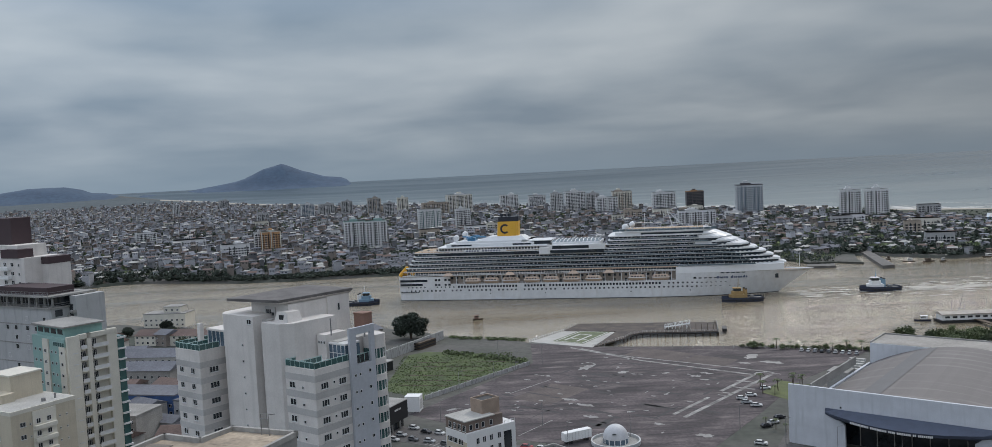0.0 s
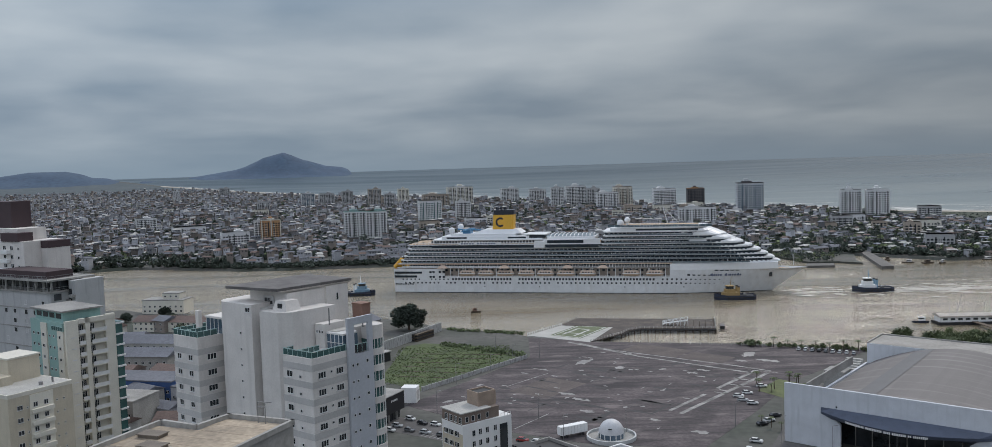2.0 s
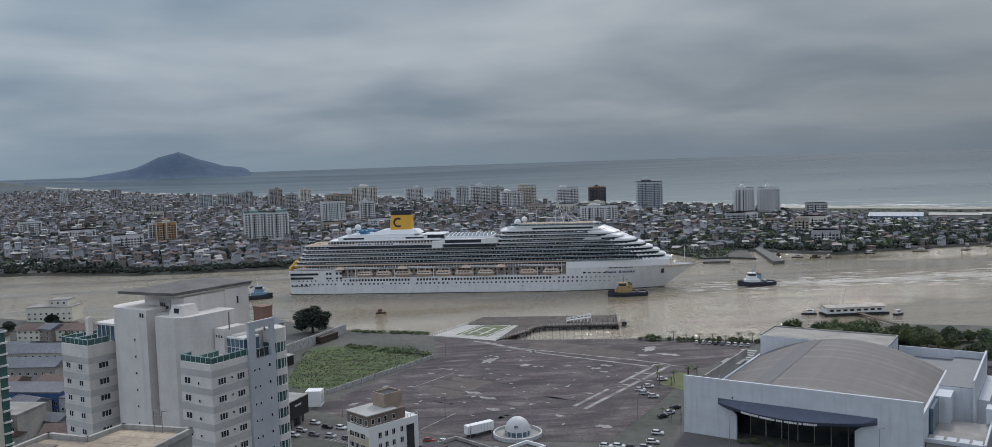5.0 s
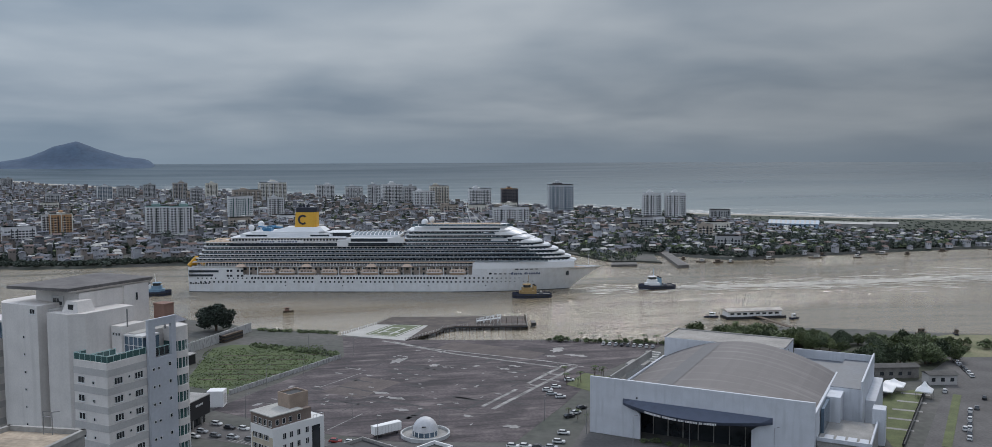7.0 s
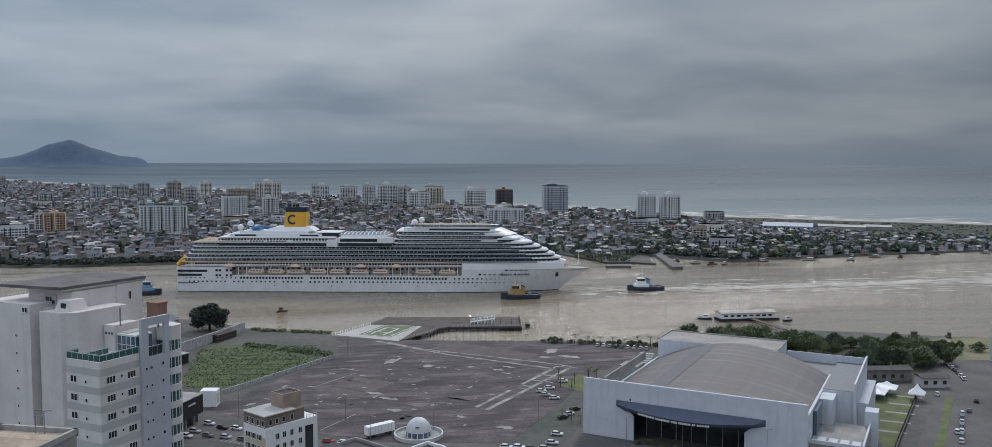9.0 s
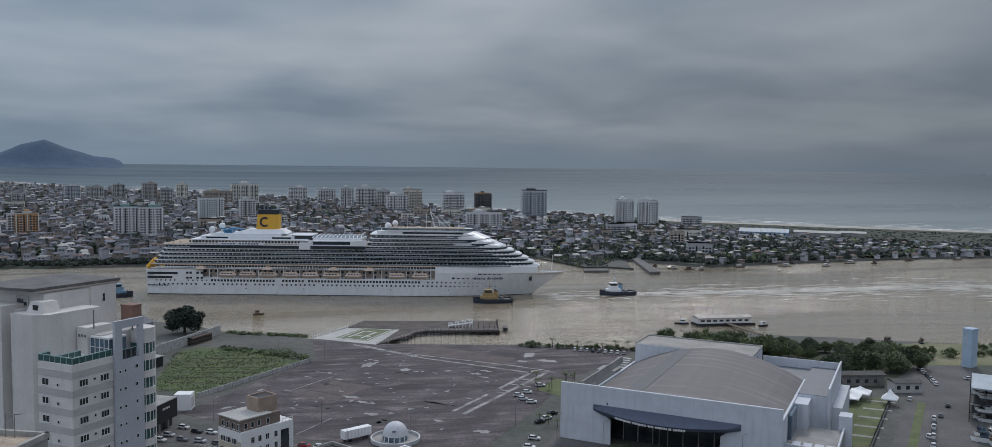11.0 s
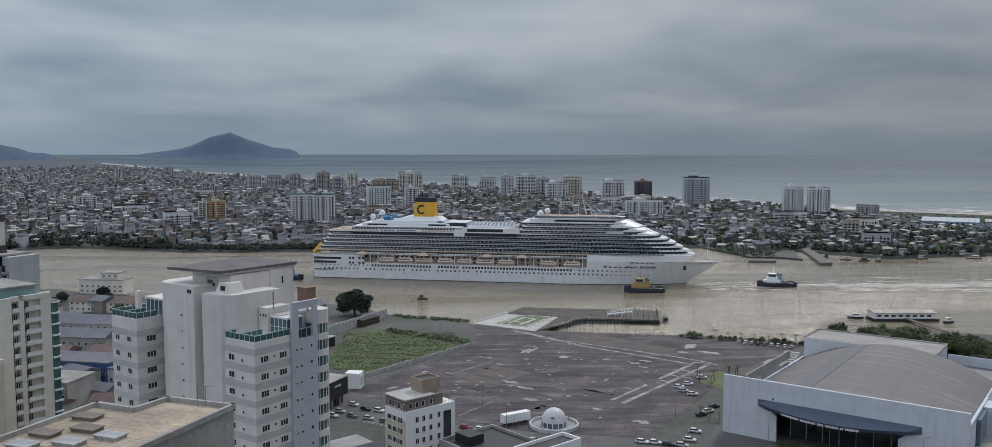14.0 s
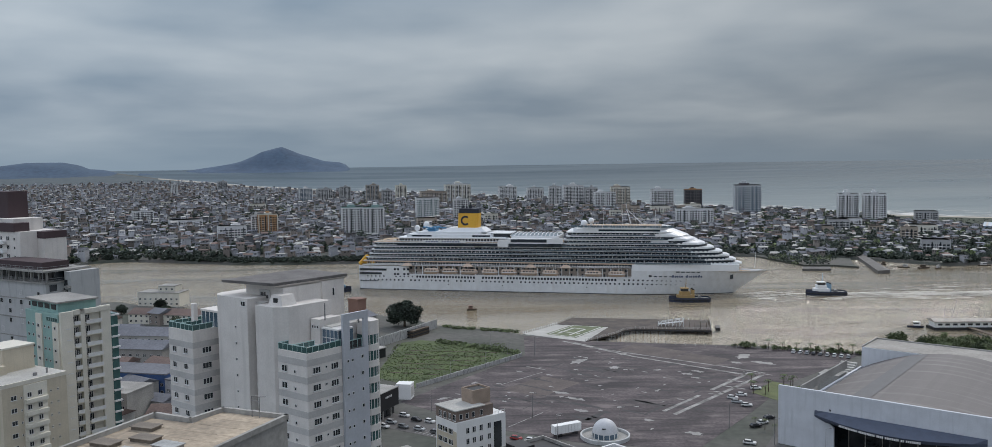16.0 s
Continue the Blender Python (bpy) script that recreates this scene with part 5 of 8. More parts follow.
    for x in (-110, -62, -14, 12):
        c = Mesh(SHIP_O)
        c.prism([(x - 4, -21.6), (x + 4, -21.6), (x + 4, -18), (x - 4, -18)], 18.9, 20.9, 0, top=[(x - 1.6, -20.0), (x + 1.6, -20.0), (x + 1.6, -18), (x - 1.6, -18)])
        part("boat_canopy", c, t, "small cream canopy above the boats")
    # balcony decks: (height, aft end, fore end)
    DZ = 2.85
    decks = [(22.1 + DZ * k, a, f) for k, (a, f) in enumerate(((-147, 137), (-145, 133), (-142, 128.5), (-140, 123.5), (-138.5, 117.5)))]
    upper = [(22.1 + DZ * (k + 5), a, f) for k, (a, f) in enumerate(((9, 111.5), (10, 105), (12, 98.5)))]
    for z, a, f in decks + upper:
        d = Mesh(SHIP_W)
        d.prism(taper(deck_outline(a, f, 0, nose=18), z), z - 0.4, z + 0.45)
        part("deck_slab", d, t, "white balcony deck edge")
        c = Mesh(SHIP_D)
        c.prism(taper(deck_outline(a, f - 3.4, 1.3, nose=19), z), z + 0.45, z + DZ - 0.38)
        part("cabin_wall", c, t, "dark cabin glazing")
        rail_x1 = f - 22
        r = Mesh(SHIP_G, SHIP_W)
        for s in (-1, 1):
            y = s * 18.5
            lo, hi = sorted((y, y - s * 0.08))
            r.box(a + 4, rail_x1, lo, hi, z + 0.45, z + 1.3, 0)
            lo, hi = sorted((y + s * 0.03, y - s * 0.14))
            r.box(a + 4, rail_x1, lo, hi, z + 1.3, z + 1.42, 1)
            x = a + 5
            while x < rail_x1:
                lo, hi = sorted((y - s * 0.5, y - s * 1.45))
                r.box(x, x + 0.14, lo, hi, z + 0.46, z + DZ - 0.42, 1)
                x += 3.1
        part("balcony_tier", r, t, "row of glass balconies with white dividers", kind="stuff")
        n = Mesh(SHIP_W)
        n.prism(taper(deck_outline(f - 22, f, -0.15, nose=19), z), z - 0.38, z + 1.0, 0, top=taper(deck_outline(f - 22, f - 0.9, 0.2, nose=18.5), z))
        part("fore_bulwark", n, t, "curved white front bulwark")
    # aft upper works
    u = Mesh(SHIP_W, SHIP_D, SHIP_T)
    u.prism(deck_outline(-138, 10, 0, nose=1), 36.2, 36.8, 0, mt=2)
    u.prism(deck_outline(-124, 10, 4.5, nose=1), 36.8, 39.6, 0)
    # dark sheets stand in for shadowed openings of the set-back house
    for k in range(34):
        u.box(-120 + k * 2.4, -118.6 + k * 2.4, -14.16, -14.1, 37.4, 39.0, 1)
    u.prism(deck_outline(-122, -30, 2.6, nose=1), 39.6, 40.0, 0)
    for k in range(50):
        u.box(-134 + k * 2.6, -133.85 + k * 2.6, -18.5, -18.4, 36.8, 37.9, 0)
    u.box(-134, -3, -18.5, -18.4, 37.8, 37.95, 0)
    part("lido_deck", u, t, "white lido deck with dark sheets for shadowed openings")
    lw = Mesh(SHIP_D, SHIP_W)
    lw.box(-118, -38, -18.72, -18.4, 34.2, 35.9, 0)
    lw.box(-30, 9, -18.75, -18.4, 34.0, 36.3, 0)
    lw.box(-31, 8, -18.5, -15.0, 36.8, 40.0, 1)
    lw.box(-29, -2, -18.6, -18.4, 37.2, 39.4, 0)
    lw.box(-39, -31, -18.9, -17.0, 33.6, 38.4, 1)
    lw.box(2.0, 10, -18.8, -17, 36.3, 40.5, 1)
    part("long_window", lw, t, "long dark saloon window")
    na = Mesh(SHIP_W, mat("ship_name_navy", (0.1, 0.12, 0.19)))
    na.box(-97, -64, -18.75, -18.55, 36.4, 38.3, 0)
    for k in range(13):
        if k != 5:
            na.box(-95 + k * 2.1, -93.6 + k * 2.1, -18.83, -18.75, 36.8, 37.9, 1)
    part("name_board", na, t, "white board with dark name bars")
    w = Mesh(SHIP_W, SHIP_D)
    w.box(-112, -44, -13, 13, 40.0, 42.4, 0)
    w.box(-108, -92, -13.06, -13.0, 40.6, 41.8, 1)
    w.box(-60, -46, -13.06, -13.0, 40.6, 41.8, 1)
    w.box(-104, -54, -11, 11, 42.4, 44.0, 0)
    w.prism([(-90, -9), (-50, -9), (-50, 9), (-90, 9)], 44.0, 47.0, 0, top=[(-80, -7), (-54, -7), (-54, 7), (-80, 7)])
    w.box(-58, -34, -12, 12, 40.0, 40.5, 0)
    w.box(-46, -32, -10, 10, 40.5, 43.0, 1)
    w.box(-48, -31, -11, 11, 43.0, 43.4, 0)
    part("aft_house", w, t, "stepped white deckhouse below the funnel")
    f = Mesh(SHIP_Y, SHIP_B)
    lower = [(x + 5.0, y) for x, y in ((-78, -6.2), (-64, -6.2), (-62.5, -4), (-62.5, 4), (-64, 6.2), (-78, 6.2), (-79, 4), (-79, -4))]
    upp = [(x * 0.97 - 1.2, y * 0.92) for x, y in lower]
    top = [(x * 0.96 - 1.6, y * 0.9) for x, y in lower]
    f.prism(lower, 44.0, 58.0, 0, top=upp)
    f.prism(upp, 58.0, 61.6, 1, top=top)
    fo = part("funnel", f, t, "square yellow funnel with a navy top")
    mk = Mesh(SHIP_B)       # plain broken ring on the funnel's flank
    for s in (-1, 1):
        for k in range(16):
            a0, a1 = radians(48 + k * 16.5), radians(48 + (k + 1) * 16.5)
            q = []
            for a, r in ((a0, 2.3), (a1, 2.3), (a1, 3.7), (a0, 3.7)):
                z = 52.4 + r * math.sin(a)
                fz = (z - 44.0) / 14.0
                y = s * (6.2 * (1 - 0.08 * fz) + 0.12)
                q.append((-67.0 + (1 if s < 0 else -1) * r * math.cos(a), y, z))
            mk.face(q if s < 0 else q)
    part("funnel_mark", mk, fo, "dark open ring mark")
    for x, y in ((-75, -2), (-75, 2), (-69, -2), (-69, 2), (-72, 0)):
        e = Mesh(SHIP_B)
        e.tube((x + 5, y, 60.5), (x + 4.4, y, 63.6), 0.8, 0.7, 10)
        part("exhaust_pipe", e, fo)
    s = Mesh(mat("slide_blue", (0.07, 0.24, 0.42), 0.4, 0.2, 0.5, 2.0))
    s.box(-97, -91, -6, 2, 44.0, 46.6)
    slide = part("water_slide", s, t, "blue tubular water slide")
    rnd = random.Random(6)
    for k in range(6):
        x = -100 + k * 2.6
        part("slide_tube", Mesh(s.mats[0]).tube((x, -8, 44.5 + rnd.uniform(0, 4)), (x + 4.5, -3 + rnd.uniform(-3, 3), 44.5 + rnd.uniform(0, 4)), 0.6, n=8), slide)
    for x, y, z, r in ((-106, -5, 46.6, 2.2), (-101, 3, 48.6, 2.4), (24, -5, 50.4, 2.6), (28.5, 2, 52.0, 2.2), (-110, 6, 45.4, 1.6)):
        d = Mesh(SHIP_W)
        d.dome((x, y, z), r, full=True, n=16, rings=6)
        d.tube((x, y, z - 5.5), (x, y, z - r * 0.7), 0.9)
        part("radar_dome", d, t, "white satellite dome", smooth=False)
    y = Mesh(SHIP_Y)
    y.tube((-150, -15, 19.3), (-144.5, -15, 26.0), 1.7, 0.9)
    y.tube((-144.5, -15, 26.0), (-138, -16.5, 19.6), 0.9, 1.7)
    y.tube((-150, -13, 20.6), (-138, -13, 20.6), 1.4)
    y.tube((-147, -15, 22.8), (-141.4, -15, 22.8), 0.9)
    part("stern_ornament", y, t, "yellow stern deck canopy")
    # pool roof amidships
    mg = Mesh(SHIP_W, SHIP_G)
    mg.box(-30, 6, -12, 12, 39.6, 41.4, 0)
    mg.prism([(-31, -11), (5, -11), (5, 11), (-31, 11)], 41.4, 43.0, 1, top=[(-29, -6), (3, -6), (3, 6), (-29, 6)])
    for k in range(13):
        x = -31 + k * 3
        mg.tube((x, -11, 41.5), (x * 0.95 - 0.5, -6, 43.15), 0.22, n=6)
        mg.tube((x * 0.95 - 0.5, -6, 43.15), (x * 0.95 - 0.5, 6, 43.15), 0.22, n=6)
    part("pool_roof", mg, t, "ribbed white and glass pool roof")
    # fore upper works
    u = Mesh(SHIP_W, SHIP_D, SHIP_T)
    u.prism(taper(deck_outline(12, 92, 0, nose=16), 46), 44.6, 45.3, 0)
    u.prism(taper(deck_outline(16, 88, 1.2, nose=14), 46), 45.3, 47.6, 0)
    u.box(36, 80, -17.5, -17.3, 45.7, 47.0, 1)
    u.prism(taper(deck_outline(22, 88, 0.4, nose=14), 46), 47.6, 48.3, 0)
    u.box(24, 80, -13, 13, 48.3, 48.6, 2)
    part("bridge_top", u, t, "white upper deck with a long dark window")
    rr = Mesh(SHIP_W, SHIP_O)
    for k in range(26):
        x = 26 + k * 2.2
        rr.box(x, x + 0.12, -17.2, -17.1, 48.3, 49.6)
        rr.box(x, x + 1.1, -15.5, -14.6, 48.6, 49.5, 1)
    rr.box(26, 82, -17.2, -17.1, 49.5, 49.65)
    part("sun_deck_rail", rr, t, "rail and sun loungers on the top deck", kind="stuff")
    rnd = random.Random(19)
    for k in range(22):
        x = -132 + k * 5.2
        if -112 < x < -40:
            continue
        part("sunshade", Mesh(rnd.choice((SHIP_W, SHIP_O, SHIP_G))).box(x, x + rnd.uniform(1.8, 3.6), -16.5, -14.5, 38.4 if x < -3 else 50.2, 38.6 if x < -3 else 50.4).tube((x + 1, -15.5, 36.8 if x < -3 else 48.6), (x + 1, -15.5, 38.4 if x < -3 else 50.2), 0.12, n=6), t, "small deck sunshade")
    for k in range(16):
        x = 16 + k * 4.6
        part("deck_screen", Mesh(SHIP_G).box(x, x + 4.4, -16.9, -16.8, 48.3, 49.9), t, "glass wind screen on the top deck")
    fs = Mesh(SHIP_W)
    fs.prism(taper(deck_outline(64, 101, 1.0, nose=20), 46), 42.4, 47.8, 0, top=taper(deck_outline(64, 88, 2.0, nose=14), 46))
    fs.prism(taper(deck_outline(70, 111, 1.2, nose=20), 46), 37.4, 43.0, 0, top=taper(deck_outline(70, 99, 2.0, nose=16), 46))
    part("raked_front", fs, t, "raked white front of the superstructure")
    mast = None
    for a, b in (((58, -3, 50), (55, 0, 61)), ((58, 3, 50), (55, 0, 61)), ((66, -2, 50), (55, 0, 61)), ((66, 2, 50), (55, 0, 61)), ((62, 0, 50), (60, 0, 58)), ((70, 0, 50), (63, 0, 57)), ((57, -4, 56), (57, 4, 56)), ((55, -5, 60), (55, 5, 60)), ((55, 0, 61), (54.4, 0, 66))):
        if mast is None:
            mast = part("radar_mast", Mesh(SHIP_W).tube(a, b, 0.2, n=6), t, "white lattice radar mast")
        else:
            part("mast_strut", Mesh(SHIP_W).tube(a, b, 0.17, n=6), mast)
    for x in (38, 52, 76):
        part("pole_mast", Mesh(SHIP_W).tube((x, 0, 48.5), (x, 0, 60), 0.16, n=6), t)
    ra = Mesh(SHIP_W)
    ra.tube((146, 0, 18.4), (146.5, 0, 30), 0.2, 0.12, 6)
    part("jackstaff", ra, t)
    fd = Mesh(SHIP_O, SHIP_W)
    fd.tube((134, 0, 17.4), (134, 0, 19.2), 2.2, n=14, m=0)
    fd.box(122, 127, -5, 5, 17.4, 21.0, 1)
    part("foredeck_gear", fd, t, "cream winches on the foredeck")
    # lifeboats
    lb = None
    for x, big in ((-91, 0), (-76.5, 0), (-61.5, 1), (-45.5, 0), (-31, 0), (-15.5, 1), (0.5, 0), (32, 0), (49, 0)):
        L = 6.6 if big else 6.0
        m = Mesh(SHIP_O, SHIP_D, SHIP_W)
        hull = [(-L, 0), (-L * 0.8, -1.9), (L * 0.75, -1.9), (L, 0), (L * 0.75, 1.9), (-L * 0.8, 1.9)]
        keel = [(q * 0.88, w * 0.35) for q, w in hull]
        m.prism(keel, -1.6, 0.0, 0, top=hull)
        m.prism(hull, 0.0, 0.35, 2)
        m.prism([(q * 0.95, w * 0.95) for q, w in hull], 0.35, 2.0, 0, top=[(q * 0.8, w * 0.6) for q, w in hull])
        for k in range(4):
            m.box(-L * 0.6 + k * L * 0.33, -L * 0.6 + k * L * 0.33 + L * 0.2, -1.82, -1.2, 0.7, 1.3, 1)
        part("lifeboat", m, t, "cream covered lifeboat" if not big else "cream covered tender with wide windows", at=pose(x, -18.0, 14.6) @ Matrix.Diagonal((1.05, 1.25, 1.15, 1)))
        for q in (-L * 0.6, L * 0.6):
            dv = Mesh(SHIP_W)
            dv.tube((x + q, -15.0, 18.0), (x + q, -18.4, 18.2), 0.22, n=6)
            dv.tube((x + q, -18.2, 18.2), (x + q, -18.2, 15.8), 0.10, n=6)
            part("davit", dv, t)
    return t


def tug(label, hullm, housem, mastm, L=27.0, m=None):
    t = thing("tugboat", m or Matrix.Identity(4), label, "tugboat")
    h = Mesh(hullm, CONC, BLACKM)
    B = 5.0
    o = [(-L / 2, -B * 0.8), (-L / 2 + 2, -B), (L * 0.22, -B), (L * 0.40, -B * 0.62), (L / 2, 0), (L * 0.40, B * 0.62), (L * 0.22, B), (-L / 2 + 2, B), (-L / 2, B * 0.8)]
    up = [(x * 1.02, y * 1.04) for x, y in o]
    h.prism(o, -1.5, 2.0, 0, top=up, mt=1)
    part("hull", h, t)
    f = Mesh(BLACKM, hullm)
    for (a, b), (c, d) in zip(up, up[1:] + up[:1]):
        za, zc = 2.0 + 1.2 * max(0, a / L * 2) ** 2, 2.0 + 1.2 * max(0, c / L * 2) ** 2
        f.tube((a, b, 1.7), (c, d, 1.7), 0.35, n=6)
        f.face([(a, b, 2.0), (c, d, 2.0), (c, d, zc + 0.9), (a, b, za + 0.9)], 1)
    part("fender", f, t, "black rubber fender")
    d = Mesh(housem, DARK, WHITE2)
    d.prism([(-2, -3.6), (6.5, -3.6), (8.5, -2), (8.5, 2), (6.5, 3.6), (-2, 3.6)], 2.0, 4.8, 0)
    d.prism([(0, -2.8), (5.5, -2.8), (6.8, -1.6), (6.8, 1.6), (5.5, 2.8), (0, 2.8)], 4.8, 7.2, 0)
    part("deckhouse", d, t)
    w = Mesh(DARK, housem)
    w.prism([(1.0, -2.3), (4.6, -2.3), (5.8, -1.3), (5.8, 1.3), (4.6, 2.3), (1.0, 2.3)], 7.2, 9.0, 0)
    w.prism([(0.6, -2.7), (4.9, -2.7), (6.2, -1.5), (6.2, 1.5), (4.9, 2.7), (0.6, 2.7)], 9.0, 9.4, 1)
    part("wheelhouse", w, t, "glazed wheelhouse")
    for s in (-1, 1):
        k = Mesh(mastm, BLACKM)
        k.prism([(-3.0, s * 2.6 - 0.6), (-1.4, s * 2.6 - 0.6), (-1.4, s * 2.6 + 0.6), (-3.0, s * 2.6 + 0.6)], 2.0, 8.2, 0)
        k.box(-2.9, -1.5, s * 2.6 - 0.5, s * 2.6 + 0.5, 8.2, 9.0, 1)
        part("exhaust", k, t)
    q = Mesh(mastm)
    q.tube((2.5, 0, 9.4), (2.0, 0, 15.5), 0.25, 0.12, 6)
    q.tube((2.2, -1.8, 12.5), (2.2, 1.8, 12.5), 0.1, n=6)
    q.tube((2.3, -1.2, 11.0), (2.3, 1.2, 11.0), 0.14, n=6)
    part("mast", q, t)
    c = Mesh(METAL)
    c.tube((-7, -1.4, 3.0), (-7, 1.4, 3.0), 1.0, n=12)
    c.box(-7.9, -6.1, -1.8, -1.5, 2.0, 3.8)
    c.box(-7.9, -6.1, 1.5, 1.8, 2.0, 3.8)
    part("winch", c, t)
    ty = Mesh(BLACKM)
    for x in (-10, -6, -2, 2, 5):
        for s in (-1, 1):
            ty.tube((x, s * 5.05, 0.9), (x, s * 5.5, 0.9), 0.75, n=10)
    part("tyre_fender", ty, t)
    return t


NAVYH = mat("navy_hull_paint", (0.022, 0.030, 0.058), 0.45, 0.2, 0.3, 2.0)
YELH = mat("tug_yellow", (0.38, 0.26, 0.11), 0.5, 0.15, 0.3, 2.0)
REDH = mat("boat_red", (0.28, 0.06, 0.04), 0.5, 0.2, 0.3, 2.0)
SHIP = cruise_ship()
TUG_Y = tug("navy harbour tug with a yellow deckhouse beside the ship", NAVYH, YELH, YELH, 27)
TUG_W = tug("navy harbour tug with a white deckhouse on the river", NAVYH, WHITE2, mat("tug_pale_blue", (0.20, 0.32, 0.42), 0.5, 0.15), 27)
TUG_A = tug("navy harbour tug with a pale blue deckhouse", NAVYH, mat("tug_pale_blue", (0.2, 0.32, 0.42)), WHITE2, 26)


def wake(name, label, seed, length, width, n):
    """Thin broken streaks along +x: wake foam, with the water's bright sheen painted in."""
    rnd = random.Random(seed)
    me = Mesh(WASH)
    for k in range(n):
        x = rnd.uniform(0, length) ** 1.0
        spread = width * (0.25 + 0.75 * x / length)
        y = rnd.gauss(0, 0.45) * spread
        L, w = rnd.uniform(4, 22) * (1 + x / length), rnd.uniform(0.5, 2.8)
        z = 0.06 + 0.006 * (k % 50)
        pts = []
        m_ = 6
        for i in range(m_ + 1):
            f = i / m_
            pts.append((x + L * f, y + 0.8 * math.sin(f * 5 + k), w * math.sin(math.pi * (0.08 + 0.84 * f)) * rnd.uniform(0.5, 1.2)))
        for (a, b, c), (d, e, f_) in zip(pts, pts[1:]):
            me.face([(a, b - c / 2, z), (d, e - f_ / 2, z), (d, e + f_ / 2, z), (a, b + c / 2, z)])
    return solid(name, me, label, "wake", kind="stuff")


WAKE_T = wake("tug_wake", "white foam wake with painted sheen streaming off the leading tug", 3, 380, 22, 620)
WAKE_B = wake("bow_wash", "thin foam wash with painted sheen spreading from the bow", 8, 380, 70, 420)


def foam_line(name, label, seed):
    rnd = random.Random(seed)
    me = Mesh(WASH)
    for k in range(60):
        x = rnd.uniform(-149, 122)
        me.face([(x, -18.9, 0.05), (x + 6, -18.95, 0.05), (x + 6, -19.3 - rnd.random() * 0.6, 0.05), (x, -19.2 - rnd.random() * 0.3, 0.05)])
    for k in range(40):
        a = rnd.uniform(0, 1)
        x, y = 131 - a * 30, -half_breadth(131 - a * 30, 0) - 0.6 - a * 2 - rnd.random() * 2.5
        me.face([(x, y, 0.05), (x + 3, y + 0.5, 0.05), (x + 2.4, y + 1.1, 0.05), (x - 0.6, y + 0.5, 0.05)])
    return solid(name, me, label, "foam", kind="stuff")


FOAM_S = foam_line("waterline_foam", "thin foam along the ship's waterline", 5)


def fishing_boat(m, label, hullm, housem, L=9.0):
    t = thing("fishing_boat", m, label, "boat", group="boats on the river")
    h = Mesh(hullm, BARK)
    o = [(-L / 2, -L * 0.14), (L * 0.2, -L * 0.15), (L / 2, 0), (L * 0.2, L * 0.15), (-L / 2, L * 0.14)]
    h.prism([(x * 0.9, y * 0.7) for x, y in o], -0.6, 1.1, 0, top=o, mt=1)
    part("hull", h, t)
    c = Mesh(housem, DARK)
    c.box(-L * 0.3, L * 0.08, -L * 0.09, L * 0.09, 1.1, 3.0, 0)
    c.box(-L * 0.32, L * 0.11, -L * 0.11, L * 0.11, 3.0, 3.15, 0)
    c.box(-L * 0.2, L * 0.09, -L * 0.095, L * 0.095, 2.1, 2.7, 1)
    part("cabin", c, t)
    k = Mesh(METAL)
    k.tube((0, 0, 3.1), (0, 0, 6.0), 0.07, 0.04, 5)
    k.tube((0, 0, 5.6), (L * 0.35, 0, 2.0), 0.04, n=5)
    part("mast", k, t)
    return t


# ---- trees ----
def clump(me, c, r, rnd, n=26, leaf=0.9, m=0, squash=0.75):
    """A clump of leaf sprays round a centre, denser at its skin."""
    for _ in range(n):
        v = Vector((rnd.gauss(0, 1), rnd.gauss(0, 1), rnd.gauss(0, 1))).normalized() * r * rnd.uniform(0.55, 1.05)
        p = Vector(c) + Vector((v.x, v.y, v.z * squash))
        s = leaf * rnd.uniform(0.6, 1.4)
        a = Vector((rnd.gauss(0, 1), rnd.gauss(0, 1), rnd.gauss(0, 0.5))).normalized()
        b = a.orthogonal().normalized()
        q = a.cross(b)
        b = (b + q * rnd.uniform(-1, 1)).normalized()
        me.face([p - a * s * 0.6, p + b * s * 0.5, p + a * s * 0.6, p - b * s * 0.5], m)


def tree_meshes(seed, h, r, leafm, leaf=0.8, clumps=16, per=60):
    rnd = random.Random(seed)
    tr = Mesh(BARK)
    top = Vector((rnd.uniform(-0.5, 0.5), rnd.uniform(-0.5, 0.5), h * 0.55))
    tr.tube((0, 0, -0.3), top, r * 0.075, r * 0.045, 7)
    cr = Mesh(leafm)
    for k in range(clumps):
        a = rnd.uniform(0, 2 * math.pi)
        q = math.sqrt(rnd.random())
        c = Vector((q * r * 0.75 * math.cos(a), q * r * 0.75 * math.sin(a), h * (0.26 + 0.58 * rnd.random() * (1.2 - q * 0.7))))
        tr.tube(top * rnd.uniform(0.6, 1.0), c, r * 0.03, r * 0.012, 5)
        clump(cr, c, r * rnd.uniform(0.26, 0.42), rnd, per, leaf)
    return tr.data("trunk"), cr.data("crown")


TREES = {}


def tree(x, y, kind, scale=1.0, label="broad leafy green tree", group="trees on the near bank", z=0.0):
    spec = {"broad": (1, 10.0, 6.5, LEAF, 0.6, 30, 95), "dark": (2, 11.0, 6.0, NEARD, 0.6, 30, 95), "lime": (7, 9.0, 6.0, LIME, 0.55, 30, 95), "bush": (3, 4.0, 3.6, LEAF, 0.55, 12, 50), "round": (5, 8.0, 5.0, LEAFD, 0.5, 46, 120)}[kind]
    if kind not in TREES:
        TREES[kind] = tree_meshes(*spec)
    t = thing("tree" if kind != "bush" else "bush", pose(x, y, z, 0, 0, (x * 37 + y * 11) % 360) @ Matrix.Scale(scale, 4), label, "tree" if kind != "bush" else "bush", group)
    part("trunk", TREES[kind][0], t)
    part("crown", TREES[kind][1], t)
    return t


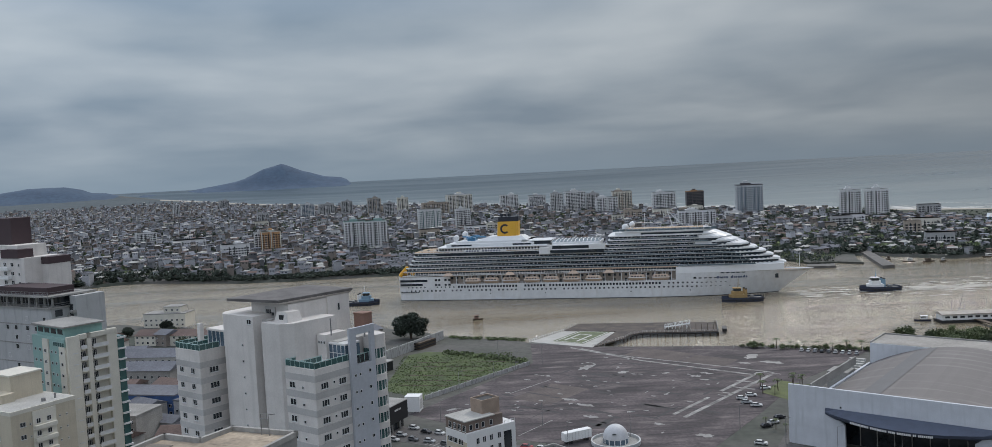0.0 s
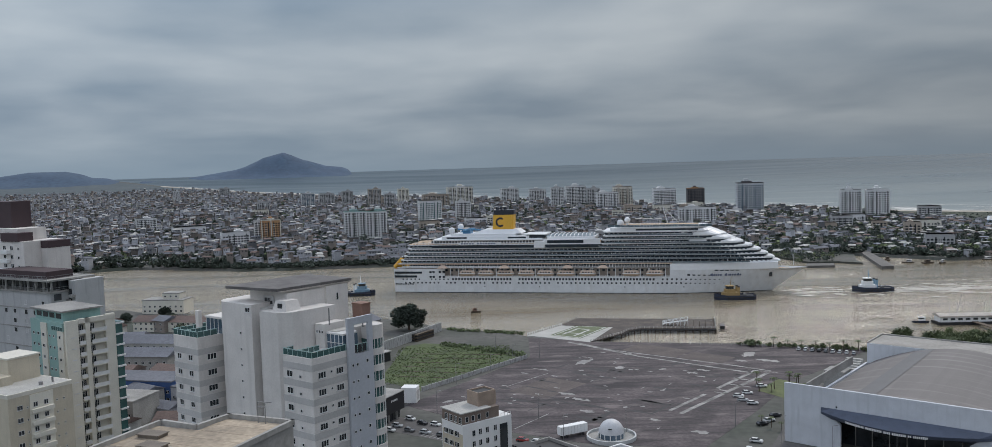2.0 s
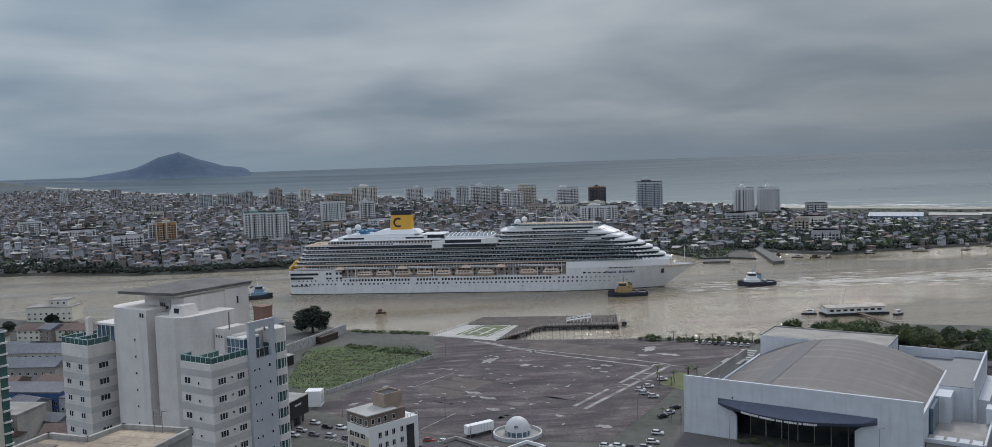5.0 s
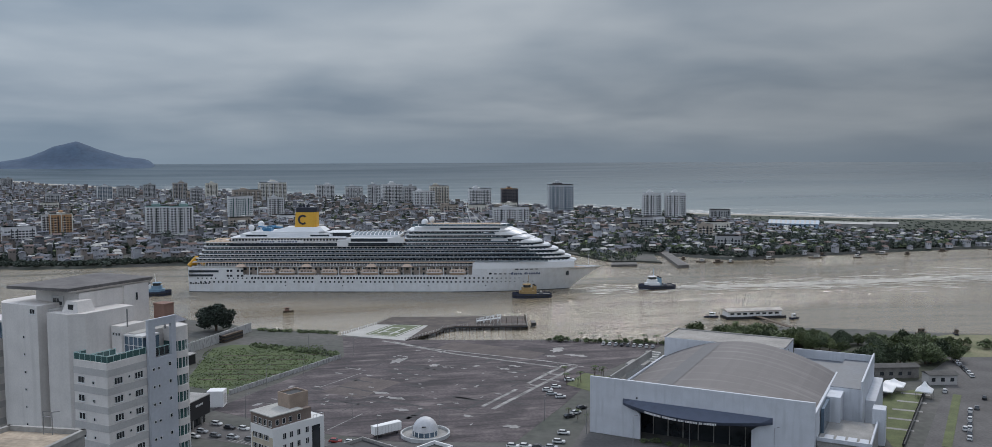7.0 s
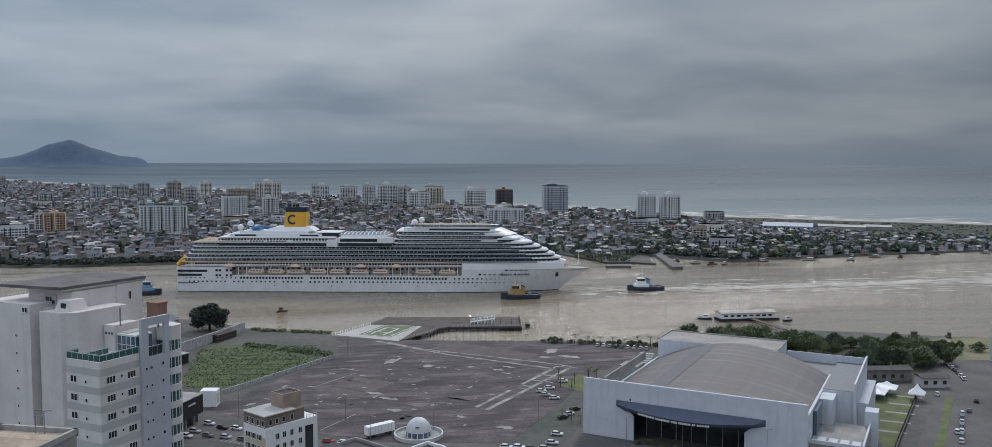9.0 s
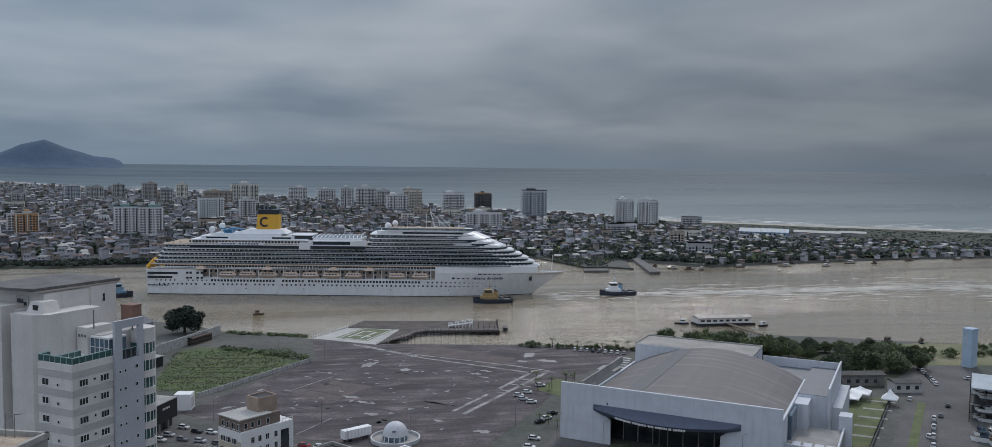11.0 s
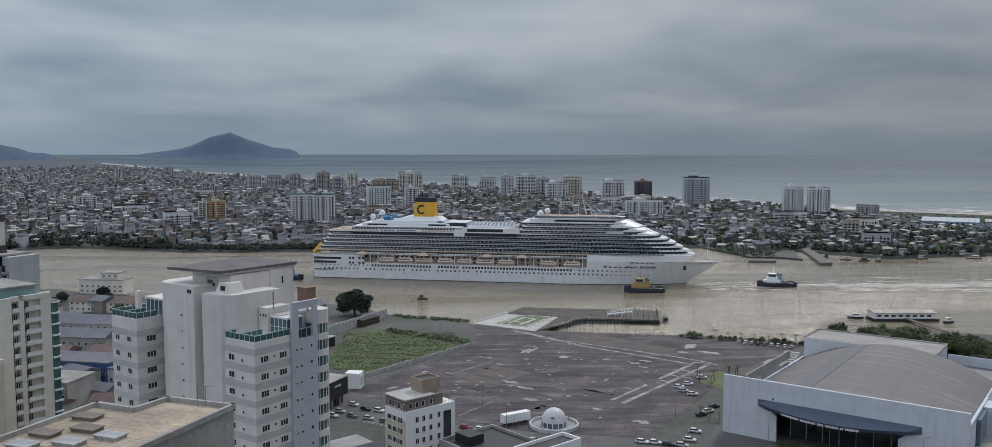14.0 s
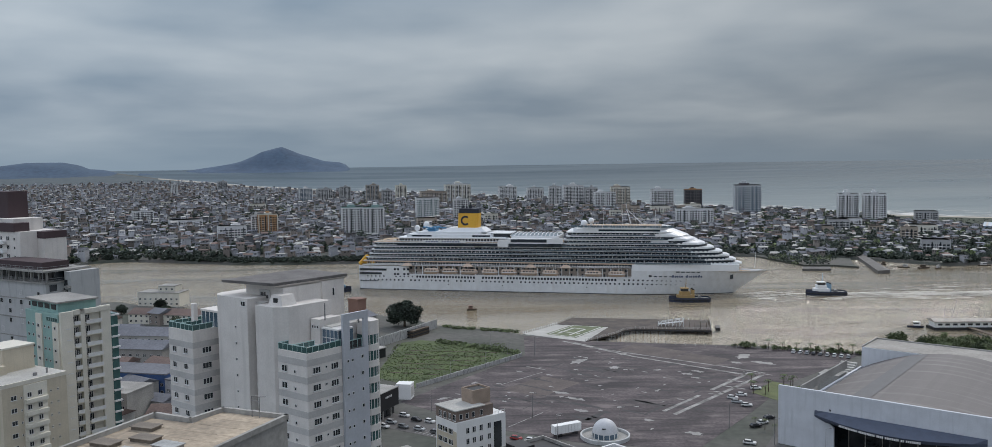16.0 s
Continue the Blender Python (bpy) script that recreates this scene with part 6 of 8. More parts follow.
def palm(x, y, h=5.0):
    if "palm" not in TREES:
        rnd = random.Random(12)
        tr, cr = Mesh(BARK), Mesh(LEAF)
        tr.tube((0, 0, -0.2), (0.15, 0.05, 4.4), 0.2, 0.13, 8)
        for k in range(13):
            a = k * 2.4
            L = rnd.uniform(1.7, 2.4)
            prev = Vector((0.15, 0.05, 4.4))
            for s in range(1, 6):
                f = s / 5
                p = Vector((0.15 + L * f * math.cos(a), 0.05 + L * f * math.sin(a), 4.4 + 0.9 * math.sin(f * 2.6) - 0.9 * f * f))
                w = 0.38 * math.sin(math.pi * (0.15 + 0.8 * f))
                n = Vector((-math.sin(a), math.cos(a), 0)) * w
                cr.face([prev - n, p - n * 0.8, p - Vector((0, 0, 0.0)), prev])
                cr.face([prev, p, p + n * 0.8 - Vector((0, 0, 0.1)), prev + n - Vector((0, 0, 0.1))])
                prev = p
        TREES["palm"] = (tr.data("trunk"), cr.data("fronds"))
    t = thing("palm_tree", pose(x, y, 0, 0, 0, (x * 53) % 360) @ Matrix.Scale(h / 5, 4), "small green palm tree with feathery fronds", "palm tree", "palms")
    part("trunk", TREES["palm"][0], t)
    part("fronds", TREES["palm"][1], t)


# ---- the town across the river ----
def far_tower(x, y, w, h, label, wall, trim=None, pane=None, d=None, yaw=None, crown=True, cols=None, name="apartment_tower", top=None):
    """An apartment tower of the far town: body, storeys of windows, roof house."""
    dist = math.hypot(x, y)
    d = d or w * 0.7
    if yaw is None:
        yaw = -math.degrees(math.atan2(x, y)) + 8
    t = thing(name, pose(x, y, lift(dist) - 0.5, 0, 0, yaw), label, "apartment tower", "towers of the far town")
    b = Mesh(wall, top or trim or wall)
    w2 = w * 0.93
    b.box(-w2 / 2, w2 / 2, 0, d, 0, h * 0.95)
    b.box(-w2 / 2 - 0.15, w2 / 2 + 0.15, -0.15, d + 0.15, h * 0.95 - 0.9, h * 0.95, 1)
    part("body", b, t)
    n = max(2, int(w // 9))
    for k in range(n + 1):
        xx = -w2 / 2 + w2 * k / n
        b = Mesh(trim or wall)
        b.box(xx - 0.6, xx + 0.6, -0.5, 0.0, 0, h * 0.95 - 1)
        part("pilaster", b, t)
    if crown:
        lean = 0.18 * math.sin(x * 0.37)
        c = Mesh(top or trim or wall, wall)
        c.box(w2 * (lean - 0.2), w2 * (lean + 0.16), d * 0.2, d * 0.8, h * 0.95, h * 1.0)
        c.box(w2 * (lean - 0.12), w2 * (lean + 0.06), d * 0.35, d * 0.7, h * 1.0, h * 1.07, 1)
        part("roof_house", c, t)
    for k in range(n):          # flat dark strips painting the shade of recessed balcony stacks
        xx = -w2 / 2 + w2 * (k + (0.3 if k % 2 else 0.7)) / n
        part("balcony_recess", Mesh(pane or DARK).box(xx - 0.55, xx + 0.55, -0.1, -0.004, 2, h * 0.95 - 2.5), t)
    # one more strip of painted shade on the flank wall
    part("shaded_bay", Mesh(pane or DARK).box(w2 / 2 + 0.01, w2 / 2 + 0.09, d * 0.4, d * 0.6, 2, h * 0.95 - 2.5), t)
    st = int((h * 0.95 - 3) / 3.0)
    cols = cols or max(3, int(w2 / 3.4))
    g = Mesh(pane or DARK, trim or WHITE2)
    for k in range(1):
        z = 0.0
        for q in range(cols):
            xx = -w2 / 2 + w2 * (q + 0.5) / cols
            g.box(xx - w2 / cols * 0.33, xx + w2 / cols * 0.33, -0.06, 0.02, z, z + 1.6, 0)
            if q % 3 == 1:
                g.box(xx - w2 / cols * 0.5, xx + w2 / cols * 0.5, -1.0, 0.0, z - 0.8, z - 0.2, 1)
        for q in range(max(2, int(d / 4))):
            yy = d * (q + 0.5) / max(2, int(d / 4))
            for s in (-1, 1):
                lo, hi = sorted((s * w2 / 2, s * (w2 / 2 + 0.06)))
                g.box(lo, hi, yy - 0.7, yy + 0.7, z, z + 1.35, 0)
    band = g.data("window_band")
    for k in range(st):
        part("window_band", band, t, "one storey of dark windows", at=(0, 0, 2.6 + k * 3.0), kind="stuff")
    return t


def far_towers():
    GR = mat("grey_tower_render", (0.42, 0.42, 0.42), 0.8, 0.15, 0.05, 1.0)
    TAN = mat("tan_tower_render", (0.40, 0.34, 0.28), 0.8, 0.15, 0.05, 1.0)
    OR = mat("orange_render", (0.42, 0.235, 0.11), 0.8, 0.15, 0.1, 1.0)
    DK = mat("charcoal_render", (0.085, 0.078, 0.085), 0.8, 0.15, 0.1, 1.0)
    TW = mat("weathered_white_render", (0.70, 0.70, 0.70), 0.8, 0.2, 0.05, 0.6)
    wl, gl = "white apartment tower rising above the far town", "grey apartment tower rising above the far town"
    far_tower(-451, 2101, 33, 38, "blue-grey glazed tower in the far town", GR, TW, BLUEG)
    far_tower(-420, 2178, 39, 34, gl, GR)
    far_tower(-372, 2200, 28, 38, gl, GR)
    far_tower(-286, 2076, 32, 45, "grey tower with a brown trim in the far town", GR, TAN)
    far_tower(-236, 1953, 24, 36, gl, GR)
    far_tower(-230, 2197, 28, 40, wl, CREAM)
    far_tower(-104, 1401, 38, 40, "glass-fronted office tower with white columns", TW, TW, GREENG, cols=14, crown=False)
    far_tower(-126, 1882, 58, 33, "broad brownish apartment tower in the far town", TAN)
    far_tower(-77, 1986, 61, 46, "pair-fronted white and brown tower", CREAM, TW)
    far_tower(-52, 1434, 25, 36, wl, TW)
    far_tower(-178, 1102, 28, 42, "white and pale green apartment tower near the river", TW, TW, d=22, yaw=14, top=GREENP)
    far_tower(-150, 1094, 27, 42, "white and pale green apartment tower near the river", TW, TW, d=22, yaw=14, top=GREENP)
    far_tower(37, 2023, 43, 38, wl, TW)
    far_tower(101, 2005, 40, 34, "white tower with a dark grey core", TW, GR)
    far_tower(128, 1755, 26, 45, "white tower with dark stripes", TW, GR)
    far_tower(170, 1804, 44, 45, wl, TW)
    far_tower(205, 1790, 27, 40, gl, GR)
    far_tower(216, 1651, 42, 35, wl, TW)
    far_tower(252, 1698, 38, 44, "cream and brown tower in the far town", CREAM, TAN)
    far_tower(320, 1626, 44, 40, wl, TW)
    far_tower(399, 1717, 35, 36, "charcoal tower with an orange top", DK, DK, top=OR)
    far_tower(282, 1206, 54, 27, "long white hospital-like block behind the bow", TW, d=18, name="apartment_block")
    far_tower(423, 1431, 44, 53, "pale grey tower with a dark roof edge", mat("pale_grey_render", (0.50, 0.52, 0.53), 0.8, 0.1, 0.05, 1.0), GR, BLUEG, top=DK)
    far_tower(519, 1260, 30, 43, "twin white tower beside the dunes", TW)
    far_tower(552, 1246, 32, 43, "twin white tower beside the dunes", TW)
    far_tower(468, 1130, 30, 15, "low white podium block", TW, name="apartment_block", crown=False)
    far_tower(-576, 1432, 33, 23, "mid-rise white block in the far town", TW, name="apartment_block")
    far_tower(-961, 2630, 18, 38, wl, TW)
    far_tower(-930, 2997, 34, 31, gl, GR)
    far_tower(-530, 1989, 27, 25, gl, GR)
    far_tower(-298, 1151, 26, 31, "orange and cream apartment block with a brick core", OR, CREAM)
    far_tower(-318, 1160, 10, 30, "slim white apartment block", TW)
    far_tower(-318, 1060, 34, 22, "mid-rise white balcony block", TW, name="apartment_block")
    far_tower(-457, 1296, 48, 15, "long low white block", TW, name="apartment_block", crown=False)
    rnd = random.Random(21)
    for k in range(46):      # lesser blocks
        az = rnd.uniform(-30, 30)
        d = rnd.uniform(interp(BANK, az) + 60, interp(BEACH, az) * 0.93)
        if d > 2700:
            continue
        p = polar(az, d)
        far_tower(p[0], p[1], rnd.uniform(14, 34), rnd.uniform(9, 19), rnd.choice(("low cream block of flats in the far town", "low white block of flats in the far town")), rnd.choice((TW, CREAM, GR, TAN)), name="apartment_block", crown=rnd.random() < 0.5)


def house_into(wall, roof, x, y, z, w, d, h, yaw, rm, wm, rnd):
    """A house joined into the wall and roof meshes of its quarter."""
    c, s = math.cos(yaw), math.sin(yaw)
    P = lambda a, b, q: (x + a * c - b * s, y + a * s + b * c, z + q)
    a, b = w / 2, d / 2
    cor = [(-a, -b), (a, -b), (a, b), (-a, b)]
    i = len(wall.v)
    wall.v += [P(p, q, -0.5) for p, q in cor] + [P(p, q, h) for p, q in cor]
    for k in range(4):
        j = (k + 1) % 4
        wall.f.append((i + k, i + j, i + 4 + j, i + 4 + k)); wall.m.append(wm)
    wall.f.append((i + 4, i + 5, i + 6, i + 7)); wall.m.append(wm)
    for k in range(2):      # dark openings on the two long walls
        for sgn in (-1, 1):
            u = -a * 0.55 + k * a * 0.85
            zz = h - 2.1
            q = [P(u, sgn * (b + 0.05), zz), P(u + a * 0.4, sgn * (b + 0.05), zz), P(u + a * 0.4, sgn * (b + 0.05), zz + 1.2), P(u, sgn * (b + 0.05), zz + 1.2)]
            wall.face(q if sgn < 0 else q[::-1], 2)
    e = 0.5
    r = rnd.random()
    if r < 0.3:
        i = len(roof.v)
        roof.v += [P(p * (1 + e / a), q * (1 + e / b), h + 0.05) for p, q in cor] + [P(p * (1 + e / a), q * (1 + e / b), h + 0.45) for p, q in cor]
        for k in range(4):
            j = (k + 1) % 4
            roof.f.append((i + k, i + j, i + 4 + j, i + 4 + k)); roof.m.append(rm)
        roof.f.append((i + 4, i + 5, i + 6, i + 7)); roof.m.append(rm)
    else:
        rise = b * rnd.uniform(0.35, 0.55)
        hip = 0.0 if r < 0.7 else a * 0.45
        i = len(roof.v)
        roof.v += [P(p + math.copysign(e, p), q + math.copysign(e, q), h - 0.1) for p, q in cor] + [P(-a - e + hip, 0, h + rise), P(a + e - hip, 0, h + rise)]
        for f in ((0, 1, 5, 4), (2, 3, 4, 5), (1, 2, 5), (3, 0, 4)):
            roof.f.append(tuple(i + k for k in f)); roof.m.append(rm)


def far_town():
    rnd = random.Random(11)
    quarters, singles = {}, []
    for az0 in np.arange(-33, 48, 1.0):
        d = (interp(SPIT, az0) + 14 if -20 < az0 < -4 else interp(BANK, az0)) + 12
        end = min(interp(BEACH, az0) * 0.93, 3750, interp(((-40, 9000), (22, 9000), (24, 1400), (30, 1260), (36, 1190), (48, 1215)), az0))
        while d < end:
            step = 9.0 + (d - 900) * 0.0062
            width = math.radians(1.0) * d
            n = max(1, int(width / (8.6 + (d - 900) * 0.0025)))
            for k in range(n):
                if rnd.random() < 0.20 + (0.35 if az0 > 34 and d > 1180 else 0):
                    continue
                az = az0 + (k + rnd.uniform(0.15, 0.85)) / n
                dd = d + rnd.uniform(-3, 3)
                yaw = math.radians(rnd.choice((20, 110, 20, -12)) + rnd.uniform(-6, 6))
                w, dp = (rnd.uniform(4.5, 9.5), rnd.uniform(4.2, 7.5)) if az0 < 20 else (rnd.uniform(4, 8), rnd.uniform(3.6, 6))
                h = rnd.choice((3.0, 3.2, 3.4, 5.8, 6.0, 6.2) if az0 > 20 or rnd.random() < 0.8 else (9.0, 8.8, 12.0))
                p = polar(az, dd)
                rec = (p[0], p[1], p[2], w, dp, h, yaw, rnd.choice((0, 0, 1, 1, 1, 1, 1, 1, 2, 2)), rnd.choice((0, 0, 1)))
                singles.append((dd - interp(BANK, az), rec))
            d += step
    singles.sort(key=lambda q: q[0])
    wm, rm = (HOUSEW, HOUSEC, DARK), (ROOFT, ROOFG, CONCL)
    near = [r for _, r in singles[:240]]
    rest = [r for _, r in singles[240:]]
    for x, y, z, w, d, h, yaw, a, b in near:
        wall, roof = Mesh(*wm), Mesh(*rm)
        house_into(wall, roof, 0, 0, 0, w, d, h, 0, a, b, rnd)
        t = thing("house", Matrix.Translation((x, y, z)) @ Matrix.Rotation(yaw, 4, "Z"), ("house with a clay tile roof on the far bank", "house with a grey sheet roof on the far bank", "house with a white roof on the far bank")[a], "house", "houses along the far bank")
        part("wall", wall, t)
        part("roof", roof, t)
    wall, roof = Mesh(*wm), Mesh(*rm)
    for x, y, z, w, d, h, yaw, a, b in rest:
        house_into(wall, roof, x, y, z, w, d, h, yaw, a, b, rnd)
    e = thing("far_houses", Matrix.Identity(4), "dense low houses with tile and sheet roofs", "houses", kind="stuff")
    part("walls", wall, e, kind="stuff")
    part("roofs", roof, e, kind="stuff")


def far_greenery():
    rnd = random.Random(31)
    me = Mesh(LEAFD, LEAF)

    def blob(az, d, r, h, m):
        p = polar(az, d)
        for _ in range(3):
            clump(me, (p[0] + rnd.uniform(-r, r) * 0.7, p[1] + rnd.uniform(-r, r) * 0.7, p[2] + h * rnd.uniform(0.3, 0.7)), r * 0.6, rnd, 9, r * 0.62, m)
    for _ in range(7600):
        az = rnd.uniform(-33, 47)
        d = interp(BANK, az) + 10 + (interp(BEACH, az) * 0.94 - interp(BANK, az)) * rnd.random() ** 1.2
        if d < 2800 and not (az > 25 and d > interp(BEACH, az) - 330):
            blob(az, d, rnd.uniform(3, 6), rnd.uniform(4, 9), rnd.choice((0, 0, 0, 0, 1)))
    for _ in range(520):      # banks
        az = rnd.uniform(-33, 44)
        blob(az, interp(BANK, az) + rnd.uniform(2, 16), rnd.uniform(2.5, 5), rnd.uniform(3, 6), 0)
    for _ in range(620):      # spit
        az = rnd.uniform(-20.0, -3.7)
        blob(az, interp(SPIT, az) + rnd.uniform(4, 26), rnd.uniform(1.8, 3.6), rnd.uniform(1.0, 5.0), 0)
    for az, d, k, sp in ((-5.5, 1180, 50, 26), (-24, 985, 60, 30), (-20, 940, 30, 22), (31, 1040, 40, 24), (21, 930, 22, 14), (12, 1500, 30, 30)):
        c = polar(az, d)
        for _ in range(k):
            x, y = c[0] + rnd.gauss(0, sp), c[1] + rnd.gauss(0, sp * 0.6)
            clump(me, (x, y, rnd.uniform(3, 8)), rnd.uniform(3, 5), rnd, 22, 2.4, 0)
    for _ in range(34):       # parks and wooded plots
        az = rnd.uniform(-30, 24)
        d = interp(BANK, az) + 40 + 700 * rnd.random() ** 1.4
        if d > interp(BEACH, az) * 0.9:
            continue
        c = polar(az, d)
        for _ in range(rnd.randint(10, 34)):
            clump(me, (c[0] + rnd.gauss(0, 17), c[1] + rnd.gauss(0, 12), c[2] + rnd.uniform(3, 8)), rnd.uniform(2.6, 4.5), rnd, 18, 2.2, 0)
    for _ in range(800):
        az = rnd.uniform(26, 47)
        blob(az, interp(BEACH, az) - 85 - 190 * rnd.random() ** 1.1, rnd.uniform(1.4, 2.6), rnd.uniform(0.0, 0.8), 0)
    tagged(solid("far_greenery", me, "dark trees and scrub among the houses", "trees"), kind="stuff")


far_towers()
far_town()
far_greenery()


# ---- quays of the far bank ----
def far_quays():
    MOSS = mat("mossy_concrete", (0.155, 0.148, 0.138), 0.9, 0.4, 0.1, 1.0)
    for pts, z, m, name, lab in (([(264.5, 736), (287.7, 733), (293, 748), (270, 751)], -0.6, MOSS, "jetty", "low concrete jetty on the far bank"), ([(347.7, 826), (356.3, 825), (329.3, 714), (318, 711)], 0.2, MOSS, "jetty", "concrete slipway running out from the far bank"), ([(255, 852), (277, 765), (302, 762), (318, 748), (322, 770), (350, 850)], -0.9, CITYG, "river_bank", "green river bank beside the slipway")):
        me = Mesh(m)
        me.prism(ccw(pts), -6, z)
        solid(name, me, lab, "jetty" if m is MOSS else "bank", kind="structure")
    rnd = random.Random(77)
    g = Mesh(LEAFD, LEAF)
    for _ in range(230):
        f, h = rnd.random(), rnd.random()
        x, y = 262 + 82 * f, 766 + 84 * h - 18 * f * (1 - h)
        if x > 322 - 30 * (1 - h) + 24 * h:
            continue
        clump(g, (x, y, rnd.uniform(0.3, 3.0)), rnd.uniform(1.5, 3.2), rnd, 16, 1.4, rnd.choice((0, 0, 0, 1)))
    for k in range(16):
        x, y = rnd.uniform(268, 336), rnd.uniform(806, 850)
        w, d, h = rnd.uniform(6, 11), rnd.uniform(5, 8), rnd.choice((3.2, 3.4, 6.0))
        wall, roof = Mesh(HOUSEW, HOUSEC, DARK), Mesh(ROOFT, ROOFG, CONCL)
        a = rnd.choice((0, 1, 1, 2))
        house_into(wall, roof, 0, 0, 0, w, d, h, 0, a, rnd.choice((0, 0, 1)), rnd)
        t = thing("house", pose(x, y, -0.9, 0, 0, rnd.uniform(-15, 30)), "small house on the low river bank", "house", "houses along the far bank")
        part("wall", wall, t)
        part("roof", roof, t)
    solid("bank_shrubs", g, "dark shrubs covering the low river bank", "shrubs", kind="stuff")
    blue = mat("blue_grey_sheet", (0.28, 0.36, 0.45), 0.6, 0.2, 0.05, 0.5)
    for x, y, w, d, h, yaw, wall, rm, lab in ((630, 1042, 62, 26, 8, -34, blue, blue, "blue-grey warehouse with a ribbed sheet roof"), (718, 1052, 60, 16, 5, -38, CONC, CONCL, "long low shed with a pale roof"), (765, 1040, 34, 14, 5, -38, CONC, CONCL, "long low shed with a pale roof")):
        t = thing("warehouse", pose(x, y, 0, 0, 0, yaw), lab, "warehouse")
        part("wall", Mesh(wall).box(-w / 2, w / 2, -d / 2, d / 2, 0, h), t)
        o = [(-w / 2 - 0.8, -d / 2 - 0.8), (w / 2 + 0.8, -d / 2 - 0.8), (w / 2 + 0.8, d / 2 + 0.8), (-w / 2 - 0.8, d / 2 + 0.8)]
        r = part("roof", Mesh(rm).prism(o, h, h + d * 0.16, 0, top=[(a, b * 0.03) for a, b in o]), t)
        if wall is blue:
            for k in range(10):
                x0 = -w / 2 + 2 + k * 6
                lo, hi = h + 0.16 * d * 0.8 / (d / 2 + 0.8), h + 0.16 * d * (1 - 1 / (d / 2 + 0.8))
                sky = Mesh(CONCL)
                sky.box(x0, x0 + 2.4, -d / 2, -1, 0.02, 0.14)
                sky.v = [(a, b, c + lo + (hi - lo) * (b + d / 2) / (d / 2 - 1)) for a, b, c in sky.v]
                part("skylight", sky, r)
                part("window", Mesh(DARK).box(x0, x0 + 2.4, -d / 2 - 0.06, -d / 2 - 0.004, 4.5, 6.5), t)


far_quays()


# ---- yard and river front ----
def yard():
    lot = ccw([(-38, 339), (15, 418), (16, 466), (51, 449), (114, 434.5), (177, 411.5), (165, 398), (122, 357), (96, 318), (66, 277), (28, 286), (4, 300)])
    slab("paved_yard", lot, ASPHALT, 0.05, "large worn asphalt yard with pale repairs", "yard")
    rnd = random.Random(17)
    e2 = Vector((0.643, 0.766))
    e1 = Vector((0.766, -0.643))
    pat = Mesh(PUDDLE)
    inside = lambda p: (p.x * 0.766 - p.y * 0.643 > -236) and (p.x * 0.766 - p.y * 0.643 < -150) and 258 < p.dot(e2) < 362
    n = 0
    spots = [(40, 404, 6.5), (55, 391, 4.0), (27, 349, 4.0), (32, 340, 5.0), (33, 323, 3.4), (11, 386, 2.4), (24, 379, 2.2), (-9, 367, 2.6), (-21, 343, 2.8), (-15, 349, 1.8), (15, 350, 1.5), (85, 377, 3.0), (91, 381, 4.0), (87, 370, 3.0), (69, 294, 4.2), (56, 310, 2.5), (61, 348, 1.6), (119, 409, 6.0), (125, 395, 6.5), (112, 397, 3.5), (54, 400, 1.8)]
    while n < 80:
        if n < len(spots):
            p, L = Vector(spots[n][:2]), spots[n][2]
            W = L * rnd.uniform(0.3, 0.55)
        else:
            p = Vector((rnd.uniform(-30, 150), rnd.uniform(285, 445)))
            if not inside(p):
                continue
            L, W = rnd.uniform(0.5, 1.8), rnd.uniform(0.3, 0.9)
        n += 1
        ax, bx = (e1, e2) if rnd.random() < 0.7 else (e2, e1)
        pts = []
        for k in range(17):
            a = 2 * math.pi * k / 17
            q = p + ax * (L * math.cos(a) * rnd.uniform(0.5, 1.15)) + bx * (W * math.sin(a) * rnd.uniform(0.4, 1.3))
            pts.append((q.x, q.y, 0.058))
        pat.face(pts)
    solid("repair_patches", pat, "pale irregular concrete repairs on the asphalt", "repairs", kind="stuff")
    st = Mesh(mat("dark_tar_stain", (0.052, 0.050, 0.052), 0.85, 0.3, 0.2, 2.0))
    n = 0
    while n < 60:
        p = Vector((rnd.uniform(-30, 150), rnd.uniform(285, 445)))
        if not inside(p):
            continue
        n += 1
        ax, bx = (e1, e2) if rnd.random() < 0.7 else (e2, e1)
        L, W = rnd.uniform(2, 11), rnd.uniform(0.3, 1.6)
        st.face([(*(p + ax * (L * math.cos(2 * math.pi * k / 12) * rnd.uniform(0.6, 1.1)) + bx * (W * math.sin(2 * math.pi * k / 12) * rnd.uniform(0.6, 1.1))), 0.054) for k in range(12)])
    solid("tar_stains", st, "dark tar stains on the asphalt", "stains", kind="stuff")
    for pts, w in (([(36.2, 450.5), (66.7, 412.9), (109.9, 374.1)], 1.7), ([(41.5, 446.9), (56.4, 427.6), (64, 421.4), (106.2, 388.4), (119.3, 376)], 1.4), ([(112.8, 377.4), (89, 350)], 1.8), ([(82, 342), (63.4, 320.7)], 1.6), ([(117, 373), (66.6, 316.4)], 1.8), ([(94.7, 356.7), (102.9, 350.2)], 1.0), ([(89.3, 348), (92.9, 344.9)], 0.9), ([(86.5, 345), (90.3, 341.9)], 0.9), ([(100, 366), (106, 361)], 1.0), ([(66, 421), (61, 416)], 1.2), ([(14.7, 395.5), (23.5, 387.6)], 0.55), ([(2.6, 363.2), (21.6, 384.2)], 0.45), ([(4.5, 304.1), (17.9, 321.4)], 0.45), ([(-20, 345), (-8, 338)], 0.5)):
        slab("painted_line", strip(pts, w), PAINTL, 0.062, "worn white painted line on the yard", "marking", thick=0.008)
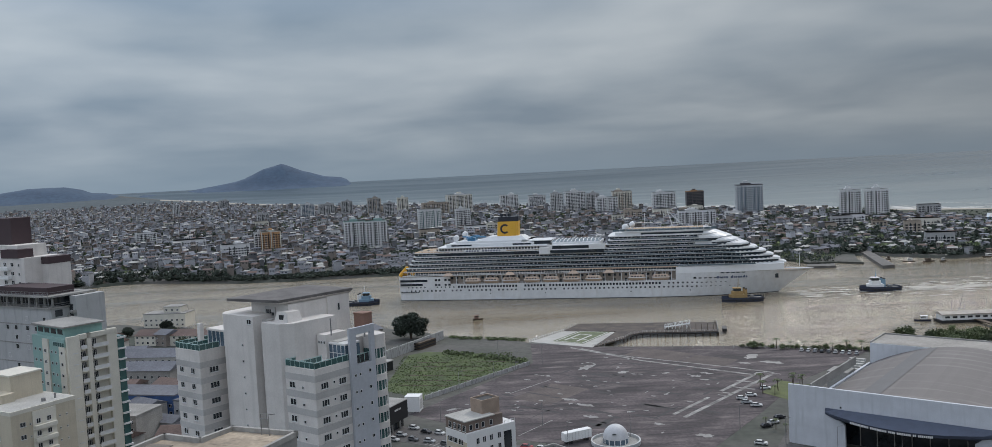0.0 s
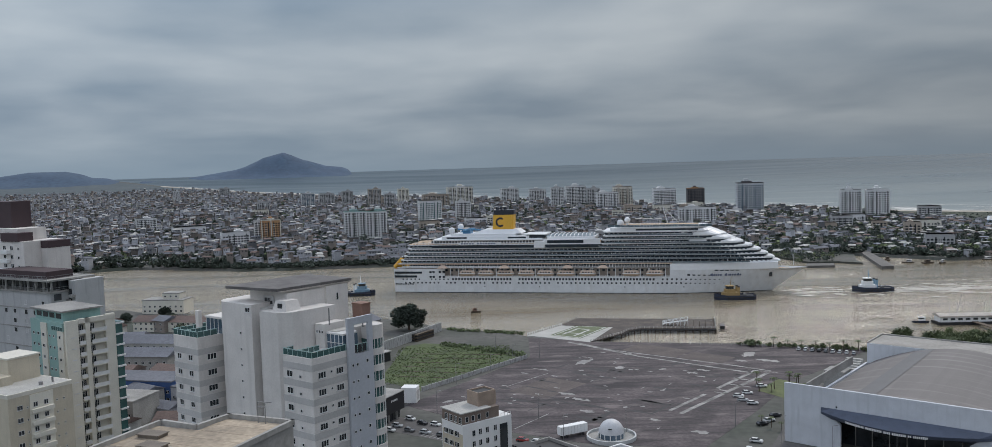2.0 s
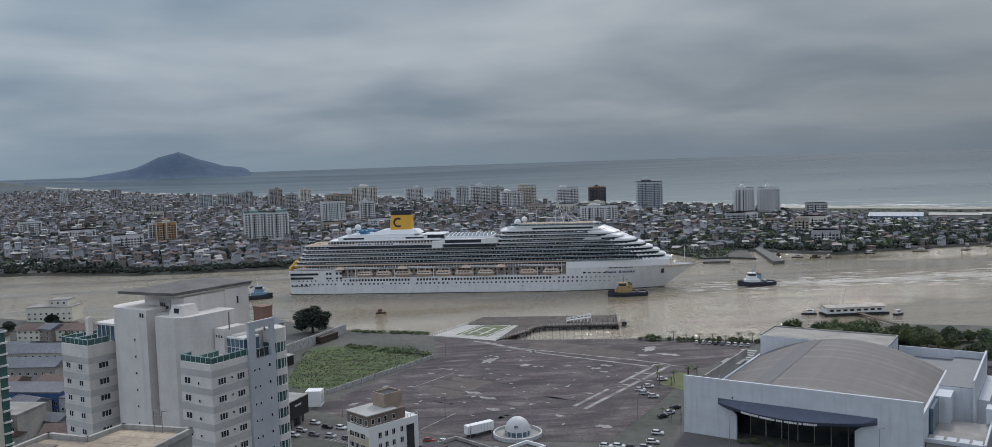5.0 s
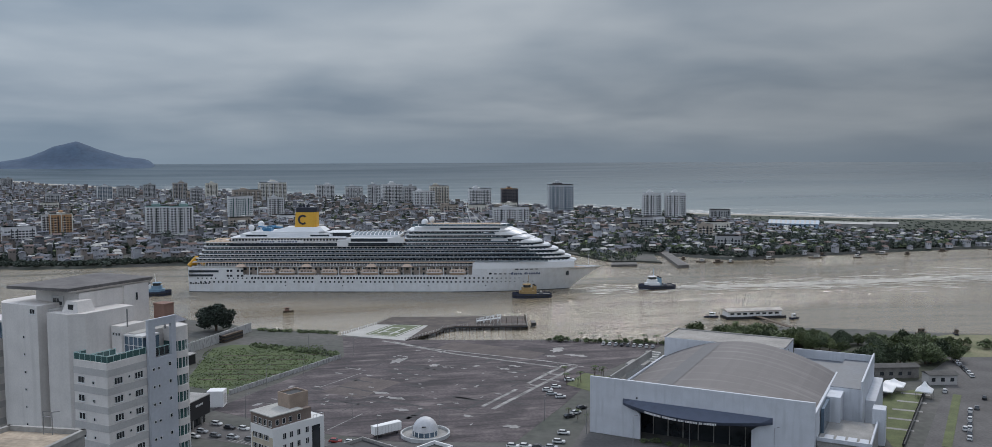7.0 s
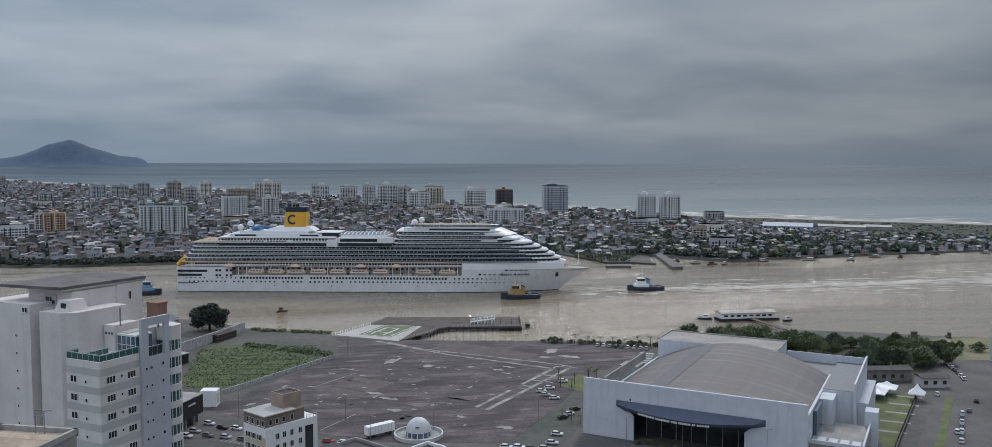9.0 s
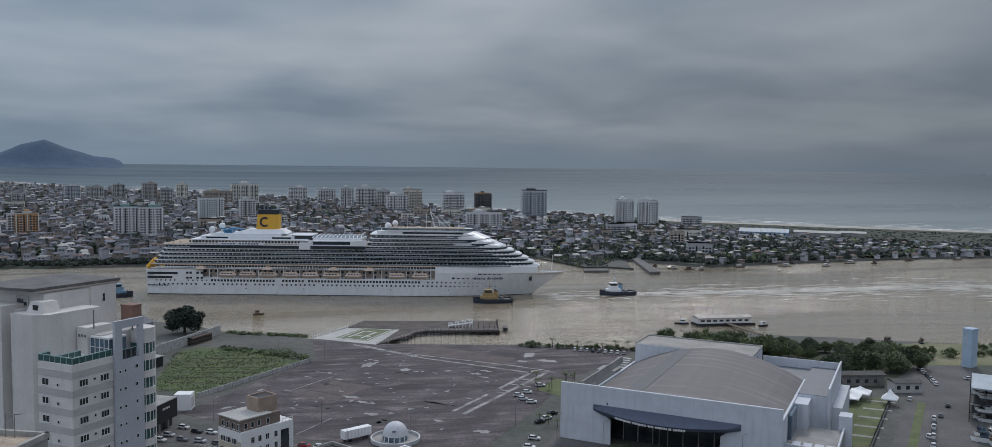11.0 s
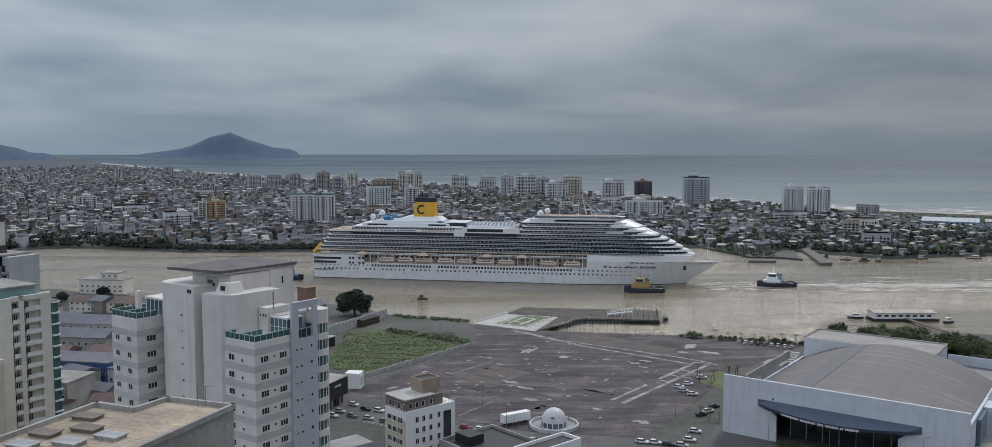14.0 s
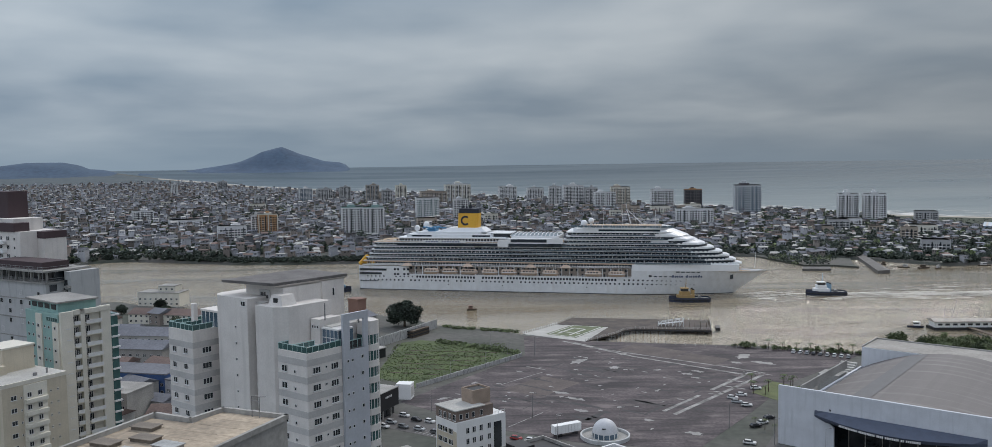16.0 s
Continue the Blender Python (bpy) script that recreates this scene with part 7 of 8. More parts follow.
    for k in range(7):
        slab("painted_line", strip([(110.5 + k * 1.5, 379.6 - k * 0.9), (112.2 + k * 1.5, 377.8 - k * 0.9)], 0.5), PAINTL, 0.064, "short worn white bar of a crossing", "marking", thick=0.006)
    for cx, cy, a, w in ((78, 424, 15, 9), (98, 405, 11, 8), (20, 360, 10, 14)):
        c = Vector((cx, cy))
        slab("asphalt_patch", ccw([tuple(c + e1 * sx * a + e2 * sy * w) for sx, sy in ((-1, -1), (1, -1), (1, 1), (-1, 1))]), mat("brown_asphalt_patch", (0.125, 0.102, 0.095), 0.92, 0.4, 0.1, 1.0), 0.053, "brownish resurfaced field in the yard", "repair", thick=0.002)
    # river promenade and deck
    slab("landing_deck", ccw([(15.6, 470.4), (36.3, 496.8), (65.0, 486.5), (47.6, 448.0)]), CONCL, 0.12, "pale concrete landing deck by the river", "deck", thick=3.0)
    slab("deck_lawn", ccw([(28, 469.4), (45.4, 495.0), (62.7, 487.6), (43.6, 458.1)]), mat("faded_green_paint", (0.17, 0.20, 0.11), 0.9, 0.4, 0.3, 2.0), 0.135, "faded green painted square on the deck", "marking", thick=0.012)
    for a, b, w in (((30.2, 469.6), (46, 493.4), 0.8), ((43.2, 459.8), (60.6, 486.6), 0.8), ((30.2, 469.6), (43.2, 459.8), 0.8), ((46, 493.4), (60.6, 486.6), 0.8), ((35, 470.5), (45, 485.5), 1.3), ((41, 466), (51, 481), 1.3), ((45, 485.5), (51, 481), 1.0), ((37, 476), (47, 469), 0.9)):
        slab("painted_line", strip([a, b], w), mat("fresh_white_paint", (0.55, 0.55, 0.53), 0.8, 0.35, 0.3, 2.0), 0.15, "worn white line on the deck", "marking", thick=0.012)
    pier = [(47.8, 447.8), (66.8, 466.6), (72, 475.5), (79.3, 479.9), (119.9, 473.2), (126.2, 501.2), (47.4, 517.0), (36.6, 497.2), (65.3, 486.8)]
    slab("promenade", ccw(pier), mat("dark_timber_deck", (0.120, 0.098, 0.084), 0.9, 0.6, 0.15, 1.5, tint=(0.052, 0.044, 0.040)), 0.3, "weathered plank pier with a rail", "pier", thick=0.45)
    t = thing("pier_rail", Matrix.Identity(4), "pale post-and-rail fence along the pier", "railing")
    line = pier[:8]
    for (a, b), (c, d) in zip(line, line[1:]):
        n = max(1, int(math.hypot(c - a, d - b) / 2.4))
        for k in range(n):
            x, y = a + (c - a) * k / n, b + (d - b) * k / n
            part("post", Mesh(CONCL).box(x - 0.13, x + 0.13, y - 0.13, y + 0.13, 0.3, 1.55), t)
        if b < 480 or a < 60:
            for z in (0.85, 1.4):
                part("rail", Mesh(CONCL).tube((a, b, z), (c, d, z), 0.06, n=5), t)
    t = thing("pier_substructure", Matrix.Identity(4), "dark timber beams and piles under the pier", "piles")
    for (a, b), (c, d) in zip(line, line[1:]):
        if b < 460:
            continue
        n = max(1, int(math.hypot(c - a, d - b) / 4))
        part("edge_beam", Mesh(BLACKM).tube((a, b, -0.55), (c, d, -0.55), 0.42, n=6), t)
        for k in range(n + 1):
            x, y = a + (c - a) * k / n, b + (d - b) * k / n
            part("pile", Mesh(BARK).tube((x, y, -5), (x, y, -0.16), 0.35, n=7), t)
    fd = Mesh(BLACKM)
    fd.box(-2.5, 0, -5, 3, -1.5, 0.2)
    solid("fender_dolphin", fd, "dark timber dolphin at the pier's end", "dolphin", m=pose(127.5, 484, 0, 0, 0, -12))
    # white boarding frame and mooring posts at the pier's end
    g = thing("boarding_frame", pose(93, 486, 0.3, 0, 0, -12), "white steel boarding ramp frame on the pier", "boarding ramp")
    for k in range(8):
        part("upright", Mesh(WHITE2).tube((k * 2.0, 0, 0), (k * 2.0, 0, 2.2 + 0.35 * k), 0.14, n=6), g)
        part("upright", Mesh(WHITE2).tube((k * 2.0, 3, 0), (k * 2.0, 3, 2.2 + 0.35 * k), 0.14, n=6), g)
    for y in (0, 3):
        for z0, z1 in ((1.0, 3.0), (2.2, 4.65)):
            part("rail", Mesh(WHITE2).tube((0, y, z0), (14, y, z1), 0.12, n=6), g)
        for k in range(0, 7, 2):
            part("brace", Mesh(WHITE2).tube((k * 2.0, y, 0), (k * 2.0 + 2, y, 2.4 + 0.35 * k), 0.09, n=5), g)
    rampd = Mesh(FRAME)
    rampd.box(0, 14, 0.1, 2.9, 0.9, 1.0)
    rampd.v = [(a, b, c + a * 0.13) for a, b, c in rampd.v]
    part("ramp", rampd, g)
    for x, y, h in ((112, 478, 3.4), (115, 477, 4.2), (118, 476, 3.8), (120.5, 480, 4.6), (122, 488, 4.0), (110, 483, 3.2)):
        o = thing("mooring_post", pose(x, y, 0.3), "slim dark mooring post on the pier", "mooring post", "mooring posts")
        part("post", Mesh(BARK).tube((0, 0, 0), (0, 0, h), 0.16, 0.12, 6), o)
        part("cap", Mesh(CONCL).tube((0, 0, h), (0, 0, h + 0.2), 0.2, n=6), o)
    t = thing("quay_posts", Matrix.Identity(4), "row of low posts along the river edge", "bollards")
    for k in range(26):
        m = Mesh(CONC)
        x, y = 54 + k * 4.8, 448.5 - k * 1.45
        m.tube((x, y, 0), (x, y, 1.3), 0.2, n=6)
        part("post", m, t)
    wk = thing("deck_rail", Matrix.Identity(4), "row of white posts along the deck's water side", "railing")
    for k in range(16):
        x, y = 15.8 + 20.6 * k / 15, 470.8 + 26 * k / 15
        part("post", Mesh(WHITE2).box(x - 0.16, x + 0.16, y - 0.16, y + 0.16, 0.12, 1.5), wk)
    for z in (0.8, 1.35):
        part("rail", Mesh(WHITE2).tube((15.8, 470.8, z), (36.4, 496.8, z), 0.06, n=5), wk)
    # grass plot and walls
    slab("grass_plot", ccw([(-54, 381), (-49, 452), (-40, 458), (-14, 450), (12, 414), (-33, 360)]), GRASS, 0.08, "rough green grass plot with old foundation lines", "grass", kind="stuff")
    rows = Mesh(mat("bare_earth", (0.10, 0.075, 0.055), 0.95, 0.3, 0.5, 3.0))
    for k in range(6):
        a, b = (-48 + k * 1.0, 388 + k * 9), (-18 + k * 4.0, 380 + k * 9)
        rows.prism(strip([a, b], 1.0), 0.05, 0.16)
    solid("foundation_lines", rows, "old earth foundation lines in the grass", "foundations", kind="stuff")
    tuft = Mesh(LEAF, mat("green_blades", (0.10, 0.135, 0.05), 0.9, 0.4, 0.3, 3.0, isl=0.35))
    for _ in range(2600):
        f, g = rnd.random(), rnd.random()
        x, y = -52 + 58 * f, 372 + 76 * g
        if (x + 33) * 0.766 - (y - 360) * 0.643 < 0 and y < 452 - (x + 49) * 0.1:
            clump(tuft, (x, y, 0.3), rnd.uniform(0.3, 0.8), rnd, 3, rnd.uniform(0.25, 0.55), 1, 0.4)
    for _ in range(120):
        x = rnd.uniform(-30, 12)
        clump(tuft, (x, 447 - (x + 20) * 0.75 + rnd.uniform(-5, 3), 0.7), rnd.uniform(0.8, 1.6), rnd, 14, 0.9, 0, 0.6)
    for _ in range(70):
        x = rnd.uniform(-30, 14)
        clump(tuft, (x, 496 - (x + 33) * 0.42 + rnd.uniform(-3, 1), 0.6), rnd.uniform(0.8, 1.7), rnd, 14, 0.9, 0, 0.6)
    solid("tall_grass", tuft, "tall grass and weeds round the plot", "grass", kind="stuff")
    for pts, h, w, lab in (([(-33, 360), (13, 415)], 1.9, 0.4, "low stained white wall beside the yard"), ([(-64, 434), (-33, 492)], 5.0, 0.6, "high stained white wall by the river")):
        m = Mesh(streaked("graffiti_stained_wall", (0.46, 0.455, 0.44), (0.20, 0.19, 0.19), 0.85, 0.5, 0.2, 0.8))
        n = int(math.hypot(pts[1][0] - pts[0][0], pts[1][1] - pts[0][1]) / 4)
        m.prism(strip(pts, w), 0, h)
        for k in range(n + 1):
            x, y = pts[0][0] + (pts[1][0] - pts[0][0]) * k / n, pts[0][1] + (pts[1][1] - pts[0][1]) * k / n
            m.box(x - 0.3, x + 0.3, y - 0.3, y + 0.3, 0, h + 0.2)
        solid("boundary_wall", m, lab, "wall", kind="structure")
    dark = thing("open_shed", pose(-66, 402, 0, 0, 0, 55), "dark open shed with a flat roof", "shed")
    m = Mesh(BLACKM, CONC)
    m.box(0, 22, 0, 9, 0, 4.5, 0)
    m.box(-0.5, 22.5, -0.5, 9.5, 4.5, 4.9, 1)
    part("main_wall", m, dark)
    st = thing("timber_stack", pose(-40, 470, 0, 0, 0, 60), "dark stacked timber beside the river wall", "timber stack")
    for k in range(5):
        for q in range(3):
            part("beam", Mesh(BLACKM if (k + q) % 2 else BARK).box(-8 + 0.3 * (k % 2), 8 - 0.4 * (q % 2), q * 2.2, q * 2.2 + 1.9, k * 0.8, k * 0.8 + 0.7), st)
    kb = thing("utility_kiosk", pose(-36.5, 345, 0, 0, 0, -10), "white utility kiosk at the yard's corner", "kiosk")
    m = Mesh(WHITE2, BAND)
    m.box(-3, 3.2, -2.6, 2.6, 0, 6.2)
    for k in range(3):
        m.box(3.2, 3.26, -2.0 + k * 1.4, -1.0 + k * 1.4, 1.0, 4.8, 1)
    part("main_wall", m, kb)
    sh = thing("shop_building", pose(-48.5, 300, 0, 0, 0, 64), "black fronted two-storey shop with a glass ground floor", "shop")
    m = Mesh(BLACKM, DARK, CONC)
    m.box(0, 27, 0, 18, 3.4, 10.0, 0)
    m.box(1, 26, 1.5, 18, 0, 3.4, 1)
    for k in range(5):
        m.box(0.3 + k * 5.4, 0.8 + k * 5.4, 0.3, 0.8, 0, 3.4, 2)
    part("main_wall", m, sh)
    m = Mesh(CONC)
    m.box(-0.1, 27.1, -0.1, 18.1, 10.0, 10.3)
    part("roof", m, sh)
    sg = Mesh(FRAME)
    for k in range(5):
        sg.box(18 + k * 0.9, 18.6 + k * 0.9, -0.08, 0.0, 7.6, 8.3)
    part("sign_bars", sg, sh, "small white sign bars")


yard()


# ---- observatory dome, trailer, road, cars ----
def dome_pavilion():
    t = thing("domed_pavilion", pose(37.5, 291, 0), "white domed pavilion inside a low ring wall", "pavilion")
    m = Mesh(mat("weathered_dome_white", (0.58, 0.585, 0.60), 0.55, 0.15, 0.3, 2.0))
    m.dome((0, 0, 2.0), 4.3, 1.05, 28, 10)
    part("dome", m, t, "smooth white dome", smooth=True)
    m = Mesh(BLUEG, WHITE2)
    m.tube((0, 0, 0.4), (0, 0, 2.0), 4.35, n=28, m=0)
    for k in range(14):
        a = 2 * math.pi * k / 14
        m.box(4.4 * math.cos(a) - 0.12, 4.4 * math.cos(a) + 0.12, 4.4 * math.sin(a) - 0.12, 4.4 * math.sin(a) + 0.12, 0.4, 2.0, 1)
    part("drum", m, t, "glazed drum with white posts")
    for k in range(28):
        a, b = 2 * math.pi * k / 28, 2 * math.pi * (k + 1) / 28
        m = Mesh(mat("pale_painted_wall", (0.52, 0.53, 0.53), 0.7, 0.2, 0.3, 2.0))
        m.prism(ccw([(8.0 * math.cos(a), 8.0 * math.sin(a)), (8.0 * math.cos(b), 8.0 * math.sin(b)), (8.5 * math.cos(b), 8.5 * math.sin(b)), (8.5 * math.cos(a), 8.5 * math.sin(a))]), 0, 1.3)
        part("ring_wall", m, t)
    m = Mesh(CONC)
    m.tube((0, 0, 0.05), (0, 0, 0.4), 8.0, n=28)
    part("floor_slab", m, t)
    m = Mesh(DARK)
    m.box(-1.6, -0.3, -4.1, -3.5, 4.0, 4.25)
    part("dome_plate", m, t)
    tr = thing("box_trailer", pose(24.5, 294.5, 0.05, 0, 0, 27), "long white box trailer parked on the yard", "trailer")
    m = Mesh(WHITE2, BAND)
    m.box(-5.4, 5.4, -1.3, 1.3, 1.1, 4.0)
    body = part("box", m, tr)
    for k in range(9):
        part("rib", Mesh(BAND).box(-5.2 + k * 1.3, -5.12 + k * 1.3, -1.34, -1.304, 1.2, 3.9), body)
    for x in (-4.0, -2.8, 3.6):
        for s in (-1, 1):
            w = Mesh(BLACKM)
            w.tube((x, s * 0.9, 0.5), (x, s * 1.25, 0.5), 0.5, n=12)
            part("wheel", w, tr)


dome_pavilion()

slab("street", strip([(-70, 336), (-44, 318), (10, 281), (40, 272), (76, 262), (140, 200)], 15), ROADM, 0.06, "grey asphalt street beside the yard", "street")
slab("avenue", ccw([(192, 239), (300, 352), (322, 345), (222, 232), (190, 180), (160, 190)]), ROADM, 0.055, "grey asphalt avenue leading to the river", "avenue")
slab("garden_lawn", ccw([(184, 241), (203, 283), (228, 303), (246, 306), (189, 244)]), LAWN, 0.09, "mown lawn with paved bands beside the hall", "lawn")
for k in range(5):
    slab("garden_path", strip([(196 + k * 9, 264 + k * 9.5), (204 + k * 9.2, 258 + k * 9.5)], 2.0), CONC, 0.12, "pale paved band across the lawn", "path", thick=0.03)
slab("traffic_island", strip([(203, 241), (252, 294.5)], 3.0), LAWN, 0.16, "grassy strip between the lanes", "median", thick=0.15)
slab("forecourt", ccw([(80, 262), (98, 296), (122, 357), (132, 350), (94, 281), (152, 232), (140, 218)]), ROADM, 0.07, "paved forecourt of the hall", "pavement")
slab("palm_garden", ccw([(104, 345), (118, 362), (127, 350), (112, 330)]), LAWN, 0.1, "small palm garden beside the yard", "garden")

for k in range(7):
    slab("crossing_bar", strip([(-28.5 + k * 1.5, 299.5 - k * 1.05), (-25.9 + k * 1.5, 303.3 - k * 1.05)], 0.6), PAINTL, 0.07, "worn white bar of a street crossing", "marking", thick=0.008)

CAR_BODY = {}


def car_meshes():
    if CAR_BODY:
        return CAR_BODY
    for key, col in (("white", (0.62, 0.62, 0.61)), ("silver", (0.40, 0.41, 0.42)), ("black", (0.02, 0.02, 0.022)), ("red", (0.30, 0.035, 0.03)), ("grey", (0.12, 0.125, 0.13))):
        pm = mat("car_paint_" + key, col, 0.3, 0.05, 1.0, 6.0)
        m = Mesh(pm)
        m.prism([(-2.1, -0.80), (2.0, -0.80), (2.15, -0.5), (2.15, 0.5), (2.0, 0.80), (-2.1, 0.80)], 0.28, 0.62, 0, top=[(-2.12, -0.86), (2.05, -0.86), (2.2, -0.5), (2.2, 0.5), (2.05, 0.86), (-2.12, 0.86)])
        m.prism([(-2.12, -0.86), (2.05, -0.86), (2.2, -0.5), (2.2, 0.5), (2.05, 0.86), (-2.12, 0.86)], 0.62, 0.92, 0, top=[(-2.08, -0.80), (1.85, -0.78), (2.0, -0.45), (2.0, 0.45), (1.85, 0.78), (-2.08, 0.80)])
        m.prism([(-1.45, -0.62), (0.35, -0.62), (0.35, 0.62), (-1.45, 0.62)], 1.40, 1.47, 0)
        CAR_BODY[key] = m.data("car_body")
    g = Mesh(DARK)
    g.prism([(-2.0, -0.78), (1.05, -0.78), (1.05, 0.78), (-2.0, 0.78)], 0.92, 1.42, 0, top=[(-1.5, -0.64), (0.4, -0.64), (0.4, 0.64), (-1.5, 0.64)])
    CAR_BODY["glass"] = g.data("car_glass")
    w = Mesh(BLACKM, METAL)
    w.tube((0, -0.1, 0), (0, 0.1, 0), 0.32, n=12)
    w.tube((0, -0.12, 0), (0, 0.12, 0), 0.18, n=8, m=1)
    CAR_BODY["wheel"] = w.data("wheel")
    return CAR_BODY


def car(x, y, yaw, key):
    C = car_meshes()
    t = thing("car", pose(x, y, 0.07, 0, 0, yaw), key + " car parked or waiting on the asphalt", "car", "parked cars")
    part("body", C[key], t)
    part("cabin_glass", C["glass"], t)
    for a in (-1.3, 1.35):
        for s in (-0.78, 0.78):
            part("wheel", C["wheel"], t, at=(a, s, 0.32))


def cars():
    rnd = random.Random(41)
    keys = ("white", "white", "silver", "black", "grey", "white")
    for k in range(9):                      # row by the river
        car(145.5 + k * 2.7, 415.5 - k * 1.55, 62, keys[k % 6])
    for x, y in ((93.8, 336.4), (93.8, 330.6), (96.2, 325.7), (98.5, 340.4), (107.2, 350)):
        car(x, y, -12, "silver" if y == 330.6 else "white")
    for x, y, c in ((99.6, 309.2, "black"), (95.6, 303.6, "white"), (91.9, 299.8, "black")):
        car(x, y, 18, c)
    for x, y, c in ((84.3, 281.6, "white"), (64, 272, "white"), (68, 271, "white"), (72, 269, "black"), (76, 268, "silver"), (80, 273, "white")):
        car(x, y, -25, c)
    for x, y, c, a in ((-34, 319, "white", -35), (-29, 313, "black", -35), (-24, 311, "white", -35), (-17, 309, "white", -30), (-38, 311, "silver", -30), (-33, 305, "grey", -35), (-27, 302, "silver", -30), (-21, 298, "grey", -33), (-40, 306, "white", -40)):
        car(x, y, a, c)
    for x, y, c in ((7, 290, "red"), (12, 287.5, "white"), (20, 280, "black"), (24, 279, "white"), (29, 275, "silver"), (16, 284, "grey")):
        car(x, y, -22, c)
    for k in range(7):                      # along the avenue's river end
        car(279 + k * 2.4, 318 + k * 4.6, 60, keys[(k * 5) % 6])
    for k in range(7):
        car(216 + k * 4.0, 246 + k * 4.6, 48, keys[(k * 3 + 1) % 6])
    car(250, 299, 48, "white"); car(245, 276, 48, "grey"); car(258, 287, 48, "black"); car(222, 255, 48, "white")
    for k in range(5):
        car(301 + k * 0.8, 323 - k * 3.0, -20, keys[k % 6])


cars()


# ---- poles, tents, trees, boatyard ----
def lamp_post(x, y, h=9.0):
    t = thing("lamp_post", pose(x, y, 0), "slim grey street lamp post", "lamp post", "lamp posts")
    m = Mesh(METAL)
    m.tube((0, 0, 0), (0, 0, h), 0.11, 0.06, 6)
    part("pole", m, t)
    m = Mesh(METAL)
    m.tube((0, 0, h), (1.3, 0, h + 0.2), 0.05, n=5)
    m.box(1.0, 1.7, -0.15, 0.15, h + 0.12, h + 0.26)
    part("lamp_head", m, t)


for x, y in ((-1.8, 433.1), (19.5, 416), (6.3, 404.9), (-4, 385.7), (-19, 369.7), (-20, 309.1), (-24.4, 325.3), (13.8, 315.1), (21, 289.2), (43.3, 295.7), (82, 298), (92, 280), (102, 262), (120, 258), (140, 240)):
    lamp_post(x, y, 9 if y > 270 else 11)


def tent(x, y, s, h, yaw):
    t = thing("marquee", pose(x, y, 0.1, 0, 0, yaw), "white peaked marquee on the lawn", "marquee", "marquees")
    m = Mesh(WHITE2)
    sq = [(-s, -s), (s, -s), (s, s), (-s, s)]
    m.prism(sq, 2.6, 3.0)
    m.prism(sq, 3.0, 3.0 + h * 0.45, 0, top=[(a * 0.42, b * 0.42) for a, b in sq])
    m.prism([(a * 0.42, b * 0.42) for a, b in sq], 3.0 + h * 0.45, 3.0 + h, 0, top=[(a * 0.03, b * 0.03) for a, b in sq])
    part("canopy", m, t, "white stretched fabric canopy")
    for a, b in sq:
        p = Mesh(METAL)
        p.tube((a * 0.97, b * 0.97, 0), (a * 0.97, b * 0.97, 2.7), 0.06, n=6)
        part("leg", p, t)


tent(222, 301, 5.0, 2.6, 45)
tent(231, 305, 4.0, 2.2, 45)
tent(236.5, 294, 3.0, 3.6, 45)
rt = random.Random(55)
for k in range(64):
    f = k / 63
    x, y = 203 + 93 * f + rt.uniform(-4, 4), 408 - 38 * f + rt.uniform(-14, 16)
    tree(x, y, rt.choice(("broad", "broad", "dark", "lime")), rt.uniform(0.6, 0.95) + 0.2 * math.sin(f * 7), rt.choice(("broad green tree on the river bank", "dark leafy tree on the river bank")))
for k in range(13):
    tree(238 + k * 4.6 + rt.uniform(-3, 3), 341 + k * 0.3 + rt.uniform(-4, 8), rt.choice(("dark", "dark", "broad", "lime")), rt.uniform(0.8, 1.2), "dark leafy tree behind the garden sheds")
for k in range(16):
    tree(318 + rt.uniform(-18, 60), 372 + rt.uniform(-12, 14), "bush", rt.uniform(0.7, 1.3), "low green bush on the sandy bank", "bushes")
for k in range(15):
    tree(120 + k * 4.6 + rt.uniform(-1.5, 1.5), 430 - k * 1.6 + rt.uniform(-2, 1), "bush", rt.uniform(0.45, 1.0), "small planted shrub by the river", "bushes")
for k in range(9):
    palm(108 + rt.uniform(-4, 16), 344 + rt.uniform(-12, 14), rt.uniform(3.5, 5.5))
for k in range(5):
    palm(92 + k * 2.2, 293 - k * 4.0 + 8, rt.uniform(3.0, 4.5))
for k in range(7):
    palm(136 + k * 6, 424 - k * 2.4, rt.uniform(3.5, 5.5))
for k in range(9):
    tree(108 + k * 3.4, 268 - k * 3.0 + rt.uniform(-1, 1), "bush", rt.uniform(0.35, 0.6), "dark clipped shrub before the hall", "bushes")
tree(-52, 498, "round", 2.1, "large round dark tree beside the river wall")
slab("sandy_bank", ccw([(296, 352), (330, 345), (420, 330), (420, 372), (335, 398), (300, 390)]), mat("sandy_grass", (0.22, 0.20, 0.12), 0.95, 0.4, 0.08, 1.0, tint=(0.10, 0.12, 0.05)), 0.07, "sandy bank with thin grass", "bank")


slab("garden_ground", ccw([(203, 312), (226, 318), (252, 318), (292, 348), (296, 354), (280, 385), (205, 402), (190, 380)]), mat("leaf_littered_earth", (0.060, 0.062, 0.036), 0.95, 0.5, 0.15, 1.5, tint=(0.032, 0.036, 0.022)), 0.048, "dark earth with weeds beneath the trees", "ground")


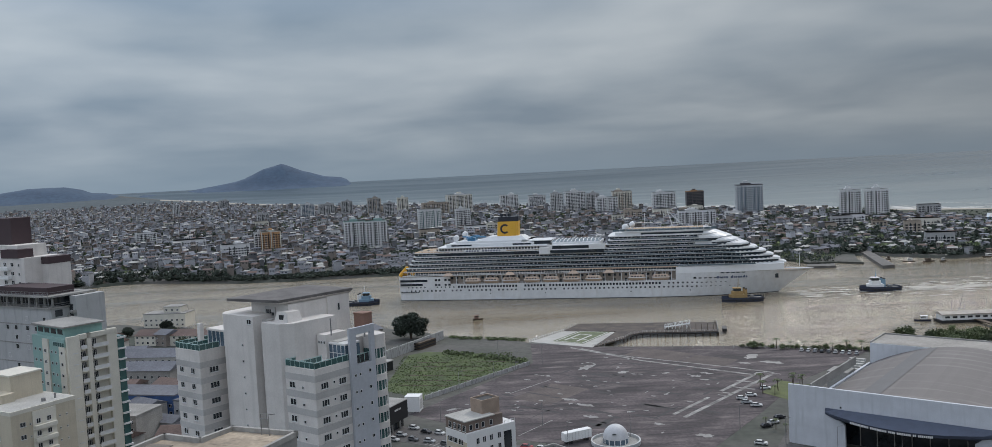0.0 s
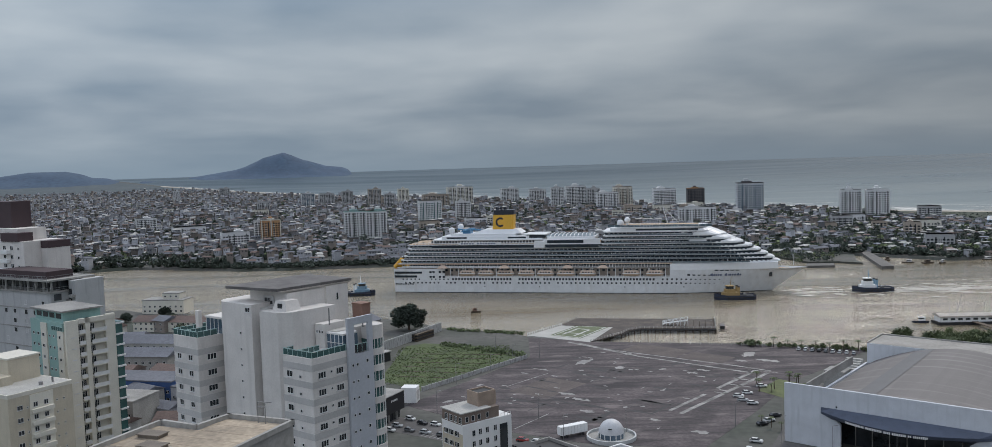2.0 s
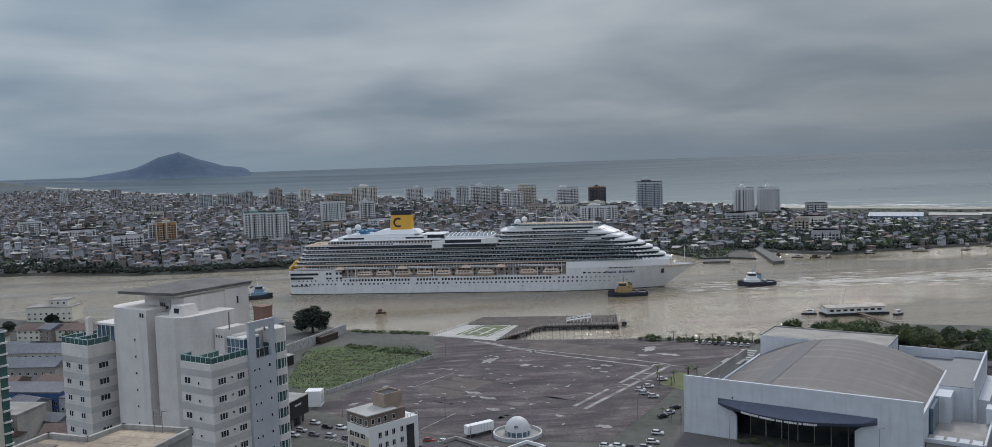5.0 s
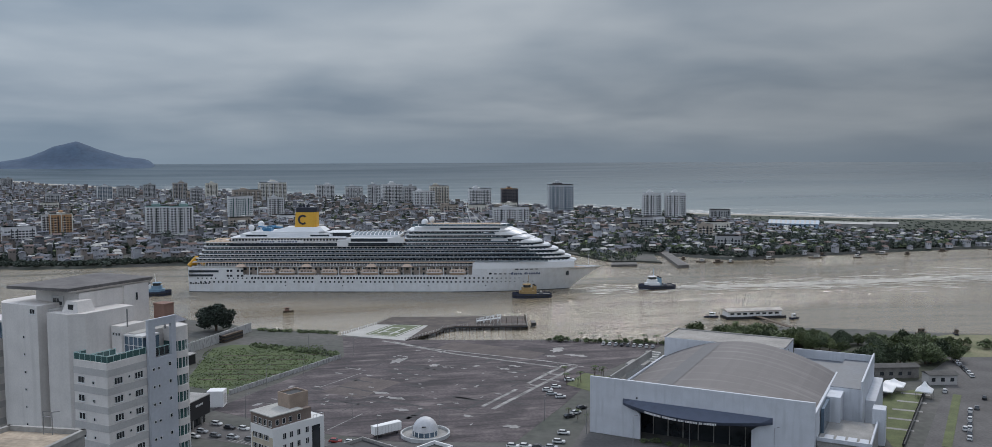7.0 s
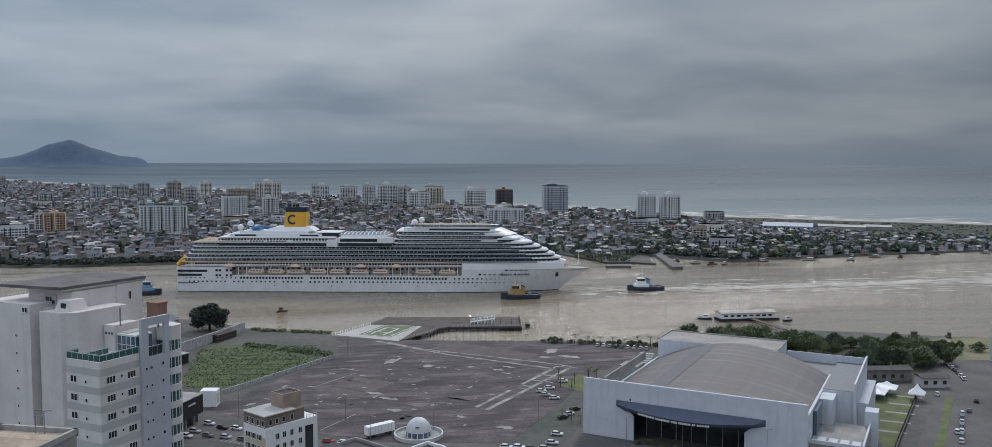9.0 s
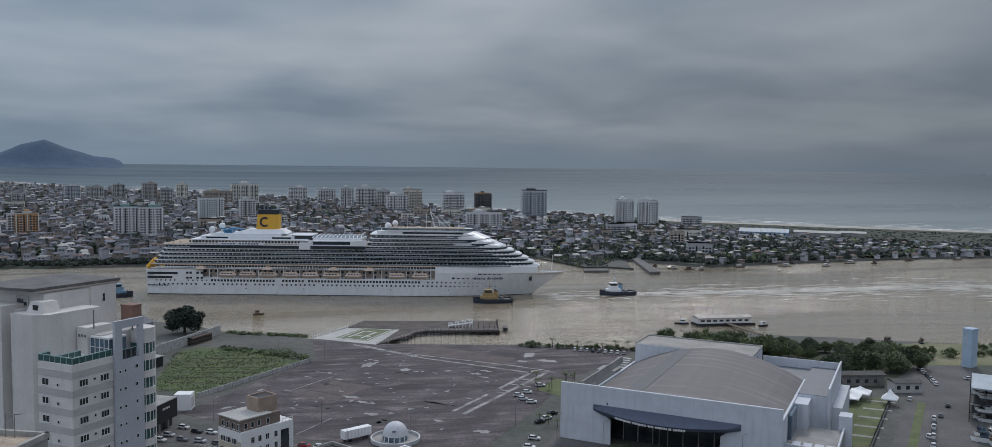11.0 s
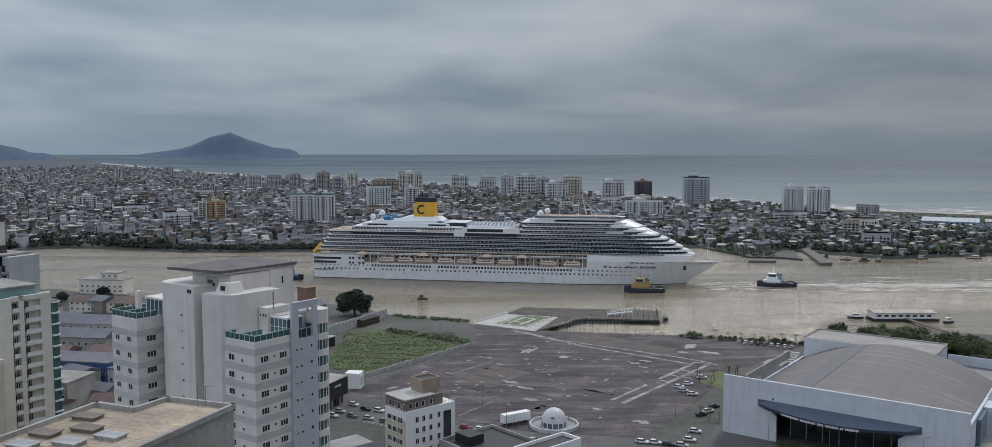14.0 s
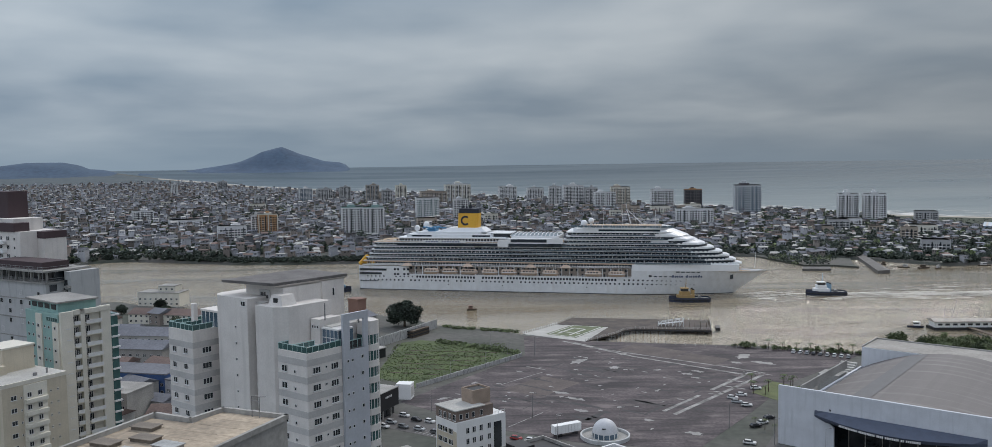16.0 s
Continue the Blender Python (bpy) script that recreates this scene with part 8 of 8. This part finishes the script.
def boatyard():
    t = thing("boat_shed", pose(251, 268, 0, 0, 0, 47), "open steel boat rack shed with a pale blue roof", "boat shed")
    m = Mesh(mat("pale_blue_sheet_roof", (0.36, 0.42, 0.46), 0.6, 0.2, 0.1, 1.0))
    m.prism(ccw([(0, 0), (27, 0), (27, -30), (0, -30)]), 12.6, 13.1, 0)
    m.box(-0.2, 27.2, -0.2, 0.05, 11.8, 13.2)
    part("roof", m, t, "flat pale blue sheet roof")
    for i in range(6):
        for j in (0.3, -9, -18):
            p = Mesh(BLACKM)
            p.box(i * 5 - 0.15, i * 5 + 0.15, j - 0.15, j + 0.15, 0, 12.6)
            part("column", p, t)
    for z in (3.6, 7.2):
        p = Mesh(BLACKM)
        p.box(0, 27, -18, 0.3, z, z + 0.2)
        part("rack_beam", p, t)
    rb = random.Random(61)
    for k in range(26):
        x, z = rb.uniform(2, 25), rb.choice((0.2, 3.9, 7.5))
        b = fishing_boat(pose(251, 268, 0, 0, 0, 47) @ pose(x, rb.uniform(-6, -3), z, 0, 0, 90 + rb.uniform(-5, 5)), "small white motor boat stored in the rack", WHITE2, rb.choice((WHITE2, DARK, BLUEG)), 6.5)
        tagged(b, group="stored boats")
    for k in range(16):
        b = fishing_boat(pose(236 + rb.uniform(0, 22), 240 + rb.uniform(-6, 16), 0.6, 0, 0, rb.uniform(0, 180)), "small white boat on the yard hard", WHITE2, rb.choice((WHITE2, BLUEG)), 7.0)
        tagged(b, group="stored boats")
    s = thing("climbing_tower", pose(321, 345, 0, 0, 0, 20), "tall pale blue rectangular tower with worn paint", "tower")
    m = Mesh(streaked("pale_blue_paint", (0.36, 0.46, 0.56), (0.50, 0.48, 0.46), 0.7, 0.6, 0.1, 0.9))
    m.box(-2.9, 2.9, -2.2, 2.2, 0, 18.0)
    m.box(-3.1, 3.1, -2.4, 2.4, 18.0, 18.7)
    part("main_wall", m, s)
    m = Mesh(METAL)
    m.tube((1, 0, 18.7), (1, 0, 22), 0.08, n=5)
    part("antenna", m, s)
    OLDSH = mat("old_dark_sheet_roof", (0.10, 0.096, 0.09), 0.9, 0.45, 0.2, 2.0)
    for x, y, w, d, h, rm, lab in ((258, 312, 12, 6, 4.4, OLDSH, "small white gate lodge with a sheet roof"), (241, 327, 30, 7, 5.0, OLDSH, "long low grey shed behind the lawn")):
        o = thing("garden_shed", pose(x, y, 0, 0, 0, -10), lab, "shed")
        m = Mesh(BAND if w < 20 else mat("stained_shed_wall", (0.20, 0.19, 0.175), 0.9, 0.4, 0.3, 2.0), DARK)
        m.box(-w / 2, w / 2, -d / 2, d / 2, 0, h)
        for k in range(int(w / 4)):
            m.box(-w / 2 + 1 + k * 4, -w / 2 + 2.6 + k * 4, -d / 2 - 0.05, -d / 2, 1.4, 3.0, 1)
        part("main_wall", m, o)
        r = Mesh(rm)
        r.prism([(-w / 2 - 0.6, -d / 2 - 0.8), (w / 2 + 0.6, -d / 2 - 0.8), (w / 2 + 0.6, d / 2 + 0.6), (-w / 2 - 0.6, d / 2 + 0.6)], h, h + 0.9, 0, top=[(-w / 2 - 0.6, -0.2), (w / 2 + 0.6, -0.2), (w / 2 + 0.6, 0.2), (-w / 2 - 0.6, 0.2)])
        part("roof", r, o)
    f = thing("fence", Matrix.Identity(4), "dark mesh fence between garden and avenue", "fence")
    for k in range(30):
        a = Vector((189, 244)).lerp(Vector((250, 309)), k / 30)
        b = Vector((189, 244)).lerp(Vector((250, 309)), (k + 1) / 30)
        m = Mesh(BLACKM)
        m.box(a.x - 0.08, a.x + 0.08, a.y - 0.08, a.y + 0.08, 0, 2.6)
        part("post", m, f)
        m = Mesh(BLACKM)
        m.tube((a.x, a.y, 0.9), (b.x, b.y, 0.9), 0.5, n=4)
        part("panel", m, f)


boatyard()


def ferry_landing():
    t = thing("floating_terminal", pose(246, 480, WATER_Z, 0, 0, -3), "white floating ferry terminal on a dark pontoon", "terminal")
    m = Mesh(BLACKM)
    m.box(-1, 37, -4, 6, -1.0, 1.5)
    part("pontoon", m, t, "dark steel pontoon")
    m = Mesh(WHITE2, DARK)
    m.box(0, 34.5, -3, 5, 1.5, 4.6, 0)
    for k in range(8):
        m.box(1.5 + k * 4.1, 4.0 + k * 4.1, -3.06, -3.0, 2.6, 3.7, 1)
    part("cabin_wall", m, t)
    m = Mesh(mat("dusty_sheet_roof", (0.46, 0.42, 0.37), 0.8, 0.3, 0.2, 1.0))
    m.prism([(-0.8, -4), (35.2, -4), (35.2, 6), (-0.8, 6)], 4.6, 5.0, 0)
    m.prism([(-0.8, -4), (35.2, -4), (35.2, 6), (-0.8, 6)], 5.0, 6.0, 0, top=[(-0.8, 0.8), (35.2, 0.8), (35.2, 1.2), (-0.8, 1.2)])
    part("roof", m, t)
    for x in (8, 12, 15, 27, 30):
        part("roof_mast", Mesh(METAL).tube((x, 4, 5), (x + 1, 5, 9 + x % 5), 0.12, n=5), t)
    part("boom", Mesh(METAL).tube((12, 5.5, 1.4), (16, 6.5, 15), 0.14, n=5), t)
    g = Mesh(BARK)
    g.prism(strip([(18, -4.2), (21, -40)], 3.0), 1.6, 2.0)
    part("gangway", g, t, "dark timber gangway to the bank")
    fishing_boat(pose(239, 486, WATER_Z, 0, 0, 170), "small dark boat beside the ferry terminal", NAVYH, WHITE2, 9)
    fishing_boat(pose(286, 470, WATER_Z, 0, 0, 10), "small dark boat beside the ferry terminal", NAVYH, WHITE2, 7)


ferry_landing()
rb = random.Random(71)
for x, y, L, a in ((372, 742, 14, 15), (357, 748, 12, 160), (383, 739, 10, 30), (430, 752, 14, 5), (478, 752, 16, 170), (520, 745, 12, 8), (560, 765, 15, 175), (585, 758, 10, 15), (640, 775, 13, 5), (455, 770, 9, 60), (700, 776, 12, 170), (498, 770, 10, 10), (540, 774, 9, 100), (350, 772, 12, 80), (398, 762, 10, 40)):
    fishing_boat(pose(x, y, WATER_Z, 0, 0, a), rb.choice(("small dark fishing boat moored on the river", "small wooden fishing boat with a white cabin")), rb.choice((NAVYH, BARK, BARK)), rb.choice((BAND, CREAM, BARK)), L * 0.85)
fishing_boat(pose(-14.5, 564, WATER_Z, 0, 0, 4), "small rusty work boat at anchor on the river", BARK, BRICKR, 7)
for x, y, a in ((-60, 556, 20), (-82, 551, 12), (-96, 905, 10), (-130, 890, 0), (-60, 915, 20), (-84, 925, 12)):
    fishing_boat(pose(x, y, WATER_Z, 0, 0, a), "pale work boat moored near the bank", WHITE2, WHITE2, 16 if y < 600 else 10)
fishing_boat(pose(322, 404, -0.3, 8, 0, 20), "old boat hauled up on the bank", BARK, BARK, 9)
fishing_boat(pose(338, 398, -0.3, 8, 0, 60), "old boat hauled up on the bank", NAVYH, BARK, 8)


# ---- buildings on the near bank, between the towers ----
def bank_building(x, y, w, d, h, yaw, wall, roofm, label, gable=False, name="building", band=None):
    t = thing(name, pose(x, y, 0, 0, 0, yaw), label, "building", "buildings on the near bank")
    m = Mesh(wall, band or DARK)
    m.box(-w / 2, w / 2, -d / 2, d / 2, 0, h)
    part("main_wall", m, t)
    n = max(2, int(w / 3.5))
    for z in np.arange(1.2, h - 1.6, 3.1):
        windows(t, wall_at(-w / 2, -d / 2, "front"), [w * (k + 0.3) / n for k in range(n)], (float(z),), 1.4, 1.3, sill=False)
    r = Mesh(roofm)
    if gable:
        o = [(-w / 2 - 0.5, -d / 2 - 0.6), (w / 2 + 0.5, -d / 2 - 0.6), (w / 2 + 0.5, d / 2 + 0.6), (-w / 2 - 0.5, d / 2 + 0.6)]
        r.prism(o, h, h + d * 0.2, 0, top=[(a, b * 0.02) for a, b in o])
    else:
        r.box(-w / 2 - 0.2, w / 2 + 0.2, -d / 2 - 0.2, d / 2 + 0.2, h, h + 0.5)
    part("roof", r, t)


def near_bank():
    BLUE = mat("blue_painted_wall", (0.05, 0.11, 0.28), 0.7, 0.25, 0.2, 2.0)
    bank_building(-226, 590, 30, 14, 9, -8, CREAM, CONC, "beige riverside house with a flat roof", band=GREENG)
    bank_building(-222, 592, 12, 10, 13, -8, CREAM, CONC, "upper block of a beige riverside house")
    bank_building(-190, 520, 60, 14, 6, -12, CREAM, ROOFT, "long cream house with a clay roof", True)
    bank_building(-150, 545, 40, 12, 7, -20, HOUSEW, ROOFG, "pale gabled warehouse by the river", True)
    bank_building(-185, 455, 55, 16, 7, -10, CONCL, ROOFG, "long pale warehouse with a sheet roof", True)
    bank_building(-178, 418, 44, 15, 8, -10, CONC, ROOFG, "long grey warehouse near the river", True)
    bank_building(-150, 364, 34, 16, 9, -14, BLUE, ROOFG, "blue painted shop building in the old quarter", False)
    bank_building(-172, 388, 18, 12, 7, -14, HOUSEC, ROOFT, "house with a bright clay tile roof", True)
    bank_building(-150, 330, 30, 16, 10, -14, CONC, CONC, "dark grey flat-roofed building near the street")
    bank_building(-118, 345, 26, 14, 9, -25, HOUSEW, ROOFG, "pale flat-roofed building below the towers")
    bank_building(-110, 400, 36, 20, 8, -30, CONCL, ROOFG, "pale warehouse by the river", True)
    bank_building(-95, 455, 40, 22, 7, -35, CONC, ROOFG, "wide grey riverside storage shed", True)
    bank_building(-84, 500, 30, 16, 5, 60, CONC, ROOFG, "low grey riverside storage shed", True)
    bank_building(-60, 270, 24, 20, 12, -35, CONC, CONC, "grey flat-roofed building below the towers")
    bank_building(-92, 292, 30, 18, 10, -35, HOUSEW, ROOFG, "pale building below the towers")
    bank_building(-20, 255, 16, 14, 5, 38, CONC, BLACKM, "low dark building beside the street")
    bank_building(-30, 262, 14, 12, 4.5, 38, CONCL, CONC, "low pale annex beside the street")
    rn = random.Random(81)
    for k in range(44):
        tree(-262 + rn.uniform(0, 150), 470 + rn.uniform(-130, 110) - 0.0, rn.choice(("dark", "round")), rn.uniform(0.6, 0.95), "dark tree among the riverside houses")
    for k in range(75):
        x, y = rn.uniform(-300, -85), rn.uniform(290, 530)
        bank_building(x, y, rn.uniform(9, 18), rn.uniform(8, 12), rn.choice((4, 6.5, 7)), rn.uniform(-40, 10), rn.choice((HOUSEW, HOUSEC, CONCL)), rn.choice((ROOFT, ROOFG)), "low house among the riverside streets", True, "house")


near_bank()


# ---- what moves ----
def motions():
    c0 = Vector((SHIP_X, SHIP_Y0, WATER_Z))
    times = (0.0, 4.0, 8.0, 12.0, 16.0)
    ship = [(s, Matrix.Translation(c0 + Vector((-1.76 * s, 0.12 * s, 0))) @ Matrix.Rotation(radians(SHIP_YAW), 4, "Z")) for s in times]
    walk(SHIP, ship)
    walk(FOAM_S, ship)
    walk(TUG_Y, [(s, pose(165.6 - 2.0 * s, 586.5 + 0.02 * s, WATER_Z + 0.06 * math.sin(s), 0.6 * math.sin(s * 0.9), 0, 178)) for s in (0, 2, 4, 6, 8, 10, 12, 14, 16)])
    walk(TUG_W, [(s, pose(266.5 - 2.0 * s, 602 + 0.3 * s, WATER_Z + 0.06 * math.sin(s + 1), 0.6 * math.sin(s * 0.8), 0, 177)) for s in (0, 2, 4, 6, 8, 10, 12, 14, 16)])
    walk(TUG_A, [(s, pose(-104.0 - 1.1 * s, 657, WATER_Z + 0.05 * math.sin(s), 0, 0, -4)) for s in times])
    walk(WAKE_T, [(s, pose(281 - 2.0 * s, 602 + 0.3 * s, WATER_Z, 0, 0, -1.5)) for s in times])
    walk(WAKE_B, [(s, pose(205 - 1.78 * s, 606 + 0.1 * s, WATER_Z, 0, 0, -3)) for s in times])


SHIP_X, SHIP_Y0 = 73.9, 650.0
motions()
